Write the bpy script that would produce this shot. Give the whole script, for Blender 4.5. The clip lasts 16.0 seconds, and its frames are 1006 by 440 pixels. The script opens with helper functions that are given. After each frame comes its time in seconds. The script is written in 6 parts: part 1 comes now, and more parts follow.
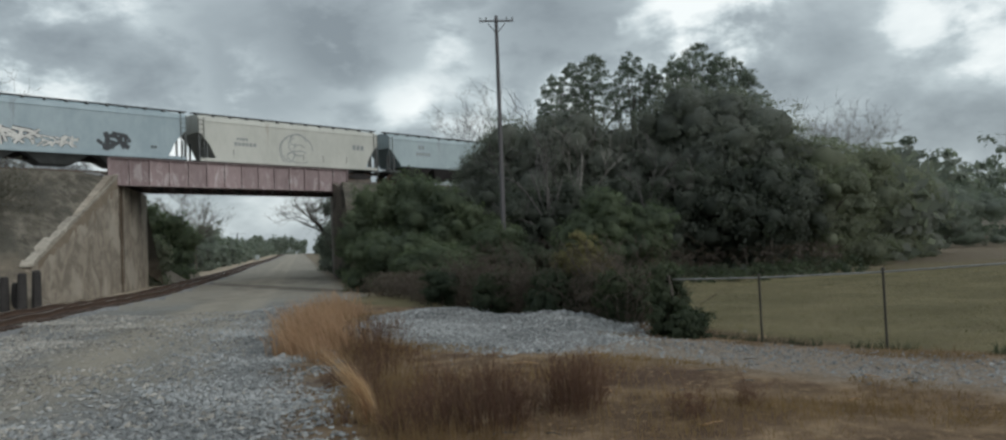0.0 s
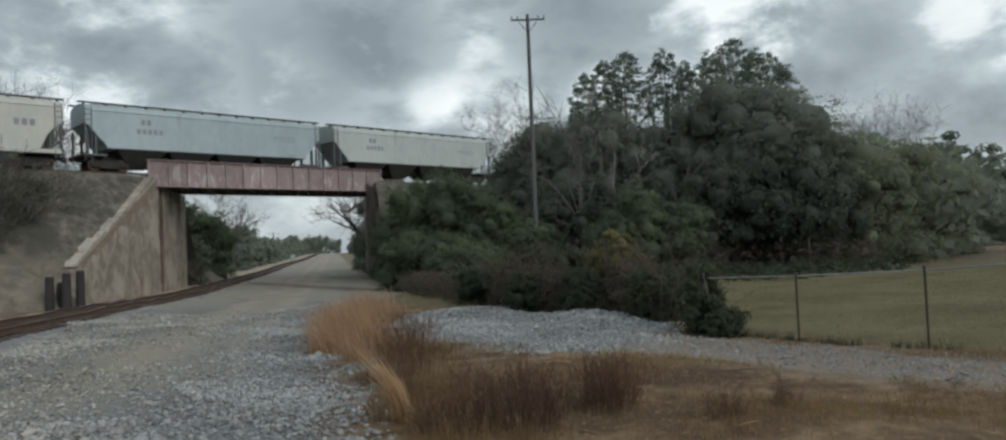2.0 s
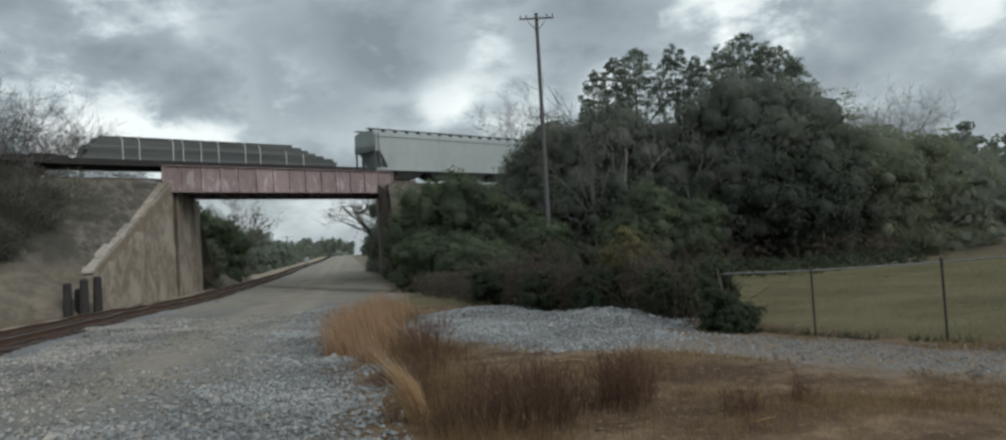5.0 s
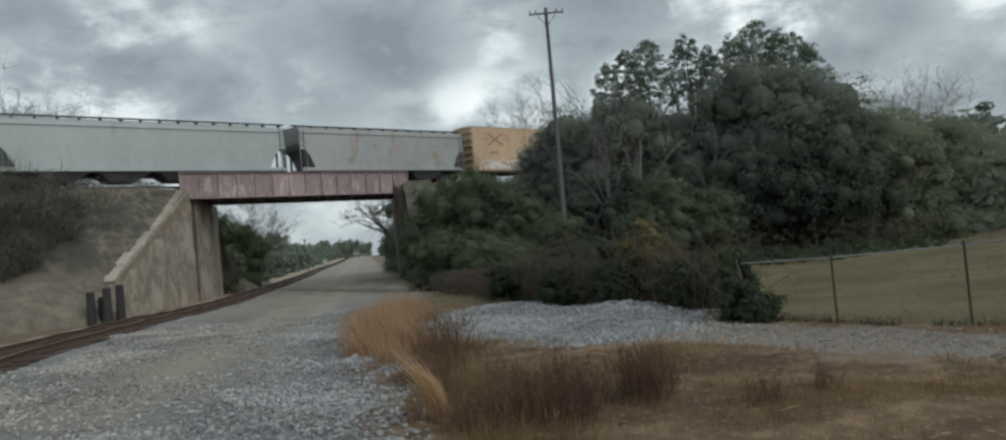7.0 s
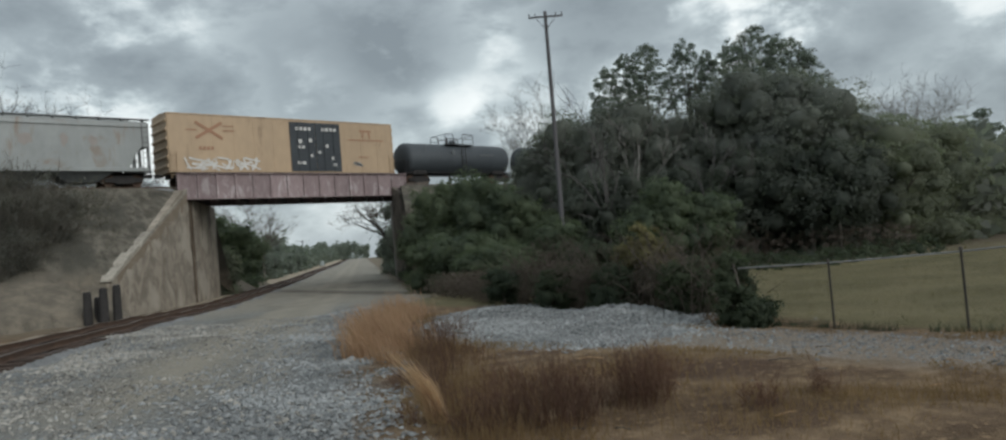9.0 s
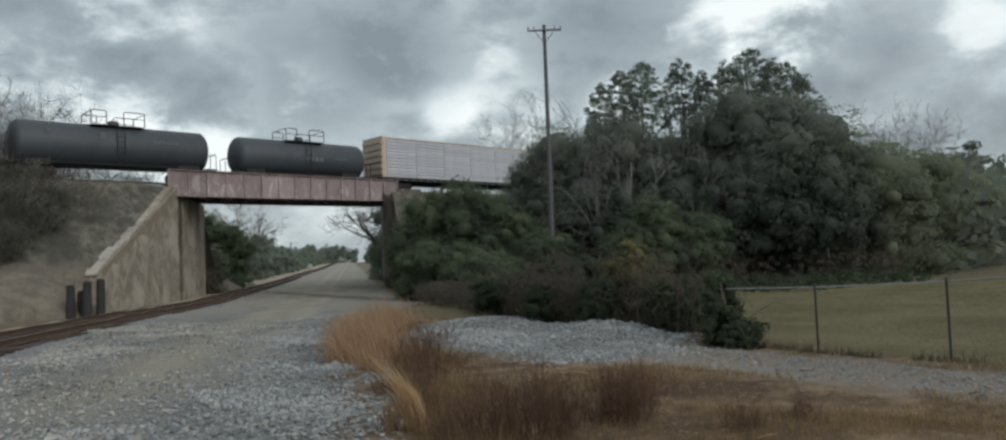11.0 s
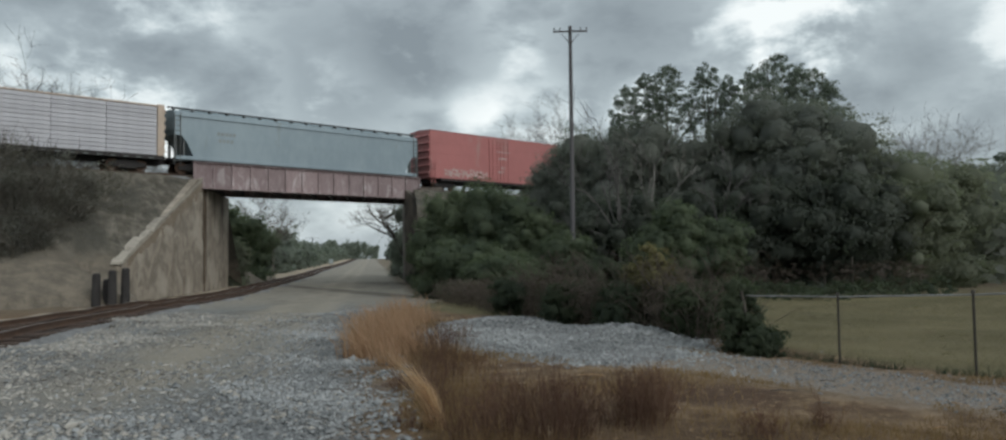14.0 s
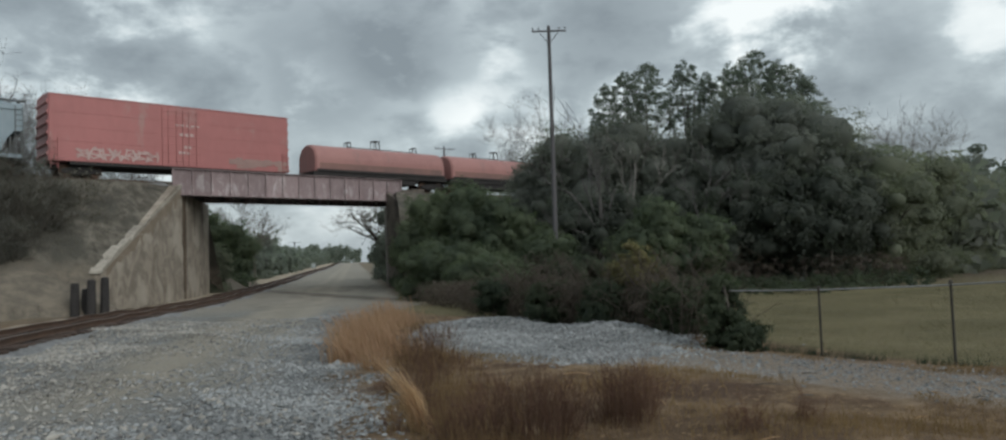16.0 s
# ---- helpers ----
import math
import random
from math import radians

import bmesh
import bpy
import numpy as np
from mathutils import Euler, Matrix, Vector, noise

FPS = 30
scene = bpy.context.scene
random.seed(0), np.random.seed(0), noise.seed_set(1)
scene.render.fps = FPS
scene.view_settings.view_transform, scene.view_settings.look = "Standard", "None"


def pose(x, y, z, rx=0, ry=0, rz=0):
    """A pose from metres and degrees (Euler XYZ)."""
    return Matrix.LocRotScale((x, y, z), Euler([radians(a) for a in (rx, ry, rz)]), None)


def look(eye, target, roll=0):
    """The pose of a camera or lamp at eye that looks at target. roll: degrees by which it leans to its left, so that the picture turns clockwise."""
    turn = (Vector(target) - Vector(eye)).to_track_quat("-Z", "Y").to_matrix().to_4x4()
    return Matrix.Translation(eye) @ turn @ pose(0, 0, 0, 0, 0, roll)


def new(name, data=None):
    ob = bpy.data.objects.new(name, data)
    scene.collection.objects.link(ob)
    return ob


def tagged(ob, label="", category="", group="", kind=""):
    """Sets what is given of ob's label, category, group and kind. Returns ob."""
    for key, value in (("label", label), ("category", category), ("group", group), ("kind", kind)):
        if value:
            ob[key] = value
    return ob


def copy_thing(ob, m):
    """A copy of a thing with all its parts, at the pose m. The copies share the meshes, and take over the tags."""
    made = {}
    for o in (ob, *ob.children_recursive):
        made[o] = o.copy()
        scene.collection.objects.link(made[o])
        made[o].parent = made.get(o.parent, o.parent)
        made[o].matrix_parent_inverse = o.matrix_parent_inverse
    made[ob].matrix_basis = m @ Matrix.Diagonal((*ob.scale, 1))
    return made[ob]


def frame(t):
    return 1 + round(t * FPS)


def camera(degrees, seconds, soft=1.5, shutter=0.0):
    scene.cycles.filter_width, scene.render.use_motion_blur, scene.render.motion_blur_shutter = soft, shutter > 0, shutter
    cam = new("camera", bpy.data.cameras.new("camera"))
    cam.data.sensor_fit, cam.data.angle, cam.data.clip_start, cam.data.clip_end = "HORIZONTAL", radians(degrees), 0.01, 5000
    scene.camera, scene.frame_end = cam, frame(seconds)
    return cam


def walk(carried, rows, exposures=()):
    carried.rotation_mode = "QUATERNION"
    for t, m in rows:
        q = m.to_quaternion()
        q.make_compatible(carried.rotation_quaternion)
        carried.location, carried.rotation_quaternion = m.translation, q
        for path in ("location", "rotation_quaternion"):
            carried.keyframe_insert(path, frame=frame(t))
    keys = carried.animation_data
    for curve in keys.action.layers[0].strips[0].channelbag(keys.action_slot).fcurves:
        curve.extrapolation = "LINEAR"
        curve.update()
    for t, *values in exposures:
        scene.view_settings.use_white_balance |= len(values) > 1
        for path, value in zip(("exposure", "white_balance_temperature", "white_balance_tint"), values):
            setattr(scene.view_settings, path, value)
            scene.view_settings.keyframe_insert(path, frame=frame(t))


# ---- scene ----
# the camera stands still and is only turned by hand
HFOV = 67.0
cam = camera(HFOV, 16.0, soft=2.35)
EYE = (0.0, 0.0, 1.8)
TURNS = [
    (0.0, -15.0, 1.9, 2.28), (0.5, -11.35, 1.78, 2.19), (1.0, -10.52, 2.16, 2.92), (1.5, -12.02, 1.86, 2.53),
    (2.0, -12.55, 1.92, 2.48), (2.5, -12.79, 1.96, 2.64), (3.0, -13.0, 2.29, 2.09), (3.5, -13.04, 2.5, 2.35),
    (4.0, -12.23, 2.03, 2.94), (6.5, -10.97, 1.85, 4.02), (7.0, -10.33, 1.75, 5.2), (7.5, -9.51, 2.07, 5.02),
    (8.0, -9.72, 1.81, 5.05), (8.5, -10.28, 1.81, 5.19), (11.0, -11.33, 2.72, 2.31), (11.5, -12.27, 2.43, 2.03),
    (12.0, -12.69, 2.46, 0.66), (12.5, -11.35, 2.14, 0.35), (13.0, -9.57, 2.06, 0.4), (13.5, -8.54, 2.28, 0.11),
    (14.0, -9.82, 2.77, 0.75), (14.5, -12.0, 3.27, 0.71), (15.0, -12.12, 3.4, 0.95), (15.5, -11.93, 3.31, 1.01),
    (16.0, -11.08, 2.78, 1.98)]
walk(cam, [(t, pose(*EYE, 90 + pitch, roll, yaw)) for t, yaw, pitch, roll in TURNS])

# ---- nodes ----


class Graph:
    """Short hand for a node tree."""

    def __init__(self, tree):
        self.tree, self.nodes, self.links = tree, tree.nodes, tree.links

    def put(self, socket, value):
        if isinstance(value, bpy.types.NodeSocket):
            self.links.new(value, socket)
        elif value is not None:
            if isinstance(value, (tuple, list)) and len(value) == 3 and socket.type == "RGBA":
                value = (*value, 1.0)
            socket.default_value = value

    def node(self, kind, out=0, props=(), **ins):
        n = self.nodes.new(kind)
        for key, value in dict(props).items():
            setattr(n, key, value)
        for key, value in ins.items():
            key = key.replace("_", " ")
            self.put(n.inputs[int(key[1:])] if key[0] == "i" and key[1:].isdigit() else n.inputs[key], value)
        return n.outputs[out]

    def math(self, op, a, b=None, c=None, clamp=False):
        return self.node("ShaderNodeMath", 0, {"operation": op, "use_clamp": clamp}, i0=a, i1=b, i2=c)

    def vec(self, op, a, b=None, out=0):
        return self.node("ShaderNodeVectorMath", out, {"operation": op}, i0=a, i1=b)

    def noise(self, where, scale, detail=4.0, rough=0.55, warp=0.0, out=0):
        return self.node("ShaderNodeTexNoise", out, {}, Vector=where, Scale=scale, Detail=detail, Roughness=rough, Distortion=warp)

    def step(self, x, lo, hi, a=0.0, b=1.0):
        return self.node("ShaderNodeMapRange", 0, {"interpolation_type": "SMOOTHSTEP"}, Value=x, i1=lo, i2=hi, i3=a, i4=b)

    def mix(self, f, a, b, mode="MIX"):
        n = self.nodes.new("ShaderNodeMix")
        n.data_type, n.blend_type = "RGBA", mode
        self.put(n.inputs[0], f), self.put(n.inputs[6], a), self.put(n.inputs[7], b)
        return n.outputs[2]


def shader(name, rough=0.85, metal=0.0, spec=0.3):
    m = bpy.data.materials.new(name)
    m.use_nodes = True
    g = Graph(m.node_tree)
    b = m.node_tree.nodes["Principled BSDF"]
    b.inputs["Roughness"].default_value, b.inputs["Metallic"].default_value = rough, metal
    b.inputs["Specular IOR Level"].default_value = spec
    return m, g, b


def surface(name, c1, c2, grain=6.0, broad=0.6, rough=0.85, bump=0.3, metal=0.0, stain=None, stain_at=0.6, stretch=(1, 1, 1), vary=0.0, island=0.0, spec=0.3, relief=0.02):
    """A weathered surface: grain and broad patches of two colours, stains of a third, fine relief."""
    m, g, b = shader(name, rough, metal, spec)
    co = g.node("ShaderNodeTexCoord", 3)
    co = g.vec("MULTIPLY", co, stretch)
    fine, wide = g.noise(co, grain, 5.0, 0.65), g.noise(co, broad, 4.0, 0.6, 0.4)
    f = g.math("ADD", g.math("MULTIPLY", fine, 0.55), g.math("MULTIPLY", wide, 0.65))
    col = g.mix(g.step(f, 0.4, 0.8), c1, c2)
    if stain:
        s = g.noise(co, broad * 2.3, 6.0, 0.7, 0.8)
        col = g.mix(g.step(s, stain_at, stain_at + 0.13), col, stain)
    if vary:
        rnd = g.node("ShaderNodeObjectInfo", 5)
        col = g.mix(1.0, col, g.node("ShaderNodeCombineColor", 0, {}, **{k: g.math("ADD", g.math("MULTIPLY", rnd, vary), 1 - vary / 2) for k in ("Red", "Green", "Blue")}), "MULTIPLY")
    if island:
        rnd = g.node("ShaderNodeNewGeometry", 8)
        col = g.mix(1.0, col, g.node("ShaderNodeCombineColor", 0, {}, **{k: g.math("ADD", g.math("MULTIPLY", rnd, island), 1 - island / 2) for k in ("Red", "Green", "Blue")}), "MULTIPLY")
    g.put(b.inputs["Base Color"], col)
    if bump:
        g.put(b.inputs["Normal"], g.node("ShaderNodeBump", 0, {}, Strength=bump, Distance=relief, Height=fine))
    return m


# ---- light: an overcast sky and a weak, wide sun behind the clouds ----
SUN_AZ, SUN_EL = 146.0, 28.0
world = bpy.data.worlds.new("overcast_sky")
scene.world = world
world.use_nodes = True
g = Graph(world.node_tree)
back = world.node_tree.nodes["Background"]
sky = g.node("ShaderNodeTexSky", 0, {"sky_type": "NISHITA", "sun_disc": False, "sun_elevation": radians(SUN_EL), "sun_rotation": radians(SUN_AZ), "air_density": 1.2, "dust_density": 2.0})
way = g.node("ShaderNodeTexCoord", 0)
sep = g.nodes.new("ShaderNodeSeparateXYZ")
g.put(sep.inputs[0], way)
flat = g.vec("MULTIPLY", way, (1.0, 1.0, 1.75))
flat = g.vec("ADD", flat, (0.62, 0.35, 0.15))
big = g.noise(flat, 3.6, 7.0, 0.52, 0.1)
puff = g.noise(flat, 8.0, 8.0, 0.58, 0.15)
thick = g.math("ADD", g.math("MULTIPLY", big, 0.55), g.math("MULTIPLY", puff, 0.45))


def opening(az, el, width, strength):
    """A thin place in the clouds in that direction."""
    a, e = radians(az), radians(el)
    d = Vector((math.sin(a) * math.cos(e), math.cos(a) * math.cos(e), math.sin(e)))
    dot = g.vec("DOT_PRODUCT", way, tuple(d), out=1)
    away = g.math("ARCCOSINE", g.math("MINIMUM", dot, 0.99999))
    away = g.math("ADD", away, g.math("MULTIPLY", g.math("SUBTRACT", g.math("ADD", puff, big), 1.0), radians(width) * 3.4))
    return g.step(away, 0.0, radians(width), strength, 0.0)


for spot in ((31.2, 14.6, 5.6, 0.3), (29.0, 13.4, 2.6, 0.14), (7.6, 10.2, 2.8, 0.13), (5.5, 15.5, 5.0, -0.09), (49.0, 11.5, 3.0, 0.14), (44.5, 13.4, 2.6, 0.12), (-15.5, 10.4, 5.5, 0.19), (-10.0, 9.6, 4.5, 0.15), (-20.0, 11.0, 5.0, 0.12),
             (11.5, 15.1, 2.0, 0.1), (20.5, 12.6, 3.2, 0.13), (14.0, 8.0, 7.0, 0.07), (0.0, 3.0, 9.0, 0.07), (-17.0, 15.0, 5.0, 0.06),
             (19.5, 17.0, 7.5, -0.15), (-1.5, 14.0, 8.0, -0.12), (39.0, 12.5, 5.0, -0.05), (-16.0, 18.0, 7.0, 0.1), (3.0, 18.0, 6.0, -0.06), (47.0, 17.0, 6.0, 0.03)):
    thick = g.math("SUBTRACT", thick, opening(*spot))
ramp = g.nodes.new("ShaderNodeValToRGB")
for i, (at, c) in enumerate(((0.27, (0.84, 0.89, 0.89)), (0.385, (0.67, 0.735, 0.75)), (0.47, (0.475, 0.545, 0.57)), (0.55, (0.325, 0.378, 0.406)), (0.66, (0.215, 0.253, 0.278)))):
    e = ramp.color_ramp.elements[i] if i < 2 else ramp.color_ramp.elements.new(at)
    e.position, e.color = at, (*c, 1.0)
g.put(ramp.inputs[0], thick)
cloud = g.mix(g.step(sep.outputs[2], 0.34, 0.85), ramp.outputs[0], g.mix(0.75, ramp.outputs[0], (0.66, 0.71, 0.74)))
cloud = g.mix(g.step(sep.outputs[2], -0.02, 0.12, 0.55, 0.0), cloud, (0.47, 0.53, 0.56))
total = g.mix(0.06, cloud, g.node("ShaderNodeVectorMath", 0, {"operation": "MULTIPLY"}, i0=sky, i1=(0.1, 0.1, 0.1)))
g.put(back.inputs[0], total)
back.inputs[1].default_value = 1.0

sun = new("sun", bpy.data.lights.new("sun", "SUN"))
sun.data.energy, sun.data.angle, sun.data.color = 1.4, radians(40), (1.0, 0.985, 0.96)
a, e = radians(SUN_AZ), radians(SUN_EL)
sun.matrix_world = look((math.sin(a) * math.cos(e) * 90, math.cos(a) * math.cos(e) * 90, math.sin(e) * 90), (0, 0, 0))
scene.view_settings.exposure = 0.2

# ---- mesh helpers ----


class Solid:
    """Collects vertices and faces of one mesh."""

    def __init__(self):
        self.v, self.f = [], []

    def add(self, verts, faces, m=None):
        k = len(self.v)
        self.v += [tuple(m @ Vector(p)) for p in verts] if m else [tuple(p) for p in verts]
        self.f += [tuple(i + k for i in face) for face in faces]
        return self

    def box(self, x0, x1, y0, y1, z0, z1, c=0.0, m=None):
        """A box; c takes its edges off."""
        if not c:
            vs = [(x, y, z) for z in (z0, z1) for y in (y0, y1) for x in (x0, x1)]
            return self.add(vs, [(0, 2, 3, 1), (4, 5, 7, 6), (0, 1, 5, 4), (2, 6, 7, 3), (0, 4, 6, 2), (1, 3, 7, 5)], m)
        ring = lambda d: [(x0 + c + d, y0 + d), (x1 - c - d, y0 + d), (x1 - d, y0 + c + d), (x1 - d, y1 - c - d), (x1 - c - d, y1 - d), (x0 + c + d, y1 - d), (x0 + d, y1 - c - d), (x0 + d, y0 + c + d)]
        return self.loft([[(x, y, z) for x, y in ring(d)] for z, d in ((z0, c * 0.7), (z0 + c, 0), (z1 - c, 0), (z1, c * 0.7))], m=m)

    def loft(self, rings, caps=True, closed=True, m=None):
        n, fs = len(rings[0]), []
        for j in range(len(rings) - 1):
            for i in range(n if closed else n - 1):
                k = (i + 1) % n
                fs.append((j * n + i, j * n + k, (j + 1) * n + k, (j + 1) * n + i))
        if caps:
            fs += [tuple(reversed(range(n))), tuple(range((len(rings) - 1) * n, len(rings) * n))]
        return self.add([p for r in rings for p in r], fs, m)

    def prism(self, poly, y0, y1, m=None):
        """An outline in x and z, drawn out along y."""
        return self.loft([[(x, y0, z) for x, z in poly], [(x, y1, z) for x, z in poly]], m=m)

    def tube(self, pts, r0, r1=None, sides=6, m=None):
        r1 = r0 if r1 is None else r1
        rings, pts = [], [Vector(p) for p in pts]
        for i, p in enumerate(pts):
            d = (pts[min(i + 1, len(pts) - 1)] - pts[max(i - 1, 0)]).normalized()
            s = d.cross(Vector((0, 0, 1)) if abs(d.z) < 0.9 else Vector((1, 0, 0))).normalized()
            t = d.cross(s)
            r = r0 + (r1 - r0) * i / max(1, len(pts) - 1)
            rings.append([p + (s * math.cos(a) + t * math.sin(a)) * r for a in (2 * math.pi * k / sides for k in range(sides))])
        return self.loft(rings, m=m)

    def mesh(self, name, material, smooth=False):
        me = bpy.data.meshes.new(name)
        me.from_pydata(self.v, [], self.f)
        me.update()
        if smooth:
            me.polygons.foreach_set("use_smooth", [True] * len(me.polygons))
        me.materials.append(material)
        return me


def part(name, solid, material, parent=None, label="", smooth=False):
    """One mesh object, under its thing or part."""
    me = solid if isinstance(solid, bpy.types.Mesh) else solid.mesh(name, material, smooth)
    ob = new(name, me)
    if parent:
        ob.parent = parent
    return tagged(ob, label)


def thing(name, m, label, category, group="", kind=""):
    ob = new(name)
    ob.matrix_basis = m
    return tagged(ob, label, category, group, kind)


def array_mesh(name, verts, faces, material, smooth=False):
    """A mesh from arrays whose faces all have the same number of corners."""
    me = bpy.data.meshes.new(name)
    n, k = faces.shape
    me.vertices.add(len(verts)), me.loops.add(n * k), me.polygons.add(n)
    me.vertices.foreach_set("co", np.ascontiguousarray(verts, dtype=np.float32).ravel())
    me.loops.foreach_set("vertex_index", np.ascontiguousarray(faces, dtype=np.int32).ravel())
    me.polygons.foreach_set("loop_start", np.arange(0, n * k, k, dtype=np.int32))
    if smooth:
        me.polygons.foreach_set("use_smooth", np.ones(n, dtype=bool))
    me.update(calc_edges=True)
    me.materials.append(material)
    return me


def polar(az, r):
    return r * math.sin(radians(az)), r * math.cos(radians(az))


# ---- the plan: the upper line runs along U, away from the camera along N ----
LINE = 58.0
U, N = Vector((math.sin(radians(LINE)), math.cos(radians(LINE)), 0)), Vector((-math.cos(radians(LINE)), math.sin(radians(LINE)), 0))
TRACK_N, RAIL_Z, BED_Z = 56.6, 8.02, 7.62
WALL_X = -11.7


def line(s, n, z=0.0):
    return U * s + N * n + Vector((0, 0, z))


def line_pose(s, n, z):
    return Matrix.Translation(line(s, n, z)) @ pose(0, 0, 0, 0, 0, 90 - LINE)


def smooth(x, lo, hi):
    k = np.clip((x - lo) / (hi - lo), 0, 1)
    return k * k * (3 - 2 * k)


def ground_z(x, y):
    """The ground's height: a slight dip by the bridge, a far crest."""
    x, y = np.asarray(x, float), np.asarray(y, float)
    z = -0.42 * smooth(y, 22, 52) * (1 - smooth(y, 90, 170)) + 1.5 * smooth(y, 170, 470) - 2.0 * smooth(y, 520, 900)
    z = z + 0.05 * np.sin(x * 0.9 + 1.3) * np.sin(y * 0.53) + 0.03 * np.sin(x * 2.1 + y * 1.7)
    return z

# ---- materials ----
def concrete_material():
    m, g, b = shader("concrete", 0.93, 0.0, 0.2)
    where = g.node("ShaderNodeNewGeometry", 0)
    fine, mid, wide = g.noise(where, 6.0, 5, 0.7), g.noise(where, 1.1, 5, 0.62, 0.6), g.noise(where, 0.33, 4, 0.6, 0.5)
    runs = g.noise(g.vec("MULTIPLY", where, (0.8, 0.8, 0.2)), 1.0, 5, 0.65, 0.4)
    col = g.mix(g.step(mid, 0.36, 0.64), (0.185, 0.163, 0.133), (0.295, 0.26, 0.212))
    col = g.mix(g.step(wide, 0.5, 0.62, 0.0, 0.75), col, (0.37, 0.335, 0.28))
    col = g.mix(g.step(runs, 0.54, 0.68, 0.0, 0.55), col, (0.135, 0.113, 0.088))
    col = g.mix(g.step(fine, 0.6, 0.72, 0.0, 0.6), col, (0.17, 0.145, 0.115))
    g.put(b.inputs["Base Color"], col)
    g.put(b.inputs["Normal"], g.node("ShaderNodeBump", 0, {}, Strength=0.5, Distance=0.05, Height=g.math("ADD", fine, mid)))
    return m


CONCRETE = concrete_material()
# colours both the run-off streaks and the painted shade below the coping
STAIN_AND_SHADE = surface("pale_run_off_and_shade", (0.225, 0.185, 0.14), (0.17, 0.14, 0.105), 4, 0.8, 0.95, 0.3)
STAIN = surface("dark_run_off_stain", (0.12, 0.095, 0.07), (0.075, 0.06, 0.045), 6, 1.0, 0.95, 0.3)
# darker, blotched concrete for the far abutment
DARK_CONCRETE = surface("dark_blotched_concrete", (0.15, 0.13, 0.11), (0.095, 0.083, 0.072), 3.2, 0.5, 0.95, 0.5, stain=(0.04, 0.038, 0.034), stain_at=0.5, stretch=(1, 1, 0.4))
COPING = surface("pale_concrete", (0.36, 0.335, 0.285), (0.17, 0.155, 0.13), 4, 0.5, 0.92, 0.4, stain=(0.17, 0.15, 0.12))
RUST_PAINT = surface("faded_red_paint", (0.265, 0.21, 0.212), (0.19, 0.145, 0.147), 5, 0.9, 0.85, 0.2, stain=(0.35, 0.31, 0.31), stain_at=0.52, stretch=(1, 1, 0.35), vary=0.35)
DARK_STEEL = surface("dark_steel", (0.055, 0.05, 0.047), (0.03, 0.028, 0.027), 9, 1.5, 0.7, 0.2)
RAIL_RUST = surface("rusty_rail", (0.10, 0.062, 0.042), (0.055, 0.036, 0.027), 14, 2, 0.75, 0.3)
RAIL_HEAD = surface("worn_rail_head", (0.23, 0.21, 0.19), (0.16, 0.14, 0.13), 14, 2, 0.35, 0.1, metal=0.8)
TIE_WOOD = surface("creosoted_wood", (0.075, 0.05, 0.038), (0.04, 0.03, 0.025), 9, 1.2, 0.9, 0.6, stretch=(0.3, 3, 1), vary=0.5)
POLE_WOOD = surface("weathered_pole", (0.105, 0.103, 0.108), (0.065, 0.064, 0.068), 10, 1.0, 0.9, 0.5, stretch=(3, 3, 0.2))
FENCE_STEEL = surface("galvanised_fence", (0.30, 0.31, 0.31), (0.2, 0.2, 0.2), 12, 2, 0.5, 0.1, metal=0.5)
POST_STEEL = surface("dark_fence_post", (0.06, 0.055, 0.045), (0.035, 0.032, 0.028), 12, 2, 0.8, 0.2)
BARK = surface("bark", (0.12, 0.11, 0.095), (0.065, 0.058, 0.05), 8, 1, 0.95, 0.6, stretch=(2, 2, 0.4))
# bark colour paled to carry the haze over distant trees
HAZY_BARK = surface("haze_paled_bark", (0.26, 0.265, 0.265), (0.18, 0.185, 0.185), 8, 1, 0.95, 0.3)
BARE_GREY = surface("grey_bare_bark", (0.105, 0.102, 0.097), (0.065, 0.062, 0.06), 8, 1, 0.95, 0.4)
PALE_BARK = surface("pale_bark", (0.20, 0.195, 0.18), (0.12, 0.116, 0.106), 8, 1, 0.95, 0.4)


def slope_material():
    m, g, b = shader("embankment_earth", 0.97, 0.0, 0.15)
    where = g.node("ShaderNodeNewGeometry", 0)
    sep = g.nodes.new("ShaderNodeSeparateXYZ")
    g.put(sep.inputs[0], where)
    n1, n2, n3 = g.noise(where, 0.22, 5, 0.65, 0.5), g.noise(where, 1.3, 5, 0.7), g.noise(where, 7.0, 4, 0.7)
    col = g.mix(g.step(n2, 0.35, 0.68), (0.075, 0.069, 0.056), (0.18, 0.165, 0.137))
    col = g.mix(g.step(n1, 0.46, 0.6), col, (0.075, 0.072, 0.06))
    col = g.mix(g.step(g.noise(where, 0.8, 6, 0.72, 0.8), 0.54, 0.63, 0.0, 0.8), col, (0.055, 0.052, 0.044))
    soil = g.mix(g.step(n2, 0.35, 0.65), (0.19, 0.165, 0.13), (0.12, 0.107, 0.087))
    bare = g.step(g.math("ADD", sep.outputs[2], g.math("MULTIPLY", g.math("SUBTRACT", n1, 0.5), 5.0)), 1.4, 2.8, 1.0, 0.0)
    col = g.mix(bare, col, soil)
    col = g.mix(g.step(n3, 0.6, 0.75), col, (0.22, 0.19, 0.145))
    g.put(b.inputs["Base Color"], col)
    h = g.math("ADD", g.math("MULTIPLY", n2, 2.0), n3)
    g.put(b.inputs["Normal"], g.node("ShaderNodeBump", 0, {}, Strength=0.9, Distance=0.12, Height=h))
    return m


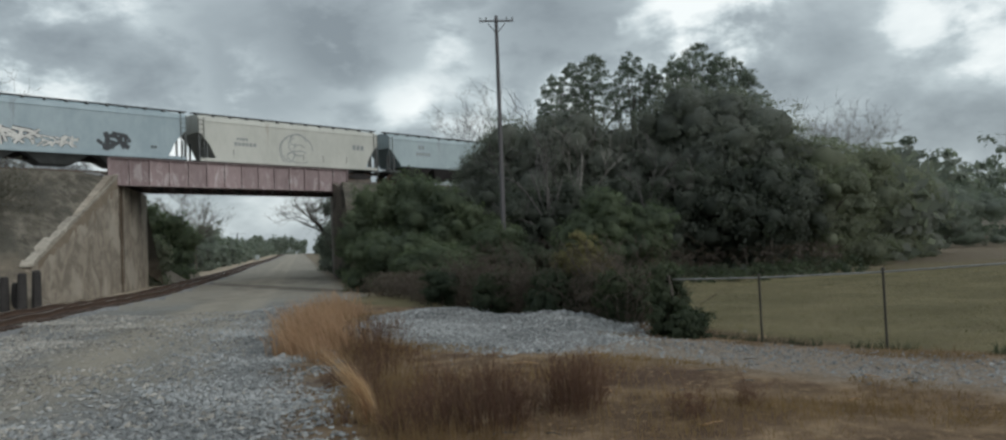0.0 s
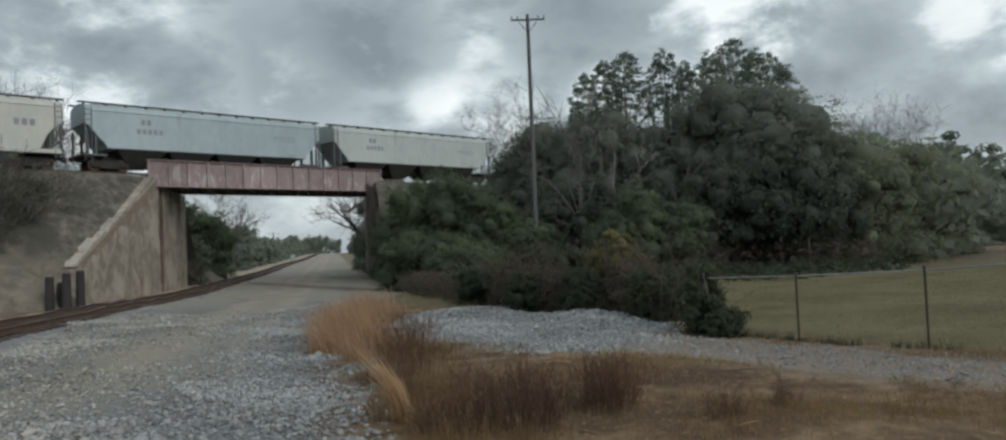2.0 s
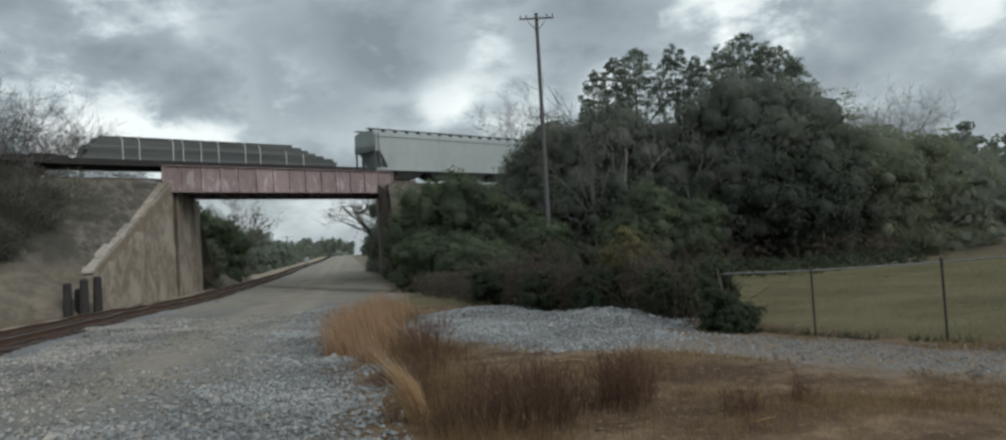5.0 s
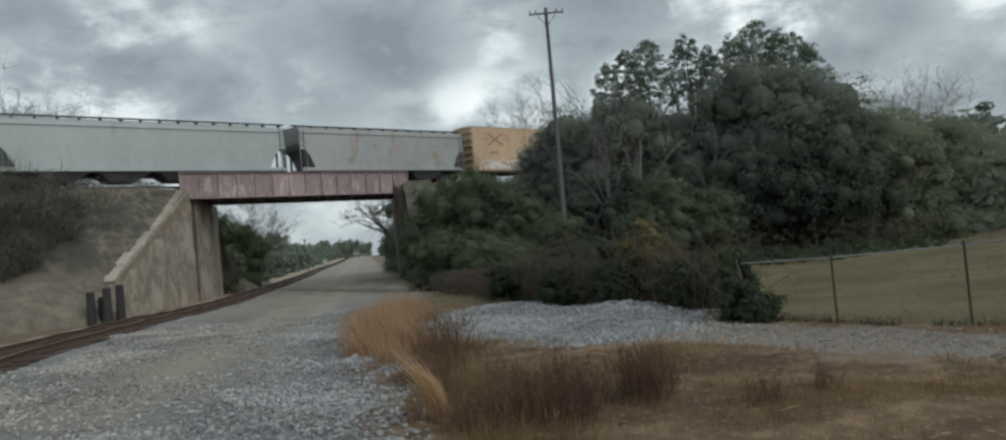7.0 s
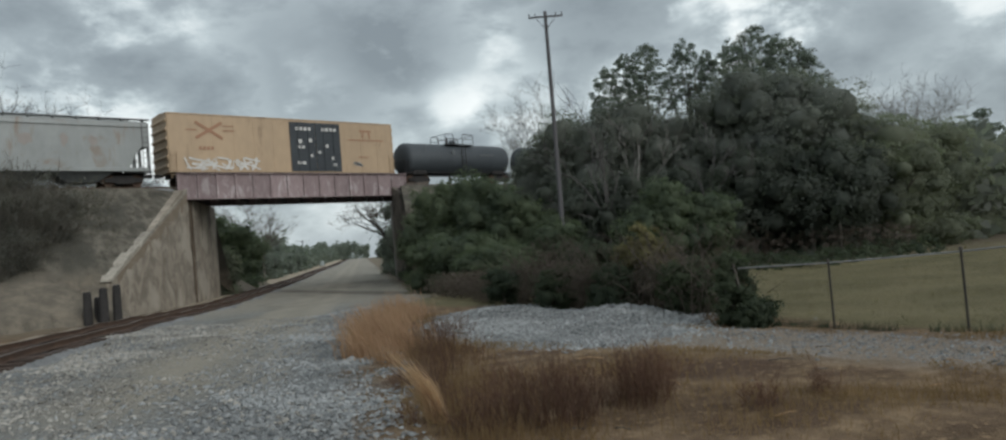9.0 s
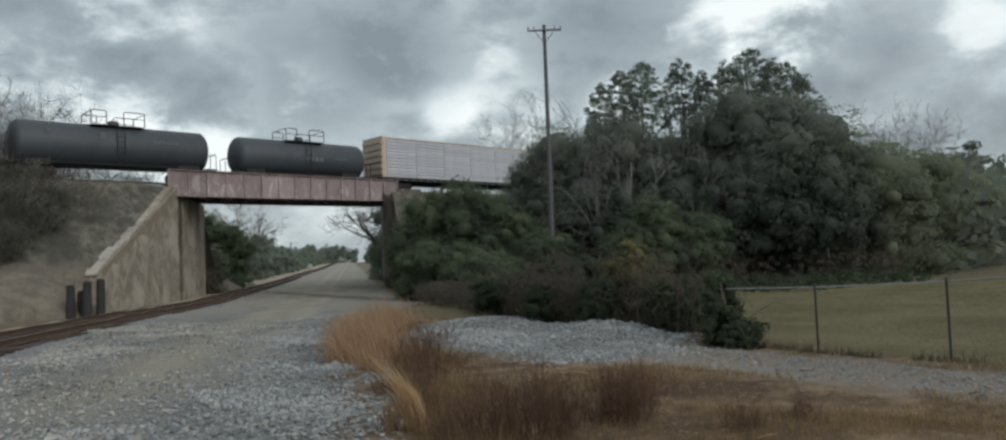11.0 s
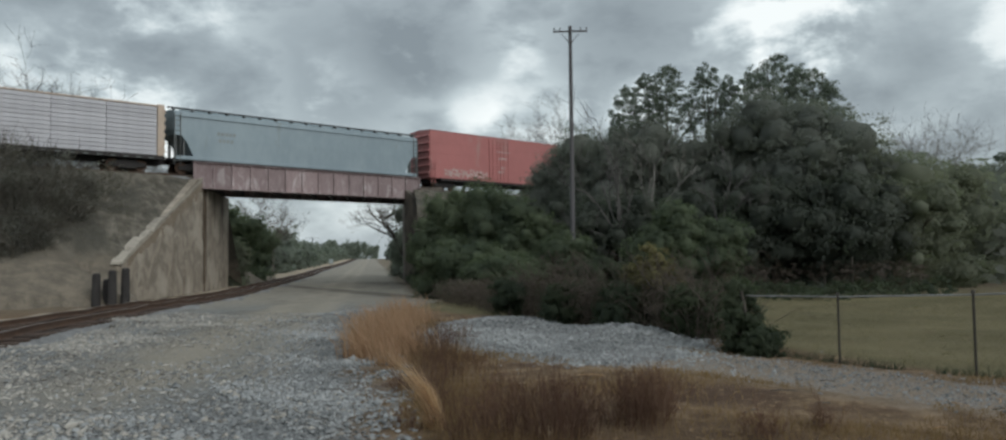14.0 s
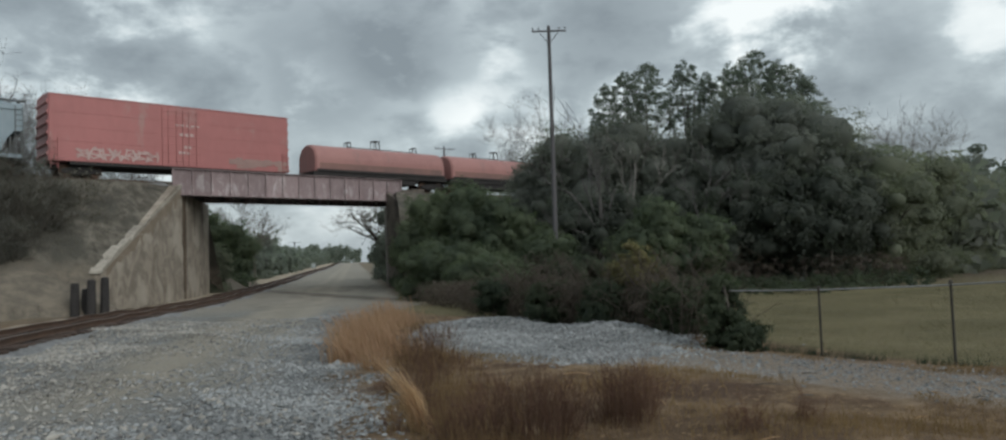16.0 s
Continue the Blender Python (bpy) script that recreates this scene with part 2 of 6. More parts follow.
SLOPE = slope_material()
BALLAST = surface("ballast", (0.24, 0.245, 0.245), (0.11, 0.115, 0.115), 14, 1, 0.95, 1.0, relief=0.05)


def leaf_material(name, c1, c2, island=0.5, through_light=0.48):
    m, g, b = shader(name, 0.75, 0.0, 0.2)
    rnd, where = g.node("ShaderNodeNewGeometry", 8), g.node("ShaderNodeNewGeometry", 0)
    wide = g.noise(where, 0.35, 3.0)
    f = g.math("ADD", g.math("MULTIPLY", rnd, island * 0.6), g.math("MULTIPLY", g.step(wide, 0.35, 0.65), 0.5))
    f = g.math("ADD", f, g.math("MULTIPLY", g.math("SUBTRACT", g.noise(where, 1.7, 3.0), 0.5), 0.5))
    col = g.mix(g.math("MAXIMUM", g.math("MINIMUM", f, 1.25), 0.0), c1, c2)
    g.put(b.inputs["Base Color"], col)
    if through_light:
        thin = g.node("ShaderNodeBsdfTranslucent", 0, {}, Color=g.mix(1.0, col, (1.5, 1.6, 1.3), "MULTIPLY"))
        both = g.node("ShaderNodeMixShader", 0, {}, i0=through_light, i1=b.outputs[0], i2=thin)
        g.put(m.node_tree.nodes["Material Output"].inputs[0], both)
    return m


LEAF_DARK = leaf_material("dark_evergreen_leaves", (0.122, 0.136, 0.122), (0.175, 0.188, 0.163))
LEAF_BUSH = leaf_material("shrub_leaves", (0.056, 0.076, 0.054), (0.13, 0.156, 0.094))
LEAF_PINE = leaf_material("pine_needles", (0.105, 0.128, 0.116), (0.165, 0.187, 0.162))
LEAF_RIGHT = leaf_material("olive_leaves", (0.12, 0.136, 0.103), (0.184, 0.198, 0.142))
# leaf colour darkened to stand for shade at the wood's foot
LEAF_UNDER = leaf_material("shade_darkened_leaves", (0.05, 0.06, 0.05), (0.092, 0.104, 0.086))
LEAF_HEDGE = leaf_material("dark_hedge_leaves", (0.036, 0.05, 0.035), (0.08, 0.096, 0.058))
LEAF_YELLOW = leaf_material("yellowing_leaves", (0.1, 0.096, 0.05), (0.19, 0.172, 0.085))
# far foliage, its colour lightened in place of distance haze
LEAF_HAZY = leaf_material("far_woods", (0.125, 0.147, 0.13), (0.19, 0.213, 0.183))
VINE_BROWN = leaf_material("dry_vines", (0.06, 0.05, 0.042), (0.13, 0.108, 0.092))
BRUSH_GREY = leaf_material("grey_brush", (0.085, 0.08, 0.069), (0.165, 0.154, 0.132))
BRUSH_DARK = leaf_material("dark_brush", (0.1, 0.102, 0.093), (0.185, 0.182, 0.162))
VINE_STEM = leaf_material("bare_vine_stems", (0.08, 0.066, 0.058), (0.155, 0.13, 0.115))
STRAW = leaf_material("straw_grass", (0.24, 0.15, 0.1), (0.4, 0.265, 0.18))
STRAW_PALE = leaf_material("pale_plume", (0.34, 0.225, 0.145), (0.5, 0.355, 0.235))
WEED_RED = leaf_material("red_brown_weeds", (0.07, 0.04, 0.031), (0.15, 0.088, 0.065))
DRY_GRASS = leaf_material("dry_ground_grass", (0.135, 0.087, 0.047), (0.27, 0.187, 0.104))
FIELD_GRASS = leaf_material("pasture_grass", (0.11, 0.1, 0.05), (0.17, 0.148, 0.078))
STONE_TAN = leaf_material("dusty_crushed_stone", (0.095, 0.09, 0.08), (0.35, 0.337, 0.303), 1.3, 0.0)
STONE = leaf_material("crushed_stone", (0.078, 0.084, 0.086), (0.305, 0.319, 0.318), 1.25, 0.0)


def ground_material():
    m, g, b = shader("ground", 0.96, 0.0, 0.2)
    where = g.node("ShaderNodeNewGeometry", 0)
    sep = g.nodes.new("ShaderNodeSeparateXYZ")
    g.put(sep.inputs[0], where)
    x, y = sep.outputs[0], sep.outputs[1]
    n1, n2, n3, n4 = g.noise(where, 0.35, 5, 0.6), g.noise(where, 1.6, 5, 0.65), g.noise(where, 9.0, 4, 0.7), g.noise(where, 26.0, 3, 0.7)
    wob = g.math("MULTIPLY", g.math("SUBTRACT", n1, 0.5), 2.2)
    wob = g.math("ADD", wob, g.math("MULTIPLY", g.math("SUBTRACT", n2, 0.5), 1.4))
    # dry, brown rough ground
    col = g.mix(g.step(n2, 0.35, 0.65), (0.104, 0.07, 0.043), (0.21, 0.147, 0.09))
    col = g.mix(g.step(n1, 0.52, 0.62, 0.0, 0.85), col, (0.075, 0.046, 0.031))
    col = g.mix(g.step(n2, 0.56, 0.68, 0.0, 0.7), col, (0.27, 0.195, 0.12))
    col = g.mix(g.step(n3, 0.55, 0.68), col, (0.285, 0.2, 0.118))
    # pale worn drive that comes in between the rough ground and the fence
    drive = g.math("SUBTRACT", g.math("ADD", x, g.math("MULTIPLY", y, 0.62)), 12.6)
    drive = g.math("ABSOLUTE", g.math("ADD", drive, g.math("MULTIPLY", wob, 0.6)))
    inx = g.step(y, 16.0, 20.0, 1.0, 0.0)
    grey = g.mix(g.step(n4, 0.35, 0.7), (0.15, 0.145, 0.135), (0.34, 0.335, 0.325))
    dust = g.mix(g.step(n3, 0.3, 0.7), (0.21, 0.17, 0.13), (0.27, 0.23, 0.185))
    drivecol = g.mix(g.step(n2, 0.48, 0.66), dust, grey)
    col = g.mix(g.math("MULTIPLY", g.step(drive, 0.7, 2.0, 0.85, 0.0), inx), col, drivecol)
    # pasture
    edge = g.math("ADD", g.math("SUBTRACT", g.math("ADD", x, g.math("MULTIPLY", y, 0.40)), 12.6), g.math("MULTIPLY", wob, 0.15))
    grass = g.mix(g.step(n1, 0.35, 0.65), (0.112, 0.102, 0.053), (0.162, 0.142, 0.078))
    grass = g.mix(g.step(n2, 0.5, 0.75), grass, (0.155, 0.13, 0.075))
    col = g.mix(g.step(edge, -0.15, 0.5), col, grass)
    # far ground beyond the bridge
    col = g.mix(g.step(y, 26, 40), col, g.mix(n2, (0.12, 0.10, 0.07), (0.19, 0.16, 0.12)))
    # gravel road beside the lower track
    right = g.math("ADD", g.step(y, 22.0, 34.0, -0.05, 2.6), g.math("MULTIPLY", wob, 0.35))
    road = g.step(g.math("ADD", g.math("SUBTRACT", right, x), g.math("MULTIPLY", g.math("SUBTRACT", n2, 0.5), 1.6)), -0.35, 0.6)
    road = g.math("MULTIPLY", road, g.step(g.math("ADD", x, g.step(y, 72.0, 95.0, 0.0, 2.2)), -12.2, -11.6))
    stone = g.mix(g.step(n4, 0.32, 0.7), (0.085, 0.09, 0.09), (0.27, 0.282, 0.28))
    stone = g.mix(g.step(n3, 0.4, 0.8), stone, (0.23, 0.24, 0.24))
    fines = g.mix(g.step(n3, 0.3, 0.7), (0.225, 0.208, 0.17), (0.295, 0.275, 0.23))
    lane = g.math("ABSOLUTE", g.math("ADD", g.math("ADD", x, g.math("MULTIPLY", g.step(y, 14.0, 40.0, 1.0, 0.0), 1.2)), g.math("ADD", 2.4, g.math("MULTIPLY", wob, 0.9))))
    worn = g.math("MULTIPLY", g.step(lane, 0.4, 2.2, 1.0, 0.0), g.step(y, 8.0, 13.0))
    worn = g.math("MAXIMUM", worn, g.step(y, 24.0, 40.0, 0.0, 0.9))
    worn = g.math("MULTIPLY", worn, g.step(n2, 0.25, 0.55, 0.65, 1.0))
    roadcol = g.mix(worn, stone, fines)
    rut = g.math("ABSOLUTE", g.math("SUBTRACT", g.math("ABSOLUTE", g.math("ADD", x, g.math("ADD", 2.6, g.math("MULTIPLY", wob, 0.4)))), 0.85))
    roadcol = g.mix(g.math("MULTIPLY", g.step(rut, 0.15, 0.7, 0.55, 0.0), g.step(y, 9, 14)), roadcol, (0.32, 0.292, 0.24))
    roadcol = g.mix(g.math("MULTIPLY", g.step(n1, 0.5, 0.66, 0.0, 0.6), g.step(y, 18, 30)), roadcol, (0.15, 0.14, 0.12))
    # a darker band slants across the road
    dark_band = g.math("ABSOLUTE", g.math("ADD", g.math("SUBTRACT", g.math("ADD", y, g.math("MULTIPLY", x, 2.6)), 48.5), g.math("MULTIPLY", wob, 2.5)))
    roadcol = g.mix(g.step(dark_band, 0.8, 3.6, 0.75, 0.0), roadcol, (0.095, 0.086, 0.072))
    roadcol = g.mix(g.step(x, -9.6, -10.2), roadcol, (0.36, 0.31, 0.24))
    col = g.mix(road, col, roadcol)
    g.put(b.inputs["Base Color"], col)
    h = g.math("ADD", g.math("MULTIPLY", n3, 0.6), n4)
    g.put(b.inputs["Normal"], g.node("ShaderNodeBump", 0, {}, Strength=1.0, Distance=0.06, Height=h))
    return m


# ---- ground, one sheet to the horizon ----
def stretch_axis(lo, hi, fine_lo, fine_hi, step):
    fine = np.arange(fine_lo, fine_hi + step / 2, step)
    out, d = [], step
    p = fine_hi
    while p < hi:
        d *= 1.18
        p += d
        out.append(p)
    back_, p, d = [], fine_lo, step
    while p > lo:
        d *= 1.18
        p -= d
        back_.append(p)
    return np.concatenate([back_[::-1], fine, out])


def sheet(xs, ys, height):
    gx, gy = np.meshgrid(xs, ys)
    v = np.stack([gx, gy, height(gx, gy)], -1).reshape(-1, 3)
    nx, ny = len(xs), len(ys)
    i = (np.arange(ny - 1)[:, None] * nx + np.arange(nx - 1)[None, :]).ravel()
    return v, np.stack([i, i + 1, i + nx + 1, i + nx], -1)


GROUND = ground_material()
v, f = sheet(stretch_axis(-2600, 2600, -20, 20, 0.35), stretch_axis(-700, 3200, 2, 70, 0.35), ground_z)
tagged(new("ground", array_mesh("ground", v, f, GROUND, True)), "gravel road, dry rough ground and pasture under an overcast sky", "ground", kind="structure")

# ---- upper embankment on both sides of the bridge ----
FOOT, CREST_A, CREST_B = 38.0, 53.0, 62.5


def bank_z(n):
    near = (n - FOOT) / (CREST_A - FOOT)
    far = (CREST_B + 15 - n) / 15
    return BED_Z * np.clip(np.minimum(near, far), 0, 1)


def bank(side):
    ns = np.concatenate([np.arange(30, 53, 0.5), [53, 53.4, 55, 57, 59, 61, 62.2, 62.5], np.arange(63, 86, 1.5)])
    rows = 150
    verts = []
    for n in ns:
        if side < 0:
            x_end = WALL_X - 0.35 if n > 54.8 else WALL_X - 0.35 - 0.062 * max(0.0, (54.8 - n)) * 1.18
            x_end = x_end if n > 42.8 else WALL_X - 0.35 - 0.88 + (42.8 - n) * 0.5
            s1 = (x_end - N.x * n) / U.x
            if line(s1, n).y > 66.4:
                x_end = WALL_X + 0.9
                s1 = (x_end - N.x * n) / U.x
            ss = s1 - np.linspace(0, 1, rows) ** 2.2 * 330
        else:
            x_end = 3.6
            s0 = (x_end - N.x * n) / U.x
            ss = s0 + np.linspace(0, 1, rows) ** 2.0 * 520
        for s in ss:
            p = line(s, n)
            rough = noise.noise(Vector((s * 0.45, n * 0.45, 3.0))) * 0.35 + noise.noise(Vector((s * 0.12, n * 0.12, 9.0))) * 0.7
            on = 1.0 if FOOT < n < CREST_A - 0.6 or n > CREST_B else 0.0
            low = float(ground_z(p.x, p.y)) - 0.4
            d = (WALL_X + 0.2 - p.x) if side < 0 else (p.x - 3.3)
            held = smooth(p.y, 41.6, 46.0) * (1 - smooth(p.y, 66.0, 67.0)) if side < 0 else smooth(p.y, 56.0, 64.0) * (1 - smooth(p.y, 76.0, 77.0))
            cap = 0.6 * d + 9.0 * float(held)
            if side < 0 and 42.6 < n < 55.2:
                cap = min(cap, 7.7 - 6.2 * (54.9 - n) / 12.4 + 0.1 + 0.5 * (x_end - p.x))
            verts.append((p.x, p.y, max(low, min(cap + 0.3 * rough, float(bank_z(n))) + rough * on * min(1.0, (n - FOOT) / 4 if n < 53 else 1.0) * min(1.0, abs(x_end - p.x) / 2.0)) if n > FOOT else low))
    verts = np.array(verts)
    i = (np.arange(len(ns) - 1)[:, None] * rows + np.arange(rows - 1)[None, :]).ravel()
    f = np.stack([i, i + 1, i + rows + 1, i + rows], -1)
    if side < 0:
        f = f[:, ::-1]
    return verts, f


for side, nm in ((-1, "embankment_1"), (1, "embankment_2")):
    v, f = bank(side)
    tagged(new(nm, array_mesh(nm, v, f, SLOPE, True)), "steep grey-brown earth embankment with sparse dry brush", "embankment", kind="structure")


# ---- bridge ----
def abutment():
    t = thing("bridge_abutment", pose(0, 0, 0), "tall stained concrete abutment with a sloping wing wall", "abutment")
    base = -1.2
    far = 66.2
    # breast wall
    part("breast_wall", Solid().box(WALL_X - 2.6, WALL_X, 57.4, far, base, 6.95), CONCRETE, t)
    part("back_wall", Solid().box(WALL_X - 2.6, WALL_X - 1.0, 57.6, far, 6.954, 7.95), CONCRETE, t)
    # wing wall: its top falls from the bridge seat to the foot
    a, b = Vector((WALL_X - 0.12, 57.4, 0)), Vector((WALL_X - 1.05, 42.2, 0))
    length = (a - b).length
    d = (b - a).normalized()
    turn = math.degrees(math.atan2(d.y, d.x))
    m = Matrix.Translation(a) @ pose(0, 0, 0, 0, 0, turn)
    tops = [(0, 7.75), (1.6, 7.5), (length - 0.6, 1.85), (length, 1.55)]
    part("wing_wall", Solid().prism([(0, base), *tops, (length, base)], -0.55, 0.0, m), CONCRETE, t)
    rnd = random.Random(9)
    x0 = 0.15
    while x0 < length - 0.3:
        x1 = min(length + 0.1, x0 + rnd.uniform(0.9, 2.6))
        zz = lambda x: 7.72 - (7.72 - 1.7) * x / length
        lift, out = rnd.uniform(0.16, 0.3), rnd.uniform(0.0, 0.09)
        if not 5.4 < x0 < 6.6:
            part("coping", Solid().prism([(x0, zz(x0)), (x0 + 0.04, zz(x0) + lift * 0.7), (x0 + 0.25, zz(x0 + 0.25) + lift), (x1 - 0.3, zz(x1 - 0.3) + lift * 0.95), (x1 - 0.03, zz(x1) + lift * 0.6), (x1, zz(x1))], -0.5, 0.02 + out, m), COPING, t)
        x0 = x1 + 0.02
    for z in (1.35, 2.6, 3.85, 5.1, 6.3):
        part("pour_ledge", Solid().box(0.1, (7.5 - z) / 6.1 * length, 0.0, 0.014, z, z + 0.03, m=m), CONCRETE, t)
    for k in range(6):
        x = 0.4 + 1.7 * k + rnd.uniform(-0.3, 0.3)
        wide, high = rnd.uniform(0.25, 0.9), 7.6 - 6.0 * x / length
        low = 0.3 if k == 0 else max(0.1, high - rnd.uniform(0.6, 2.2) * (1.0 if x < 8 else 0.5))
        s = Solid()
        s.v = [(x + d * wide * 0.5 * rnd.uniform(0.45, 1.2) * (1 - 0.5 * j / 9), 0.003 + 0.0004 * k, high - (high - low) * j / 9) for j in range(10) for d in (-1, 1)]
        s.v = [tuple(m @ Vector(p)) for p in s.v]
        s.f = [(2 * j, 2 * j + 1, 2 * j + 3, 2 * j + 2) for j in range(9)]
        part("run_off_stain", s, STAIN_AND_SHADE if k else STAIN, t)
    # the coping's shade painted as a strip below it, and the dirty strip down the joint
    rnd = random.Random(9)
    s = Solid()
    s.v = [tuple(m @ Vector((x_, 0.009, 7.55 - 5.95 * x_ / length - drop))) for x_ in np.linspace(0.3, length - 0.8, 28) for drop in (0.0, rnd.uniform(0.3, 0.9) * (1.2 - x_ / length * 0.6))]
    s.f = [(2 * j, 2 * j + 1, 2 * j + 3, 2 * j + 2) for j in range(27)]
    part("coping_shade", s, STAIN_AND_SHADE, t)
    s = Solid()
    s.v = [tuple(m @ Vector((x_, 0.012, z_))) for z_ in np.linspace(7.4, 0.1, 16) for x_ in (0.02, rnd.uniform(0.35, 0.8) * (0.45 + z_ / 13))]
    s.f = [(2 * j, 2 * j + 1, 2 * j + 3, 2 * j + 2) for j in range(15)]
    part("run_off_stain", s, STAIN, t)
    part("run_off_stain", Solid().box(WALL_X - 0.14, WALL_X - 0.01, 57.392, 57.397, -0.4, 6.9), STAIN, t)
    # dark run-off stains below the bridge seat
    rnd = random.Random(4)
    for k, (y0, wide, low) in enumerate(((57.55, 0.5, 0.2), (60.4, 0.4, 4.2), (63.6, 0.35, 3.4))):
        pts = [(y0 + rnd.uniform(-0.08, 0.08), 6.9 - (6.9 - low) * j / 9) for j in range(10)]
        s = Solid()
        s.v = [(WALL_X + 0.004, y + d * wide * 0.5 * (1 - 0.6 * j / 9) * rnd.uniform(0.7, 1.2), z) for j, (y, z) in enumerate(pts) for d in (-1, 1)]
        s.f = [(2 * j, 2 * j + 1, 2 * j + 3, 2 * j + 2) for j in range(9)]
        part("run_off_stain", s, STAIN, t)
    # board marks of the form work
    for z in (1.35, 2.6, 3.85, 5.1, 6.3):
        part("pour_ledge", Solid().box(WALL_X, WALL_X + 0.02, 57.45, far - 0.05, z, z + 0.035), CONCRETE, t)
    return t


def far_abutment():
    t = thing("bridge_abutment", pose(0, 0, 0), "dark blotched concrete abutment half hidden by evergreen shrubs", "abutment")
    part("breast_wall", Solid().box(3.1, 6.2, 66.2, 76.0, -1.2, 6.95), DARK_CONCRETE, t)
    part("back_wall", Solid().box(4.2, 6.2, 66.4, 76.0, 6.954, 7.95), DARK_CONCRETE, t)
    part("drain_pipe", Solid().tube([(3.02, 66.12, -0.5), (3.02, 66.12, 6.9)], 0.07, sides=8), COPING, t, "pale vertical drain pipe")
    part("wing_wall", Solid().prism([(0, -1.2), (0, 7.7), (12, 2.0), (12, -1.2)], -0.5, 0, Matrix.Translation((3.3, 66.3, 0)) @ pose(0, 0, 0, 0, 0, -62)), DARK_CONCRETE, t)
    return t


abutment()
far_abutment()

S0, S1, GN0, GN1, G_LO, G_HI = 19.45, 39.0, 54.45, 60.2, 6.98, 8.78


def bridge():
    t = thing("railway_bridge", line_pose(S0, GN0, 0), "faded red steel plate girder railway bridge on concrete abutments", "bridge")
    span = S1 - S0
    panels = 14
    skew = (GN1 - GN0) * 0.53 / 0.848
    for n0, x_off in ((0.0, 0.0), (GN1 - GN0, skew)):
        gird = part("girder", Solid().box(0, span, n0 + 0.05, n0 + 0.09, G_LO, G_HI), RUST_PAINT, t)
        gird.matrix_basis = pose(x_off, 0, 0)
        part("top_flange", Solid().box(-0.05, span + 0.05, n0 - 0.17, n0 + 0.31, G_HI, G_HI + 0.05), RUST_PAINT, gird)
        part("bottom_flange", Solid().box(-0.05, span + 0.05, n0 - 0.17, n0 + 0.31, G_LO - 0.06, G_LO), RUST_PAINT, gird)
        for i in range(panels + 1):
            x = 0.04 + (span - 0.12) * i / panels
            part("stiffener", Solid().box(x - 0.02, x + 0.02, n0 - 0.09, n0 + 0.05, G_LO, G_HI).box(x - 0.06, x + 0.06, n0 - 0.1, n0 - 0.085, G_LO, G_HI), RUST_PAINT, gird)
            if n0 == 0.0 and i < panels:
                part("web_panel", Solid().box(x + 0.07, x + span / panels - 0.07, n0 + 0.02, n0 + 0.05, G_LO + 0.02, G_HI - 0.02), RUST_PAINT, gird)
    for i in range(12):
        x = 0.8 + (span - 1.6) * i / 11
        part("floor_beam", Solid().loft([[(x + o - 0.12, n, G_LO + 0.04), (x + o + 0.12, n, G_LO + 0.04), (x + o + 0.12, n, G_LO + 0.45), (x + o - 0.12, n, G_LO + 0.45)] for n, o in ((0.1, 0.0), (GN1 - GN0, skew))]), DARK_STEEL, t)
    part("deck_plate", Solid().loft([[(0.0, 0.1, z), (span, 0.1, z), (span + skew, GN1 - GN0, z), (skew, GN1 - GN0, z)] for z in (G_LO + 0.454, G_LO + 0.6)]), DARK_STEEL, t)
    return t


bridge()


# ---- railway tracks ----
def rail_profile(h=0.17):
    return [(-0.07, 0), (0.07, 0), (0.07, 0.015), (0.012, 0.035), (0.012, h - 0.045), (0.036, h - 0.035), (0.036, h), (-0.036, h), (-0.036, h - 0.035), (-0.012, h - 0.045), (-0.012, 0.035), (-0.07, 0.015)]


def rail(name, parent, path, across, top):
    """A rail along points on the ground; across is the sideways direction."""
    rings = [[Vector(p) + across * x + Vector((0, 0, z)) for x, z in rail_profile()] for p in path]
    ob = part(name, Solid().loft(rings), RAIL_RUST, parent)
    part("rail_head", Solid().loft([[Vector(p) + across * x + Vector((0, 0, z)) for x, z in ((-0.03, 0.1702), (0.03, 0.1702), (0.028, 0.174), (-0.028, 0.174))] for p in path]), RAIL_HEAD, ob, "rail head polished by wheels")


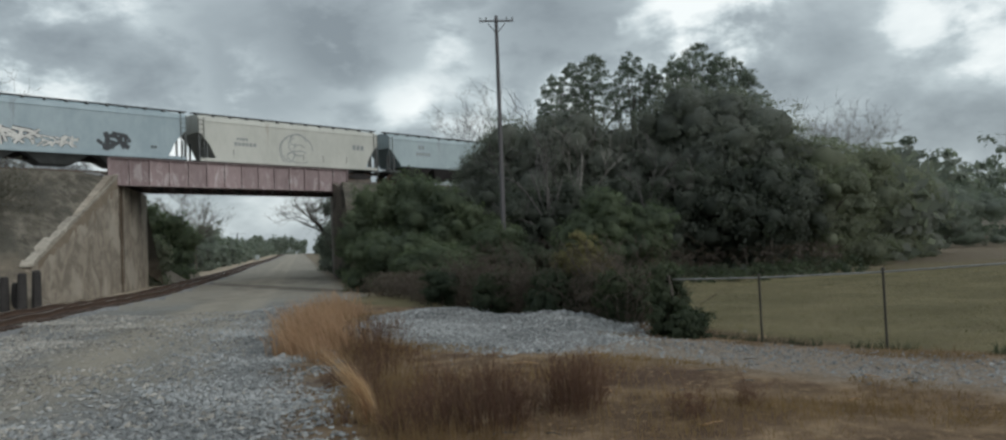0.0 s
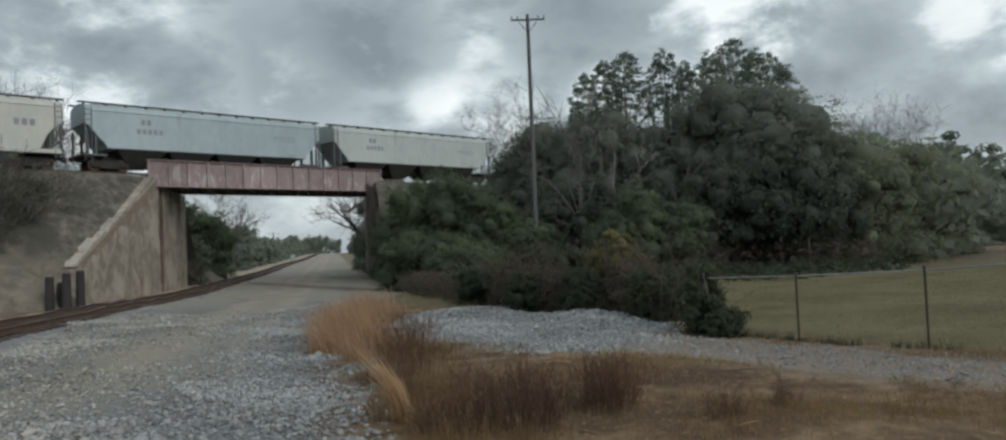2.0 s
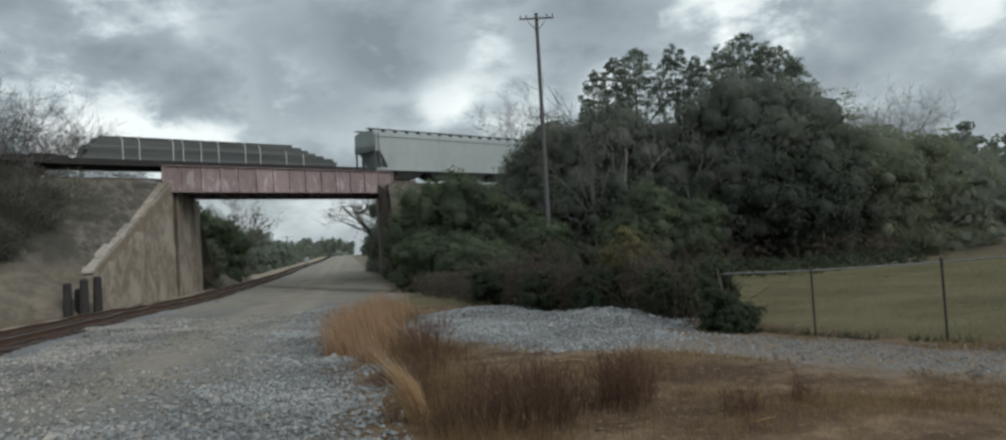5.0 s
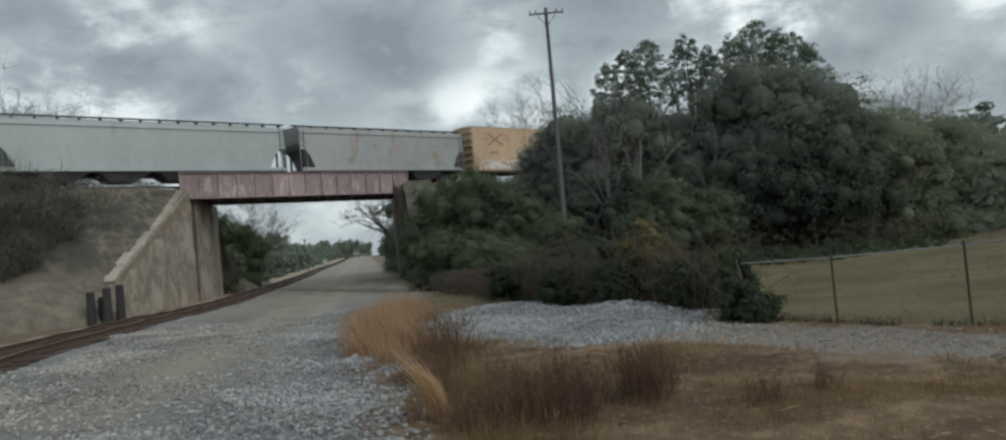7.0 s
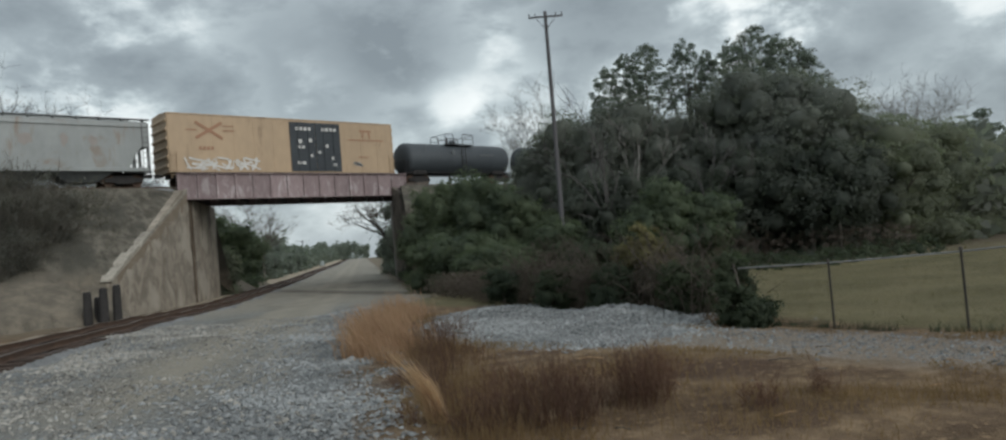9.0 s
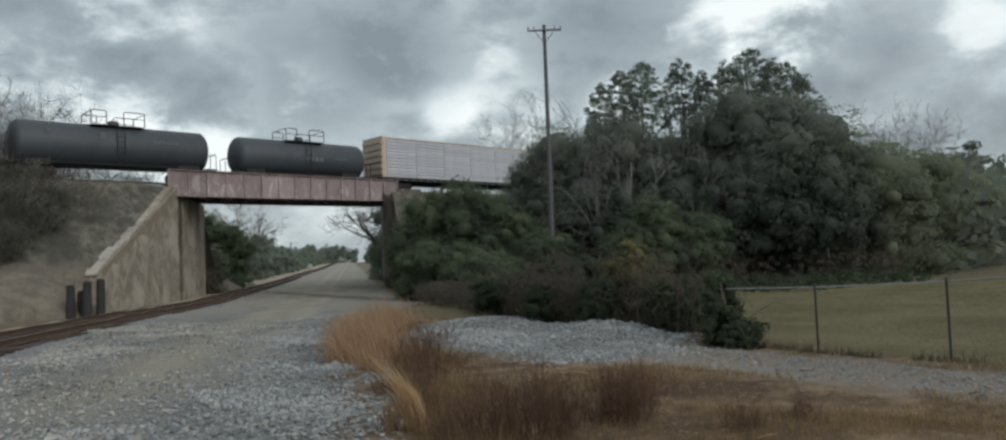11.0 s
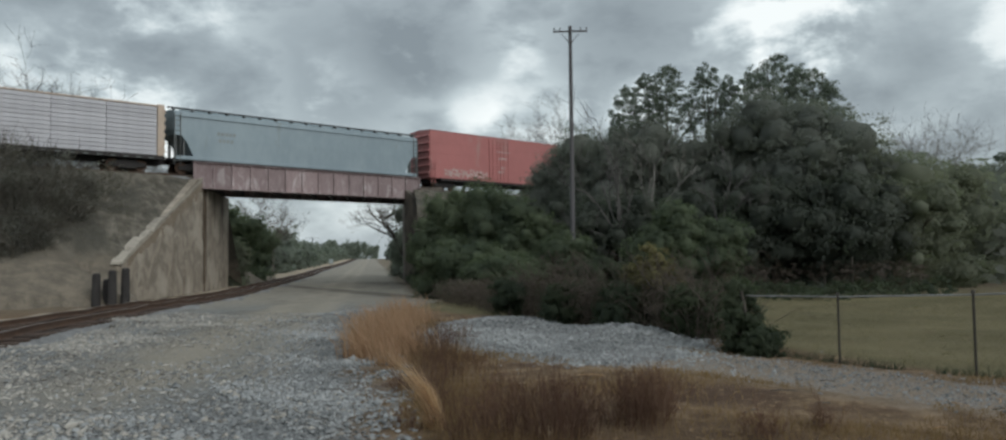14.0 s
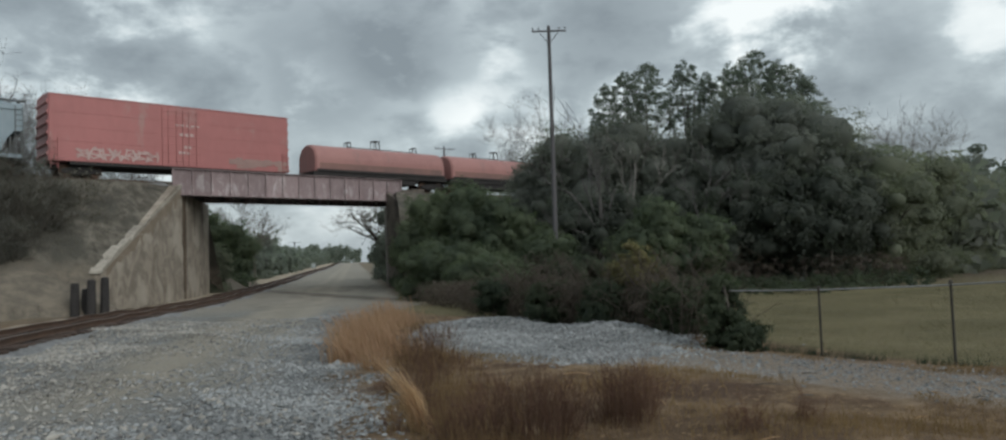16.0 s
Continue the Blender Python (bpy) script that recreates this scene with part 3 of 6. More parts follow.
def lower_track():
    t = thing("lower_railway_track", pose(0, 0, 0), "single railway track with brown rusty rails on wooden ties", "railway track", kind="structure")
    cx = -8.85
    ys = list(np.arange(4, 90, 2.0)) + list(np.arange(90, 640, 12.0))
    for dx in (-0.7525, 0.7525):
        rail("rail", t, [(cx + dx, y, float(ground_z(cx, y)) + 0.10) for y in ys], Vector((1, 0, 0)), 0)
    # bed of stone under the ties
    rings = [[(cx - 1.9, y, float(ground_z(cx, y)) - 0.12), (cx - 1.35, y, float(ground_z(cx, y)) + 0.05), (cx + 1.35, y, float(ground_z(cx, y)) + 0.05), (cx + 1.75, y, float(ground_z(cx, y)) - 0.12)] for y in ys]
    part("ballast_bed", Solid().loft(rings, caps=False, closed=False), BALLAST, t)
    tie = Solid().box(-1.3, 1.3, -0.115, 0.115, -0.1, 0.05, 0.012).mesh("tie", TIE_WOOD)
    y, k = 8.0, 0
    rest = Solid()
    while y < 420:
        z = float(ground_z(cx, y)) + 0.045
        if k < 200:
            ob = part("tie", tie, TIE_WOOD, t)
            ob.matrix_basis = pose(cx + random.uniform(-0.04, 0.04), y, z, 0, 0, random.uniform(-1, 1))
        else:
            rest.box(cx - 1.3, cx + 1.3, y - 0.115, y + 0.115, z - 0.1, z + 0.05)
        y += 0.53 + random.uniform(-0.02, 0.02)
        k += 1
    tagged(part("far_ties", rest, TIE_WOOD, t), kind="stuff")


def upper_track():
    t = thing("upper_railway_track", pose(0, 0, 0), "railway track on the embankment and over the bridge", "railway track", kind="structure")
    for dn in (-0.7525, 0.7525):
        rail("rail", t, [line(s, TRACK_N + dn, RAIL_Z - 0.174) for s in range(-140, 420, 20)], N, 0)
    for s0, s1 in ((-140.0, S0 - 0.3), (S1 + 0.3, 400.0)):
        ring = lambda s: [line(s, TRACK_N + q, z) for q, z in ((-2.6, BED_Z - 0.1), (-1.5, RAIL_Z - 0.2), (1.5, RAIL_Z - 0.2), (2.6, BED_Z - 0.1))]
        part("ballast_bed", Solid().loft([ring(s0), ring(s1)]), BALLAST, t)
    tie = Solid().box(-0.115, 0.115, -1.3, 1.3, -0.1, 0.05).mesh("tie", TIE_WOOD)
    s = -6.0
    while s < 70:
        part("tie", tie, TIE_WOOD, t).matrix_basis = line_pose(s, TRACK_N, RAIL_Z - 0.224)
        s += 0.54


lower_track()
upper_track()

# ---- train ----
def paint(name, c1, c2, stain=None, at=0.62, **kw):
    return surface(name, c1, c2, kw.pop("grain", 4.0), kw.pop("broad", 0.5), kw.pop("rough", 0.55), kw.pop("bump", 0.08), stain=stain, stain_at=at, stretch=kw.pop("stretch", (0.5, 1, 0.25)), spec=0.4, **kw)


P_BLUE = paint("blue_grey_car_paint", (0.30, 0.365, 0.385), (0.24, 0.30, 0.32), (0.22, 0.25, 0.26), 0.6)
P_BLUE2 = paint("steel_blue_car_paint", (0.285, 0.355, 0.385), (0.22, 0.285, 0.315), (0.19, 0.225, 0.24), 0.6)
P_CREAM = paint("cream_grey_car_paint", (0.43, 0.44, 0.405), (0.35, 0.36, 0.33), (0.30, 0.285, 0.245), 0.6)
P_GREEN = paint("grey_green_car_paint", (0.36, 0.40, 0.385), (0.29, 0.33, 0.32), (0.25, 0.27, 0.25), 0.6)
P_GREY = paint("light_grey_car_paint", (0.295, 0.335, 0.333), (0.25, 0.285, 0.283), (0.22, 0.235, 0.225), 0.6)
P_RUSTY = paint("rust_spotted_grey_paint", (0.265, 0.285, 0.28), (0.21, 0.225, 0.222), (0.2, 0.165, 0.135), 0.55, broad=0.42)
P_TEAL = paint("dull_teal_car_paint", (0.225, 0.285, 0.315), (0.18, 0.235, 0.265), (0.17, 0.2, 0.2), 0.6)
P_TAN = paint("faded_yellow_boxcar_paint", (0.40, 0.295, 0.19), (0.33, 0.245, 0.16), (0.25, 0.18, 0.115), 0.58)
P_DOOR = paint("dark_blue_black_door_paint", (0.035, 0.045, 0.052), (0.022, 0.028, 0.034), (0.06, 0.065, 0.07), 0.62)
P_RED = paint("faded_red_boxcar_paint", (0.35, 0.13, 0.125), (0.295, 0.112, 0.107), (0.3, 0.17, 0.158), 0.57)
P_COIL = paint("dull_red_hood_paint", (0.31, 0.155, 0.14), (0.255, 0.125, 0.115), (0.2, 0.125, 0.115), 0.57)
P_RUSTED = paint("rust_streaked_red_paint", (0.2, 0.105, 0.09), (0.13, 0.08, 0.07), (0.3, 0.24, 0.21), 0.6)
P_TANK = paint("black_tank_paint", (0.046, 0.055, 0.062), (0.032, 0.039, 0.045), (0.065, 0.073, 0.078), 0.62, rough=0.6)
P_DARK = surface("soot_and_shade_dark", (0.035, 0.033, 0.032), (0.02, 0.019, 0.019), 8, 1.5, 0.85, 0.2)
P_SHADE = surface("grimy_shade_grey_steel", (0.12, 0.13, 0.13), (0.075, 0.08, 0.08), 6, 1.0, 0.8, 0.2)
P_WRAP = surface("white_lumber_wrap", (0.43, 0.435, 0.46), (0.345, 0.35, 0.375), 7, 1.2, 0.6, 0.6, vary=0.16, relief=0.03)
P_TIMBER = surface("dark_bundled_timber", (0.12, 0.13, 0.128), (0.07, 0.077, 0.077), 10, 1, 0.85, 0.6, stretch=(0.15, 2, 4), vary=0.5)
P_STRAP = surface("pale_strap", (0.55, 0.56, 0.55), (0.44, 0.45, 0.44), 8, 1, 0.6, 0)
P_BEIGE = paint("beige_bulkhead_paint", (0.43, 0.35, 0.28), (0.36, 0.295, 0.235), (0.22, 0.16, 0.12), 0.58)
INK_DARK = surface("dark_marking_paint", (0.05, 0.055, 0.06), (0.035, 0.04, 0.045), 8, 1, 0.7, 0)
INK_GREY = surface("faded_marking_paint", (0.225, 0.25, 0.255), (0.175, 0.195, 0.20), 8, 1, 0.7, 0)
INK_TANK = surface("grimy_tank_marking", (0.115, 0.125, 0.13), (0.08, 0.09, 0.095), 8, 1, 0.8, 0)
INK_WHITE = surface("white_spray_paint", (0.56, 0.56, 0.54), (0.42, 0.42, 0.40), 6, 1, 0.7, 0)
INK_RED = surface("faded_red_marking_paint", (0.31, 0.165, 0.105), (0.28, 0.17, 0.11), 8, 1, 0.7, 0)


def disc(solid, c, r, w, sides=18, hub=0.35):
    """A wheel on an axle along y."""
    rings = []
    for y, k in ((-w, hub), (-w * 0.7, 0.55), (-w, 0.86), (-w, 1.0), (w * 0.4, 1.0), (w * 0.5, 1.06), (w, 1.06), (w, 0.6)):
        rings.append([(c[0] + r * k * math.cos(a), c[1] + y, c[2] + r * k * math.sin(a)) for a in (2 * math.pi * i / sides for i in range(sides))])
    return solid.loft(rings)


def bogie(car, x, wheelbase=1.78):
    """A truck with side frames, springs and four wheels."""
    t = part("truck", Solid().box(x - 0.22, x + 0.22, -1.05, 1.05, 0.35, 0.62, 0.03), P_DARK, car, "dark cast steel truck")
    h = wheelbase / 2
    for y in (-1.02, 1.02):
        prof = [(-h - 0.3, 0.52), (-h - 0.3, 0.3), (-h + 0.2, 0.28), (-0.5, 0.18), (0.5, 0.18), (h - 0.2, 0.28), (h + 0.3, 0.3), (h + 0.3, 0.52), (h - 0.1, 0.6), (0.55, 0.72), (-0.55, 0.72), (-h + 0.1, 0.6)]
        part("side_frame", Solid().prism([(x + a, b) for a, b in prof], y - 0.07, y + 0.07), P_DARK, t)
    for dx in (-h, h):
        for y in (-0.78, 0.78):
            w = Solid()
            disc(w, (x + dx, y, 0.42), 0.42, 0.07 if y < 0 else -0.07)
            part("wheel", w, RAIL_RUST, t)
        part("axle", Solid().tube([(x + dx, -1.0, 0.42), (x + dx, 1.0, 0.42)], 0.08), P_DARK, t)


def coupler(car, x, d):
    part("coupler", Solid().box(min(x, x + 0.55 * d), max(x, x + 0.55 * d), -0.1, 0.1, 0.7, 0.92, 0.02).box(x + 0.4 * d - 0.14, x + 0.4 * d + 0.14, -0.18, 0.18, 0.66, 0.96, 0.03), P_DARK, car)


def ladder(car, x, y, z0, z1, mat, w=0.42, along=True):
    s = Solid()
    ends = ((x, y), (x + w, y)) if along else ((x, y), (x, y + w))
    for px, py in ends:
        s.tube([(px, py, z0), (px, py, z1)], 0.028, sides=5)
    z = z0 + 0.25
    while z < z1:
        s.tube([(*ends[0], z), (*ends[1], z)], 0.018, sides=4)
        z += 0.36
    part("ladder", s, mat, car)


def ribbon(solid, pts, width, y):
    """A flat painted stroke on the side that faces -y."""
    pts = [Vector((p[0], 0, p[1])) for p in pts]
    k = len(solid.v)
    for i, p in enumerate(pts):
        d = (pts[min(i + 1, len(pts) - 1)] - pts[max(0, i - 1)]).normalized()
        nrm = Vector((-d.z, 0, d.x)) * width * 0.5
        solid.v += [(p.x + nrm.x, y, p.z + nrm.z), (p.x - nrm.x, y, p.z - nrm.z)]
    for i in range(len(pts) - 1):
        solid.f.append((k + 2 * i, k + 2 * i + 1, k + 2 * i + 3, k + 2 * i + 2))


def spray(car, x0, x1, z0, z1, y, seed, fill, edge, letters=6):
    """A sprayed tag: fat, angular, illegible strokes with a darker outline."""
    rnd = random.Random(seed)
    dark, pale = Solid(), Solid()
    w, h, mid = (x1 - x0) / letters, z1 - z0, (z0 + z1) / 2
    step = 0
    for i in range(letters):
        cx = x0 + w * (i + 0.5)
        top, low = mid + h * rnd.uniform(0.3, 0.5), mid - h * rnd.uniform(0.3, 0.5)
        q = lambda k: cx + w * (k * 1.3 + rnd.uniform(-0.42, 0.42))
        strokes = [[(q(-0.4), low), (q(-0.25), mid), (q(-0.3), top)], [(q(-0.3), top), (q(0.1), top - h * 0.1), (q(0.4), mid + h * rnd.uniform(-0.1, 0.25))],
                   [(q(-0.3), mid), (q(0.1), mid - h * 0.05), (q(0.45), low + h * rnd.uniform(0, 0.2))]]
        strokes.append([(q(-0.5), mid + h * rnd.uniform(-0.4, 0.4)), (q(0.0), mid + h * rnd.uniform(-0.4, 0.4)), (q(0.5), mid + h * rnd.uniform(-0.4, 0.4))])
        if rnd.random() < 0.6:
            strokes.append([(q(0.35), top), (q(0.3), mid), (q(0.4), low)])
        for pts in strokes:
            th = h * rnd.uniform(0.09, 0.16)
            ribbon(dark, pts, th * 1.7, y - 0.004 - 0.0003 * step)
            ribbon(pale, pts, th, y - 0.013 - 0.0003 * step)
            step += 1
    tagged(part("sprayed_outline", dark, edge, car), kind="stuff")
    tagged(part("sprayed_tag", pale, fill, car), "illegible pale spray-painted tag", kind="stuff")


def marks(car, rows, y, mat):
    """Stencilled marks too small to read: rows of short bars (x, z, count, width, height)."""
    s = Solid()
    for x, z, n, w, h in rows:
        for i in range(n):
            x0 = x + i * w * 1.45
            s.add([(x0, y, z), (x0 + w, y, z), (x0 + w, y, z + h), (x0, y, z + h)], [(0, 1, 2, 3)])
    tagged(part("stencilled_mark", s, mat, car), kind="stuff")


def hopper_car(length, body, label, top=4.62, sill=True, cut=1.4, curved=False, roof_gap=0.012, end_mat=None):
    car = thing("covered_hopper_car", pose(0, 0, 0), label, "hopper car", "freight train")
    h, w = length / 2, 1.58
    eave = top - 0.42

    def ring(x, zb):
        right = [(w - 0.04, zb), (w, zb + 0.06), (w, (zb + eave) / 2 if not curved else 2.7), (w - (0.0 if not curved else 0.05), eave - 0.15), (w - 0.1, eave + 0.14), (w - 0.5, top - 0.13), (0.45, top - 0.03)]
        return [(x, -y, z) for y, z in right] + [(x, y, z) for y, z in reversed(right)]

    low = 1.12 if sill else 1.5
    curve = ((0.0, 3.15), (cut * 0.14, 3.0), (cut * 0.36, 2.65), (cut * 0.64, 2.15), (cut * 0.88, low + 0.3), (cut, low))
    b = part("body", Solid().loft([ring(-h + x, z) for x, z in curve] + [ring(h - x, z) for x, z in reversed(curve)]), body, car)
    # eave rail and crease
    part("eave_rail", Solid().box(-h, h, -w - 0.035, -w + 0.03, eave - 0.2, eave - 0.12, 0.01), body, b)
    # side and centre sills
    if sill:
        part("side_sill", Solid().box(-h + 0.1, h - 0.1, -w - 0.05, -w + 0.1, 0.98, 1.24, 0.02), body, car)
        part("side_sill", Solid().box(-h + 0.1, h - 0.1, w - 0.1, w + 0.05, 0.98, 1.24, 0.02), body, car)
    part("centre_sill", Solid().box(-h, h, -0.38, 0.38, 0.68, 1.08), P_DARK, car)
    # discharge hoppers; the shade below the body is put into their dark paint
    bays = 4 if length > 17 else 3
    inner = h - cut - 0.6
    for i in range(bays):
        c = -inner + (i + 0.5) * 2 * inner / bays
        q = inner / bays
        rings = [[(c - a, -y, z), (c + a, -y, z), (c + a, y, z), (c - a, y, z)] for a, y, z in ((0.42 * q, 0.7, 0.32), (0.97 * q, 1.5, 1.12 if sill else 1.496))]
        part("discharge_hopper", Solid().loft(rings), P_DARK if not sill else P_SHADE, car)
    # end frames: platform, corner posts, slope braces, ladders
    for d in (-1, 1):
        e = part("end_frame", Solid().box(min(d * h, d * (h - cut)), max(d * h, d * (h - cut)), -1.45, 1.45, 0.98, 1.1), P_SHADE, car)
        for y in (-1.45, 1.45):
            part("corner_post", Solid().box(d * (h - 0.09) - 0.06, d * (h - 0.09) + 0.06, y - 0.06, y + 0.06, 1.1, 2.9), end_mat or P_SHADE, e)
            part("end_post", Solid().box(d * (h - 0.7) - 0.05, d * (h - 0.7) + 0.05, y - 0.05, y + 0.05, 1.1, 2.3), end_mat or P_SHADE, e)
        for y in (-0.75, 0.75):
            part("slope_brace", Solid().box(d * (h - 0.4) - 0.06, d * (h - 0.4) + 0.06, y - 0.06, y + 0.06, 1.1, 2.6), end_mat or P_SHADE, e)
        ladder(car, d * h - (0.45 if d > 0 else 0.0), -w - 0.05, 0.6, top - 0.35, end_mat or P_SHADE)
        part("brake_platform", Solid().box(min(d * h, d * (h + 0.28)), max(d * h, d * (h + 0.28)), -1.2, 1.2, 1.02, 1.07), P_SHADE, car)
        coupler(car, d * h, d)
        bogie(car, d * (h - 1.65))
    # roof walk on its brackets, and hatch covers
    part("roof_walk", Solid().box(-h - 0.25, h + 0.25, -1.16, -0.72, top + roof_gap, top + roof_gap + 0.05).box(-h - 0.25, h + 0.25, 0.72, 1.16, top + roof_gap, top + roof_gap + 0.05), P_SHADE, car)
    n = int(length / 1.3)
    bracket = Solid().box(-0.05, 0.05, -1.16, -0.72, top - 0.28, top + roof_gap).mesh("walk_bracket", P_SHADE)
    for i in range(n + 1):
        part("walk_bracket", bracket, P_SHADE, car).matrix_basis = pose(-h + 0.15 + (length - 0.3) * i / n, 0, 0)
    part("hatch_cover", Solid().box(-h + 0.8, h - 0.8, -0.3, 0.3, top - 0.05, top + 0.12, 0.04), body, car)
    return car


def box_car(length, height, body, label, door=None, door_at=(0, 1), sill=0.95, ribs=6, posts=13):
    car = thing("box_car", pose(0, 0, 0), label, "box car", "freight train")
    h, w = length / 2, 1.55
    b = part("body", Solid().box(-h, h, -w, w, sill, height - 0.12, 0.02), body, car)
    part("roof", Solid().loft([[(x, -w - 0.04, height - 0.14), (x, -w - 0.04, height - 0.06), (x, 0, height + 0.05), (x, w + 0.04, height - 0.06), (x, w + 0.04, height - 0.14)] for x in (-h - 0.02, h + 0.02)]), body, car)
    # side posts
    for i in range(posts):
        x = -h + 0.08 + (length - 0.16) * i / (posts - 1)
        if door and door_at[0] - 0.1 < x < door_at[1] + 0.1:
            continue
        part("side_post", Solid().box(x - 0.03, x + 0.03, -w - 0.015, -w + 0.01, sill + 0.02, height - 0.16), body, b)
    # ribbed ends
    for d in (-1, 1):
        e = part("end_panel", Solid().box(min(d * h, d * (h + 0.03)), max(d * h, d * (h + 0.03)), -w + 0.05, w - 0.05, sill, height - 0.2), body, car)
        for i in range(ribs):
            z = sill + 0.3 + i * (height - sill - 0.7) / (ribs - 0.5)
            part("end_rib", Solid().loft([[(d * (h + 0.03), y, z), (d * (h + 0.13), y, z + 0.1), (d * (h + 0.13), y, z + 0.2), (d * (h + 0.03), y, z + 0.3)] for y in (-w + 0.08, w - 0.08)]), body, e)
        ladder(car, d * h - (0.5 if d > 0 else -0.08), -w - 0.07, 0.5, sill + 1.5, body)
        coupler(car, d * h, d)
        bogie(car, d * (h - 2.0))
    part("side_sill", Solid().box(-h + 1.2, h - 1.2, -w - 0.02, w + 0.02, sill - 0.22, sill - 0.004), P_DARK, car)
    part("underframe", Solid().box(-h + 0.3, h - 0.3, -0.45, 0.45, 0.6, sill - 0.01), P_DARK, car)
    if door:
        x0, x1 = door_at
        m = (x0 + x1) / 2
        for a, c in ((x0, m - 0.02), (m + 0.02, x1)):
            dd = part("door", Solid().box(a, c, -w - 0.075, -w - 0.02, sill + 0.08, height - 0.3, 0.01), door, car)
            for i in range(7):
                z = sill + 0.35 + i * (height - sill - 0.9) / 6
                part("door_rib", Solid().box(a + 0.06, c - 0.06, -w - 0.1, -w - 0.074, z, z + 0.1, 0.01), door, dd)
            for q in (0.3, 0.7):
                xx = a + (c - a) * q
                part("lock_rod", Solid().tube([(xx, -w - 0.12, sill + 0.1), (xx, -w - 0.12, height - 0.35)], 0.025, sides=5), door, dd)
        part("door_track", Solid().box(x0 - (x1 - x0) * 0.3, x1 + 0.3, -w - 0.1, -w, sill + 0.0, sill + 0.07), body, car)
    return car


def tank_car(length, r=1.42, label=""):
    car = thing("tank_car", pose(0, 0, 0), label, "tank car", "freight train")
    h, zc, sides = length / 2, 2.38, 40
    rings = []
    dome = 0.62
    xs = [(-h + dome * (1 - math.cos(a)), math.sin(a)) for a in np.linspace(0.12, math.pi / 2, 8)]
    prof = xs + [(-x, k) for x, k in reversed(xs)]
    for x, k in prof:
        rings.append([(x, r * k * math.cos(a), zc + r * k * math.sin(a)) for a in (2 * math.pi * i / sides for i in range(sides))])
    t = part("tank", Solid().loft(rings), P_TANK, car, smooth=True)
    for x in (-h * 0.55, 0.0, h * 0.55):
        part("weld_band", Solid().loft([[(x + q, (r + 0.012) * math.cos(a), zc + (r + 0.012) * math.sin(a)) for a in (2 * math.pi * i / sides for i in range(sides))] for q in (-0.05, 0.05)], caps=False), P_TANK, t)
    # manway, valves, platform with railing
    top = zc + r
    part("manway", Solid().loft([[(x0 * math.cos(a), x0 * math.sin(a), z) for a in (2 * math.pi * i / 16 for i in range(16))] for x0, z in ((0.36, top - 0.05), (0.36, top + 0.28), (0.3, top + 0.36), (0.1, top + 0.38))]), P_TANK, car)
    p = part("platform", Solid().box(-1.7, 1.7, -1.15, -0.5, top - 0.13, top - 0.09).box(-1.7, 1.7, 0.5, 1.15, top - 0.13, top - 0.09), P_DARK, car)
    for x0, x1 in ((-1.7, -0.75), (0.35, 1.7)):
        rails = Solid()
        for y in (-1.15, 1.15):
            rails.tube([(x0, y, top - 0.1), (x0, y, top + 0.78), (x0 + 0.12, y, top + 0.86), (x1 - 0.12, y, top + 0.86), (x1, y, top + 0.78), (x1, y, top - 0.1)], 0.035, sides=5)
            rails.tube([(x0, y, top + 0.42), (x1, y, top + 0.42)], 0.025, sides=4)
        xo = x0 if x0 < 0 else x1
        rails.tube([(xo, -1.15, top + 0.82), (xo, 1.15, top + 0.82)], 0.03, sides=5)
        part("railing", rails, P_DARK, p)
    ladder(car, -0.2, -r - 0.1, 0.9, top - 0.1, P_DARK, 0.5)
    for d in (-1, 1):
        part("saddle", Solid().prism([(d * (h - 2.4), 0.9), (d * (h - 0.8), 0.9), (d * (h - 1.0), 1.6), (d * (h - 2.2), 1.6)], -1.0, 1.0), P_DARK, car)
        part("stub_sill", Solid().box(min(d * (h - 2.6), d * (h + 0.25)), max(d * (h - 2.6), d * (h + 0.25)), -0.35, 0.35, 0.66, 1.0), P_DARK, car)
        part("end_platform", Solid().box(min(d * (h - 0.5), d * (h + 0.35)), max(d * (h - 0.5), d * (h + 0.35)), -1.4, 1.4, 0.98, 1.06), P_DARK, car)
        hr = Solid()
        for y in (-1.35, 1.35):
            hr.tube([(d * (h + 0.25), y, 1.05), (d * (h + 0.25), y, 2.15), (d * (h - 0.15), y, 2.2), (d * (h - 0.2), y, 1.05)], 0.03, sides=5)
        hr.tube([(d * (h + 0.25), -1.35, 2.15), (d * (h + 0.25), 1.35, 2.15)], 0.03, sides=5)
        part("end_handrail", hr, P_DARK, car)
        coupler(car, d * (h + 0.25), d)
        bogie(car, d * (h - 1.4))
    part("running_board", Solid().box(-h + 1, h - 1, -1.5, -1.25, 1.0, 1.05).box(-h + 1, h - 1, 1.25, 1.5, 1.0, 1.05), P_DARK, car)
    return car


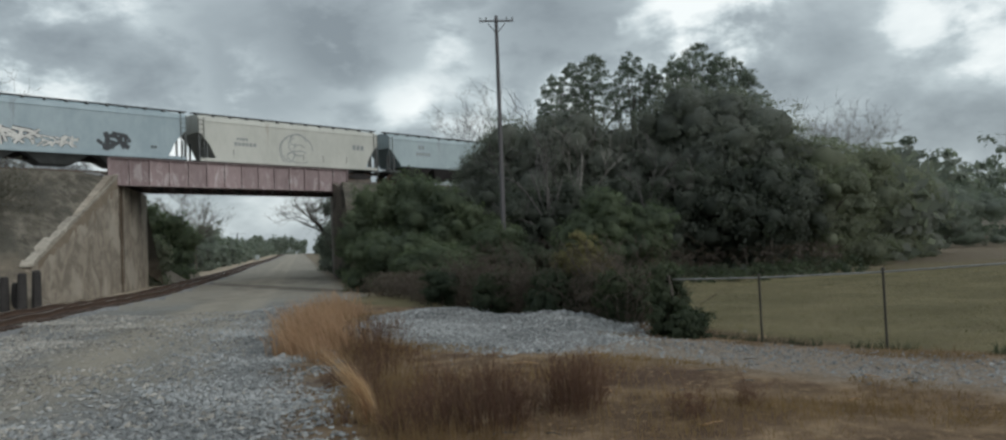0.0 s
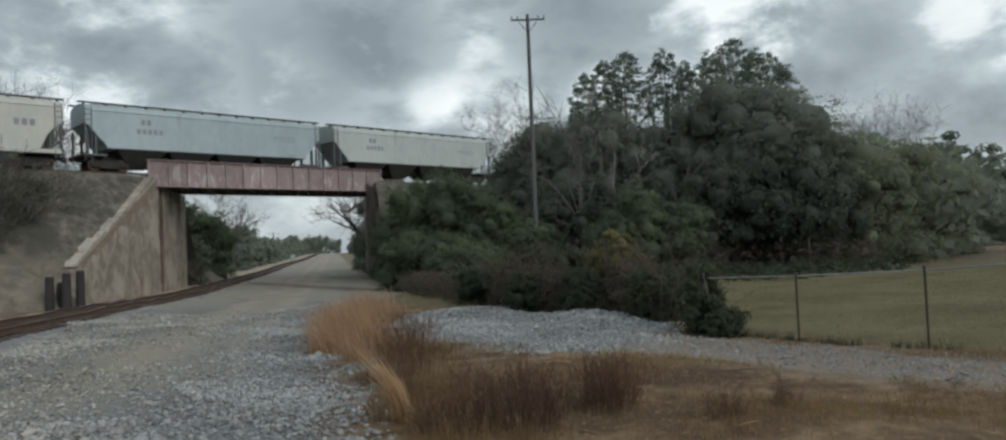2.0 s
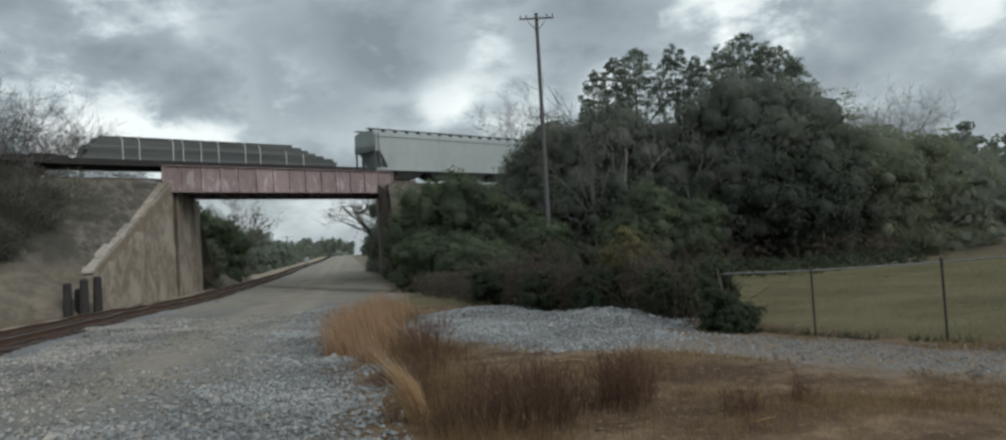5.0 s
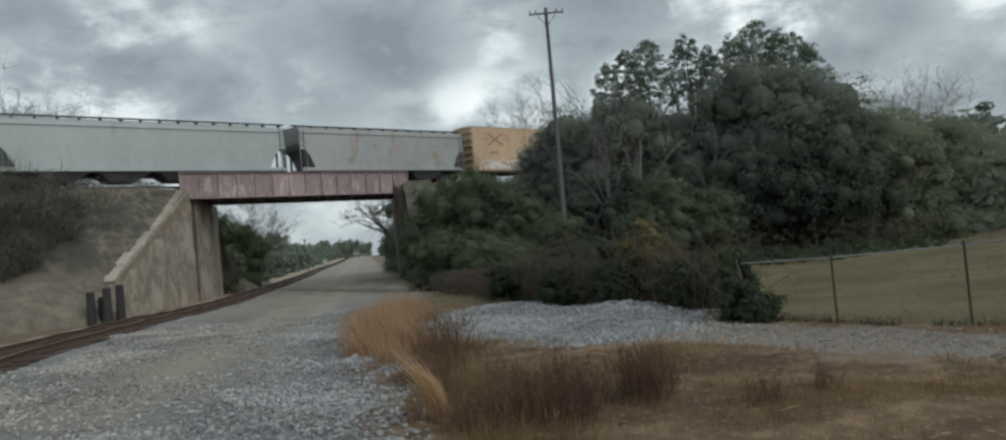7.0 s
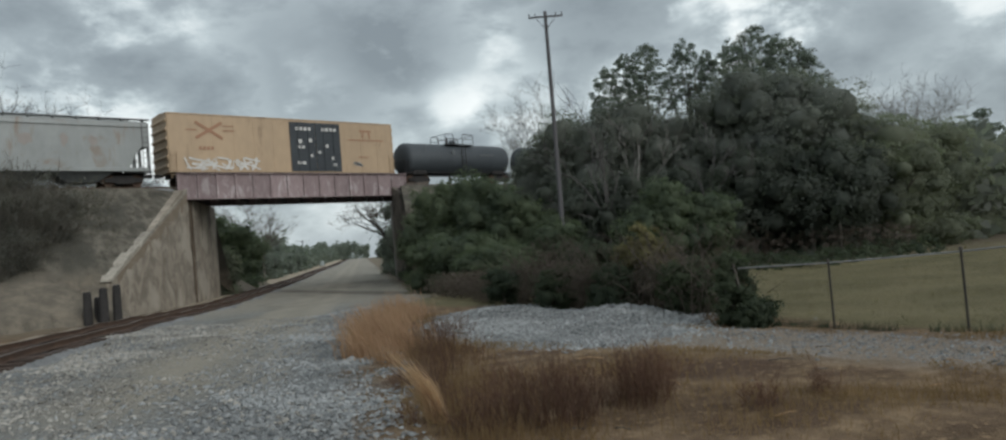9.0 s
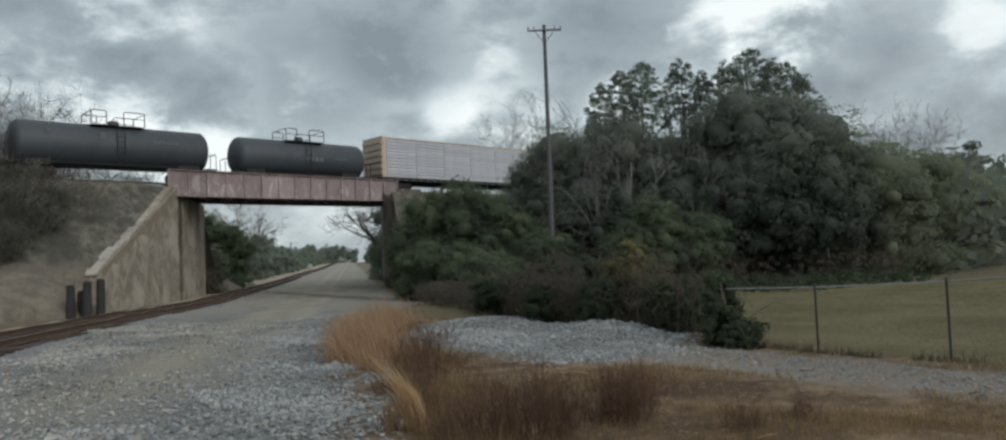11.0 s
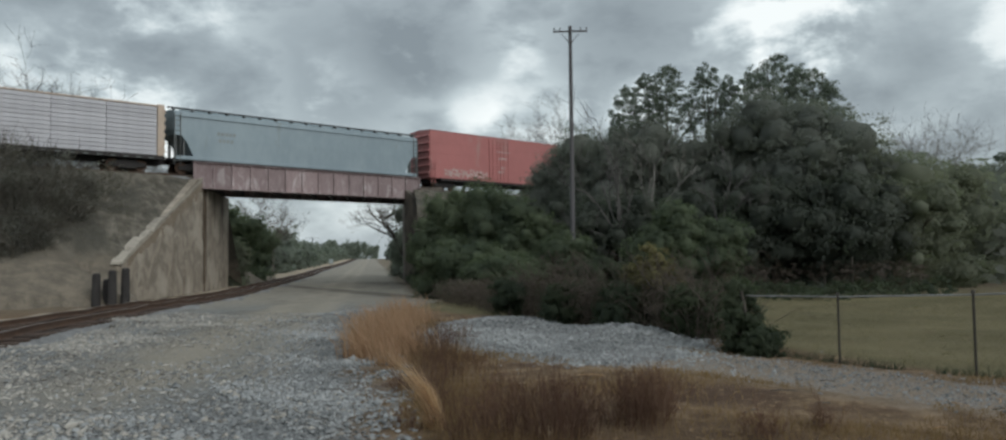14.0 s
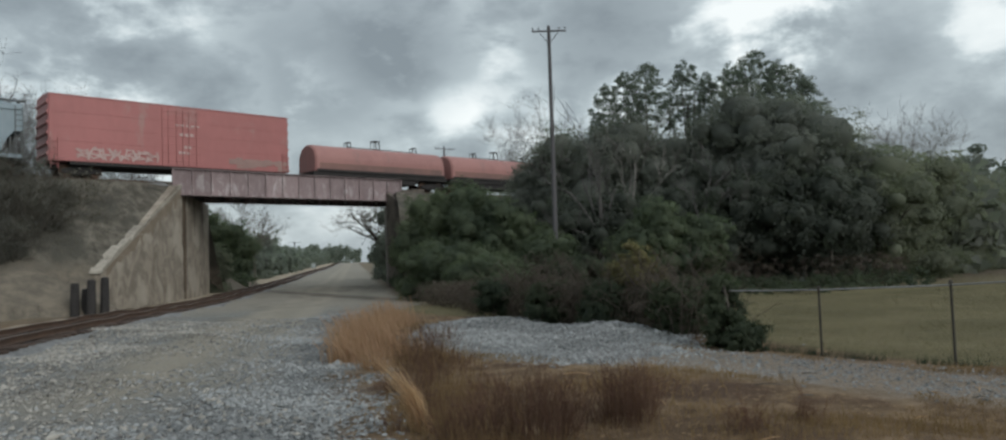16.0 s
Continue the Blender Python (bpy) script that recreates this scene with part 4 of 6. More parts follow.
def lumber_car(length, top=4.73):
    car = thing("centerbeam_car", pose(0, 0, 0), "centerbeam car loaded with white-wrapped lumber, beige bulkheads", "flat car", "freight train")
    h, w = length / 2, 1.5
    part("deck", Solid().box(-h, h, -w, w, 0.95, 1.12, 0.01), P_DARK, car)
    part("side_sill", Solid().box(-h, h, -w - 0.03, -w + 0.06, 0.86, 1.05), P_DARK, car)
    part("centre_sill", Solid().box(-h, h, -0.35, 0.35, 0.55, 0.95), P_DARK, car)
    for d in (-1, 1):
        b = part("bulkhead", Solid().box(min(d * (h - 0.5), d * (h - 0.05)), max(d * (h - 0.5), d * (h - 0.05)), -w - 0.02, w + 0.02, 1.12, top, 0.03), P_BEIGE, car)
        for i in range(6):
            z = 1.35 + i * 0.55
            part("bulkhead_rib", Solid().box(min(d * (h - 0.05), d * (h + 0.05)), max(d * (h - 0.05), d * (h + 0.05)), -w + 0.05, w - 0.05, z, z + 0.3, 0.02), P_BEIGE, b)
        coupler(car, d * h, d)
        bogie(car, d * (h - 2.3))
    part("top_chord", Solid().box(-h + 0.5, h - 0.5, -0.75, 0.75, top - 0.12, top, 0.02), P_BEIGE, car)
    part("top_edge", Solid().box(-h + 0.5, h - 0.5, -1.42, -1.0, top - 0.16, top - 0.05, 0.02), P_BEIGE, car)
    rows, cols = 12, 7
    span = length - 1.06
    dz = (top - 0.2 - 1.13) / rows
    bundle = Solid().box(0.004, span / cols - 0.004, -0.72, 0.72, 0.008, dz - 0.012, 0.028).mesh("lumber_pack", P_WRAP)
    for j in (0, 1):
        for r in range(rows):
            for c in range(cols):
                if j and r < rows - 1:
                    continue
                o = part("lumber_pack", bundle, P_WRAP, car)
                o.matrix_basis = pose(-h + 0.53 + c * span / cols, (-0.76 if not j else 0.76) + random.uniform(-0.012, 0.012), 1.13 + r * dz)
    winch = Solid().box(-0.16, 0.16, -w - 0.06, -w - 0.034, 0.87, 0.98, 0.01).mesh("tie_down_winch", P_SHADE)
    strap = Solid().box(-0.025, 0.025, -1.45, -1.42, top - 0.3, top - 0.1).mesh("cable_end", P_SHADE)
    for i in range(28):
        x = -h + 0.9 + i * (length - 1.8) / 27
        part("tie_down_winch", winch, P_SHADE, car).matrix_basis = pose(x, 0, 0)
        if i % 2:
            part("cable_end", strap, P_SHADE, car).matrix_basis = pose(x, 0, 0)
    return car


def pole_flat_car(c0, c1, l0, l1):
    """A bulkhead-less flat car with strapped dark timber."""
    length, mid = c1 - c0, (c0 + c1) / 2
    car = thing("flat_car", pose(0, 0, 0), "low flat car carrying strapped dark timber stacks", "flat car", "freight train")
    h = length / 2
    part("deck", Solid().box(-h, h, -1.5, 1.5, 0.98, 1.2, 0.02), P_DARK, car)
    part("side_sill", Solid().prism([(-h, 1.0), (-h * 0.7, 0.8), (h * 0.7, 0.8), (h, 1.0)], -1.52, -1.4), P_DARK, car)
    part("centre_sill", Solid().box(-h, h, -0.35, 0.35, 0.6, 0.98), P_DARK, car)
    a, b = l0 - mid, l1 - mid
    n_rows = 8
    for r in range(n_rows):
        z = 1.24 + r * 0.2
        k = max(0.0, r - 1.5)
        x0, x1 = a + 2.0 + 0.16 * k + random.uniform(-0.2, 0.2), b - 0.75 * k - random.uniform(-0.3, 0.3)
        for j in range(6):
            y = -1.32 + j * 0.44 + random.uniform(-0.02, 0.02)
            part("timber", Solid().box(x0 + random.uniform(-0.15, 0.15), x1 + random.uniform(-0.3, 0.3), y, y + 0.42, z, z + 0.185, 0.015), P_TIMBER, car)
    part("deck_rack", Solid().box(-h + 1.0, a + 1.0, -1.3, 1.3, 1.2, 1.38, 0.03).box(-h + 2.4, a + 0.3, -1.2, 1.2, 1.38, 1.5, 0.03), P_DARK, car)
    top = 1.24 + n_rows * 0.2
    for i, x in enumerate((4.2, 5.3, 7.6, 8.3, 9.6, 10.9, 13.0, 14.2, 16.4, 17.9)):
        xx = a + x
        if xx > b - 0.8:
            continue
        lift = top - 0.2 * max(0.0, (x - 13.0) / 3.5) * 2
        s = Solid().tube([(xx + 0.12, -1.34, 1.22), (xx + 0.12, -1.34, lift - 0.28), (xx - 0.02, -1.28, lift - 0.04), (xx - 0.22, -1.0, lift + 0.02)], 0.035, sides=5)
        part("strap", s, P_STRAP, car)
    for d in (-1, 1):
        coupler(car, d * h, d)
        bogie(car, d * (h - 2.0))
    return car


def coil_car(length, top=3.62):
    car = thing("coil_car", pose(0, 0, 0), "covered coil car with a dull red rounded hood", "coil car", "freight train")
    h, w = length / 2, 1.5
    arc = [(-w, 1.35), (-w, 2.25)] + [(-w * math.cos(t), 2.25 + (top - 2.25) * math.sin(t)) for t in np.linspace(0.16, math.pi - 0.16, 15)] + [(w, 2.25), (w, 1.35)]
    rings = [[(x, y * k, 1.35 + (z - 1.35) * (0.5 + 0.5 * k)) for y, z in arc] for x, k in ((-h, 0.9), (-h + 0.12, 0.99), (-h + 0.3, 1.0), (h - 0.3, 1.0), (h - 0.12, 0.99), (h, 0.9))]
    hood = part("hood", Solid().loft(rings), P_COIL, car)
    part("hood_band", Solid().loft([[(x, y * 1.01, 1.35 + (z - 1.35) * 1.008) for y, z in arc] for x in (-0.08, 0.08)], caps=False), P_COIL, hood)
    part("hood_skirt", Solid().box(-h + 0.1, h - 0.1, -w - 0.06, w + 0.06, 1.28, 1.5, 0.02), P_DARK, hood)
    part("lower_stripe", Solid().box(-h + 0.35, h - 0.35, -w - 0.03, -w + 0.02, 1.504, 2.0), P_RUSTED, hood, "rust-streaked lower band")
    for x, k in ((-h * 0.42, 0.6), (0.0, 1.0), (h * 0.62, 0.6)):
        s = Solid()
        for y in (-0.25, 0.25):
            s.tube([(x - 0.35 * k, y, top - 0.05), (x - 0.22 * k, y, top + 0.75 * k), (x + 0.22 * k, y, top + 0.75 * k), (x + 0.35 * k, y, top - 0.05)], 0.055, sides=5)
        s.box(x - 0.3 * k, x + 0.3 * k, -0.32, 0.32, top + 0.72 * k, top + 0.8 * k)
        part("lifting_bracket", s, P_DARK, car)
    part("top_rail", Solid().tube([(-h * 0.42, 0, top + 0.08), (h * 0.62, 0, top + 0.08)], 0.03, sides=4), P_DARK, car)
    part("frame", Solid().box(-h - 0.2, h + 0.2, -1.45, 1.45, 0.95, 1.276, 0.02), P_DARK, car)
    part("well", Solid().prism([(-h + 2.8, 0.95), (-h + 3.4, 0.5), (h - 3.4, 0.5), (h - 2.8, 0.95)], -1.3, 1.3), P_DARK, car)
    for d in (-1, 1):
        coupler(car, d * (h + 0.2), d)
        bogie(car, d * (h - 1.3))
    return car


NEAR = -1.58
CARS = []


def join(car, c0, c1):
    CARS.append((car, (c0 + c1) / 2))
    return car


# first the four covered hoppers
c = join(hopper_car(17.0, P_BLUE2, "blue-grey covered hopper car with spray-painted tags"), -35.3, -18.3)
spray(c, -7.4, -1.4, 1.35, 2.6, NEAR, 3, INK_WHITE, INK_DARK, 6)
spray(c, -1.1, 0.9, 1.35, 2.2, NEAR, 8, INK_WHITE, INK_DARK, 3)
spray(c, 2.6, 4.2, 1.3, 2.7, NEAR, 5, INK_DARK, INK_DARK, 2)
marks(c, [(5.9, 1.7, 2, 0.16, 0.2)], NEAR - 0.006, INK_DARK)
c = join(hopper_car(16.7, P_CREAM, "cream-grey covered hopper car with faded marks and scrawl"), -17.4, -0.7)
marks(c, [(-5.3, 2.75, 4, 0.17, 0.22), (-5.5, 2.32, 6, 0.22, 0.27)], NEAR - 0.006, INK_GREY)
marks(c, [(5.6, 2.7, 3, 0.3, 0.42)], NEAR - 0.006, INK_GREY)
marks(c, [(-5.6, 1.5, 1, 0.05, 0.5), (0.6, 1.5, 1, 0.05, 0.5), (2.5, 1.5, 1, 0.05, 0.5), (4.9, 1.5, 1, 0.05, 0.5)], NEAR - 0.006, INK_DARK)
s = Solid()
for k, (rx, rz, cx, cz) in enumerate(((1.5, 1.25, 0.0, 2.35), (0.85, 0.9, 0.1, 2.75), (0.6, 0.45, 0.25, 2.3), (1.1, 0.5, 0.2, 1.75), (0.25, 0.3, -0.3, 3.0), (0.7, 1.0, -0.9, 2.2))):
    ribbon(s, [(cx + rx * math.cos(t), cz + rz * math.sin(t)) for t in np.linspace(0.3 * k, 0.3 * k + 4.6, 22)], 0.075, NEAR - 0.005 - 0.0006 * k)
part("sprayed_scrawl", s, INK_GREY, c, "loose grey sprayed outline scrawl")
for paint_, lab, c0, c1 in ((P_BLUE, "blue-grey covered hopper car with faded dark marks", 0.6, 18.35), (P_GREEN, "grey-green covered hopper car, last of the row of hoppers", 19.65, 37.75)):
    c = join(hopper_car(c1 - c0, paint_, lab, sill=False), c0, c1)
    hh = (c1 - c0) / 2
    marks(c, [(-hh + 3.6, 3.25, 2, 0.27, 0.38), (-hh + 3.3, 2.62, 5, 0.26, 0.36)], NEAR - 0.006, INK_GREY)
    marks(c, [(hh - 2.9, 1.55, 3, 0.14, 0.2), (hh - 4.2, 3.0, 7, 0.2, 0.1), (hh - 4.0, 2.8, 6, 0.2, 0.08)], NEAR - 0.006, INK_GREY)
# flat car with timber
join(pole_flat_car(38.7, 66.3, 42.3, 63.3), 38.7, 66.3)
c = join(hopper_car(19.6, P_GREY, "long plain light grey covered hopper car", top=4.6, curved=True, roof_gap=0.08), 67.1, 86.7)
c = join(hopper_car(16.9, P_RUSTY, "grey covered hopper car with rust patches", top=4.66, curved=True, cut=1.4), 87.9, 104.8)
FADED = surface("rust_coloured_lettering", (0.275, 0.255, 0.24), (0.235, 0.215, 0.20), 8, 1, 0.8, 0)
for cx in (-3.5, -1.2, 1.0, 3.2, 4.9):
    s = Solid()
    q = random.Random(int(cx * 10))
    rx = q.uniform(0.25, 0.6)
    s.add([(cx + rx * q.uniform(0.7, 1.2) * math.cos(k * 0.52), NEAR - 0.006, 3.05 + 0.42 * q.uniform(0.6, 1.2) * math.sin(k * 0.52)) for k in range(12)], [tuple(range(12))])
    part("faded_mark", s, FADED, c, "faded rust-coloured blotch")
# yellow box car with dark doors
c = join(box_car(19.1, 5.3, P_TAN, "faded yellow box car with dark double doors and tags", P_DOOR, (-0.2, 4.3)), 106.1, 125.2)
s = Solid()
ribbon(s, [(-7.6, 3.45), (-5.6, 4.65)], 0.22, -1.59), ribbon(s, [(-7.6, 4.65), (-5.6, 3.45)], 0.22, -1.592), ribbon(s, [(-8.3, 4.05), (-7.5, 4.05)], 0.1, -1.59), ribbon(s, [(-5.6, 4.05), (-4.7, 4.05)], 0.1, -1.59)
ribbon(s, [(-5.6, 4.4), (-4.7, 4.4)], 0.08, -1.59)
part("crossed_emblem", s, INK_RED, c, "faded red crossed emblem")
s = Solid()
ribbon(s, [(6.2, 4.5), (7.4, 4.5)], 0.14, -1.59), ribbon(s, [(6.6, 4.6), (6.5, 3.9)], 0.14, -1.593), ribbon(s, [(7.1, 4.6), (7.2, 3.9)], 0.14, -1.593), ribbon(s, [(5.1, 3.72), (8.6, 3.72)], 0.1, -1.59)
part("faded_emblem", s, INK_RED, c)
spray(c, -8.2, -3.2, 1.05, 2.1, -1.585, 12, INK_WHITE, P_TAN, 5)
spray(c, 5.6, 6.4, 1.5, 1.9, -1.585, 13, INK_DARK, INK_WHITE, 1)
marks(c, [(-7.4, 2.6, 4, 0.2, 0.25), (6.0, 2.2, 6, 0.12, 0.14)], -1.592, INK_RED)
marks(c, [(0.3, 4.35, 4, 0.25, 0.25), (2.6, 4.35, 4, 0.25, 0.25), (0.5, 3.3, 1, 0.3, 0.3), (1.4, 3.4, 1, 0.3, 0.3), (0.4, 2.9, 2, 0.25, 0.2), (1.5, 2.2, 1, 0.2, 0.25), (2.9, 3.0, 1, 0.25, 0.25), (2.2, 2.5, 1, 0.25, 0.2), (3.4, 2.0, 1, 0.25, 0.25), (0.3, 1.6, 2, 0.3, 0.25), (3.5, 1.5, 1, 0.3, 0.2)], -1.66, INK_WHITE)
# tank cars
c = join(tank_car(12.8, 1.49, "black tank car with a railed top platform"), 126.8, 139.6)
marks(c, [(2.2, 2.62, 6, 0.2, 0.2), (-4.4, 2.9, 1, 0.1, 0.7), (-1.3, 2.7, 1, 0.35, 0.45)], -1.51, INK_TANK)
c = join(tank_car(11.6, 1.46, "short black tank car with a railed top platform"), 141.5, 153.2)
marks(c, [(-0.2, 2.1, 4, 0.3, 0.35), (2.6, 2.3, 4, 0.2, 0.2)], -1.48, INK_TANK)
join(lumber_car(23.8), 154.5, 178.3)
c = join(hopper_car(20.9, P_TEAL, "long dull blue covered hopper car", top=4.66, curved=True, roof_gap=0.04), 178.9, 199.8)
marks(c, [(-7.4, 2.9, 5, 0.2, 0.25), (-7.3, 2.4, 4, 0.2, 0.25)], NEAR - 0.006, INK_GREY)
c = join(box_car(16.6, 5.42, P_RED, "faded red box car with a sprayed tag and patched paint", P_RED, (-1.3, 1.5), sill=1.0, posts=2), 201.2, 217.8)
for z in (2.3, 3.25, 4.2):
    for x0, x1 in ((-8.2, -1.5), (1.7, 8.2)):
        part("side_seam", Solid().box(x0, x1, -1.565, -1.54, z, z + 0.05), P_RED, c)
INK_PINK = surface("faded_pink_spray_paint", (0.43, 0.33, 0.31), (0.33, 0.235, 0.22), 6, 1, 0.7, 0)
spray(c, -6.6, -1.7, 1.1, 2.0, -1.585, 31, INK_PINK, P_RED, 7)
s = Solid()
for k in range(26):
    q = random.Random(k)
    x, z = q.uniform(3.0, 7.6), q.uniform(1.15, 1.8)
    ribbon(s, [(x, z), (x + q.uniform(0.4, 1.2), z)], q.uniform(0.15, 0.4), -1.588 - k * 0.0004)
part("paint_patch", s, surface("patched_pink_paint", (0.30, 0.20, 0.18), (0.24, 0.16, 0.145), 8, 1, 0.8, 0), c, "uneven pale patch of paint")
marks(c, [(-0.4, 3.9, 5, 0.25, 0.12), (-0.1, 3.2, 3, 0.25, 0.2), (0.2, 2.3, 2, 0.2, 0.2), (-0.2, 1.9, 3, 0.2, 0.2)], -1.665, INK_PINK)
K1 = join(coil_car(13.4), 220.3, 233.7)
K2 = copy_thing(K1, pose(0, 0, 0))
CARS.append((K2, 241.3))

# where the point c = 0 of the train is on the line, second by second
HEAD = [(0.0, 43.5), (0.5, 36.3), (1.0, 29.2), (1.5, 22.2), (2.0, 15.1), (2.5, 8.4), (3.0, 0.95), (3.5, -5.5), (4.0, -14.1), (4.2, -17.8),
        (5.2, -32.0), (6.3, -46.95), (6.5, -49.6), (7.0, -58.7), (7.5, -65.0), (8.0, -71.8), (8.5, -79.3), (8.7, -82.3), (9.7, -97.5), (10.8, -113.5),
        (11.0, -116.6), (11.5, -124.0), (12.0, -131.1), (12.5, -139.1), (13.0, -145.7), (13.5, -153.1), (14.0, -160.6), (14.5, -167.9),
        (15.0, -175.2), (15.5, -182.1), (16.0, -189.2)]


def motions():
    """The train rolls along the upper line; all cars keep their distance."""
    for car, c in CARS:
        walk(car, [(t, line_pose(c + head, TRACK_N, RAIL_Z)) for t, head in HEAD])

# ---- plants ----


def leaf_mesh(name, blobs, count, size, material, shell=0.55, seed=1, puff=0.0, core=0.0):
    """Many small folded leaves in and on a set of ellipsoids (x, y, z, rx, ry, rz); puff gathers them in sprays of that radius."""
    rng = np.random.default_rng(seed)
    b = np.array(blobs, float)
    wgt = (b[:, 3] * b[:, 4] * b[:, 5]) ** (2 / 3)
    k = max(6, count // 20) if puff else count
    tries = k * 4 if puff else k
    pick = rng.choice(len(b), tries, p=wgt / wgt.sum())
    d = rng.normal(size=(tries, 3))
    d /= np.linalg.norm(d, axis=1)[:, None]
    rad = np.where(rng.random(tries) < shell, rng.uniform(0.82, 1.08, tries), rng.random(tries) ** (1 / 3))
    if puff:
        rad = rad * (1 + 0.1 * np.sin(d[:, 0] * 7 + pick) + 0.1 * np.sin(d[:, 1] * 9 + 2 * pick) * np.sin(d[:, 2] * 8))
    p = b[pick, :3] + d * b[pick, 3:] * rad[:, None]
    if puff:
        # sprays that would lie deep inside another lobe carry few leaves
        deep = np.min(np.stack([np.where(pick == i, 9.0, (((p - q[:3]) / q[3:]) ** 2).sum(1)) for i, q in enumerate(b)]), 0) < 0.62
        order = np.argsort(deep & (rng.random(tries) < 0.9), kind="stable")[:k]
        p, d, pick = p[order], d[order], pick[order]
    n = d * b[pick, 3:].mean(1)[:, None] / b[pick, 3:]
    if puff:
        who = rng.integers(0, k, count)
        off = rng.normal(size=(count, 3)) * (0.45 + 0.65 * rng.random(k))[who][:, None]
        p, n = p[who] + off * np.array((puff, puff, puff * 0.65)), n[who] + off * 0.32
    n = n + rng.normal(size=(count, 3)) * (0.32 if puff else 0.5)
    n[:, 2] += 0.25
    n /= np.linalg.norm(n, axis=1)[:, None] + 1e-9
    a = np.cross(n, rng.normal(size=(count, 3)))
    a /= np.linalg.norm(a, axis=1)[:, None] + 1e-9
    c = np.cross(n, a)
    s = (size * rng.uniform(0.55, 1.3, count))[:, None]
    v = np.stack([p - a * s, p + c * s * 0.55 + n * s * 0.12, p + a * s, p - c * s * 0.55 + n * s * 0.12], 1).reshape(-1, 3)
    f = np.arange(count * 4).reshape(-1, 4)
    if core:
        # a closed, lumpy mass of foliage inside each lobe
        th, ph = np.meshgrid(np.linspace(0.15, np.pi - 0.15, 6), np.linspace(0, 2 * np.pi, 9)[:-1], indexing="ij")
        ball = np.stack([np.sin(th) * np.cos(ph), np.sin(th) * np.sin(ph), np.cos(th)], -1).reshape(-1, 3)
        i, j = np.meshgrid(np.arange(5), np.arange(8), indexing="ij")
        ring = np.stack([i * 8 + j, (i + 1) * 8 + j, (i + 1) * 8 + (j + 1) % 8, i * 8 + (j + 1) % 8], -1).reshape(-1, 4)
        for q in b:
            f = np.concatenate([f, ring + len(v)])
            v = np.concatenate([v, q[:3] + ball * q[3:] * core * rng.uniform(0.82, 1.12, (len(ball), 1))])
    return array_mesh(name, v, f, material)


def clumps(cx, cy, cz, rx, ry, rz, k, sub, seed):
    """Sub-ellipsoids over a big one, for an uneven outline."""
    rng = np.random.default_rng(seed)
    out = []
    for i in range(k):
        d = rng.normal(size=3)
        d /= np.linalg.norm(d)
        if d[2] < -0.55:
            d[2] *= -1
        q = rng.uniform(0.45, 0.92)
        r = sub * rng.uniform(0.65, 1.35)
        out.append((cx + d[0] * rx * q, cy + d[1] * ry * q, cz + d[2] * rz * q, r * rx ** 0.3, r * ry ** 0.3, r * 0.8 * rz ** 0.3))
    for i in range(k // 3):
        a, q, r = rng.uniform(0, 6.28), rng.uniform(0.25, 0.85), sub * rng.uniform(0.7, 1.2)
        out.append((cx + math.cos(a) * rx * q, cy + math.sin(a) * ry * q, cz - rz + r * 0.75, r * rx ** 0.3, r * ry ** 0.3, r * 0.9))
    out.append((cx, cy, cz, rx * 0.62, ry * 0.62, rz * 0.62))
    return out


def limbs(solid, rng, p, d, length, r, depth, spread=0.5, up=0.15, keep=3, gnarl=0.18):
    """A branch with its own branches."""
    pts, q, dd = [Vector(p)], Vector(p), Vector(d).normalized()
    steps = 4 if depth > 1 else 3
    for i in range(steps):
        dd = (dd + Vector((rng.gauss(0, gnarl), rng.gauss(0, gnarl), rng.gauss(0, gnarl) + up * 0.3))).normalized()
        q = q + dd * length / steps
        pts.append(q.copy())
    solid.tube(pts, r, r * 0.5, sides=6 if depth > 2 else (4 if depth > 1 else 3))
    if depth <= 0:
        return
    for i in range(keep + (1 if depth < 3 else 0)):
        at = pts[rng.randint(max(1, steps // 2 - 1), steps)]
        side = Vector((rng.gauss(0, 1), rng.gauss(0, 1), rng.gauss(0, 0.6) + up)).normalized()
        limbs(solid, rng, at, dd * (1 - spread) + side * spread * 1.3, length * rng.uniform(0.55, 0.8), max(0.016, r * 0.5), depth - 1, spread, up, keep, gnarl)


def bare_tree(m, height, label, seed, depth=4, r=0.16, lean=(0, 0), mat=BARK, trunk=0.35, spread=0.5, keep=3, group="bare trees", twig_r=1.0):
    t = thing("bare_tree", m, label, "tree", group)
    rng = random.Random(seed)
    s = Solid()
    p1 = Vector((lean[0] * trunk, lean[1] * trunk, height * trunk))
    s.tube([(0, 0, -0.3), p1 * 0.5 + Vector((rng.gauss(0, 0.08), rng.gauss(0, 0.08), 0)), p1], r, r * 0.8, sides=8)
    part("trunk", s, mat, t)
    for i in range(keep + 1):
        b = Solid()
        a = rng.uniform(0, 6.28)
        limbs(b, rng, p1 * rng.uniform(0.8, 1.0), Vector((math.cos(a) * 0.55 + lean[0] * 0.2, math.sin(a) * 0.55 + lean[1] * 0.2, 1.0)), height * 0.36, r * 0.55 * twig_r, depth, spread, 0.25, keep)
        part("limb", b, mat, t)
    return t


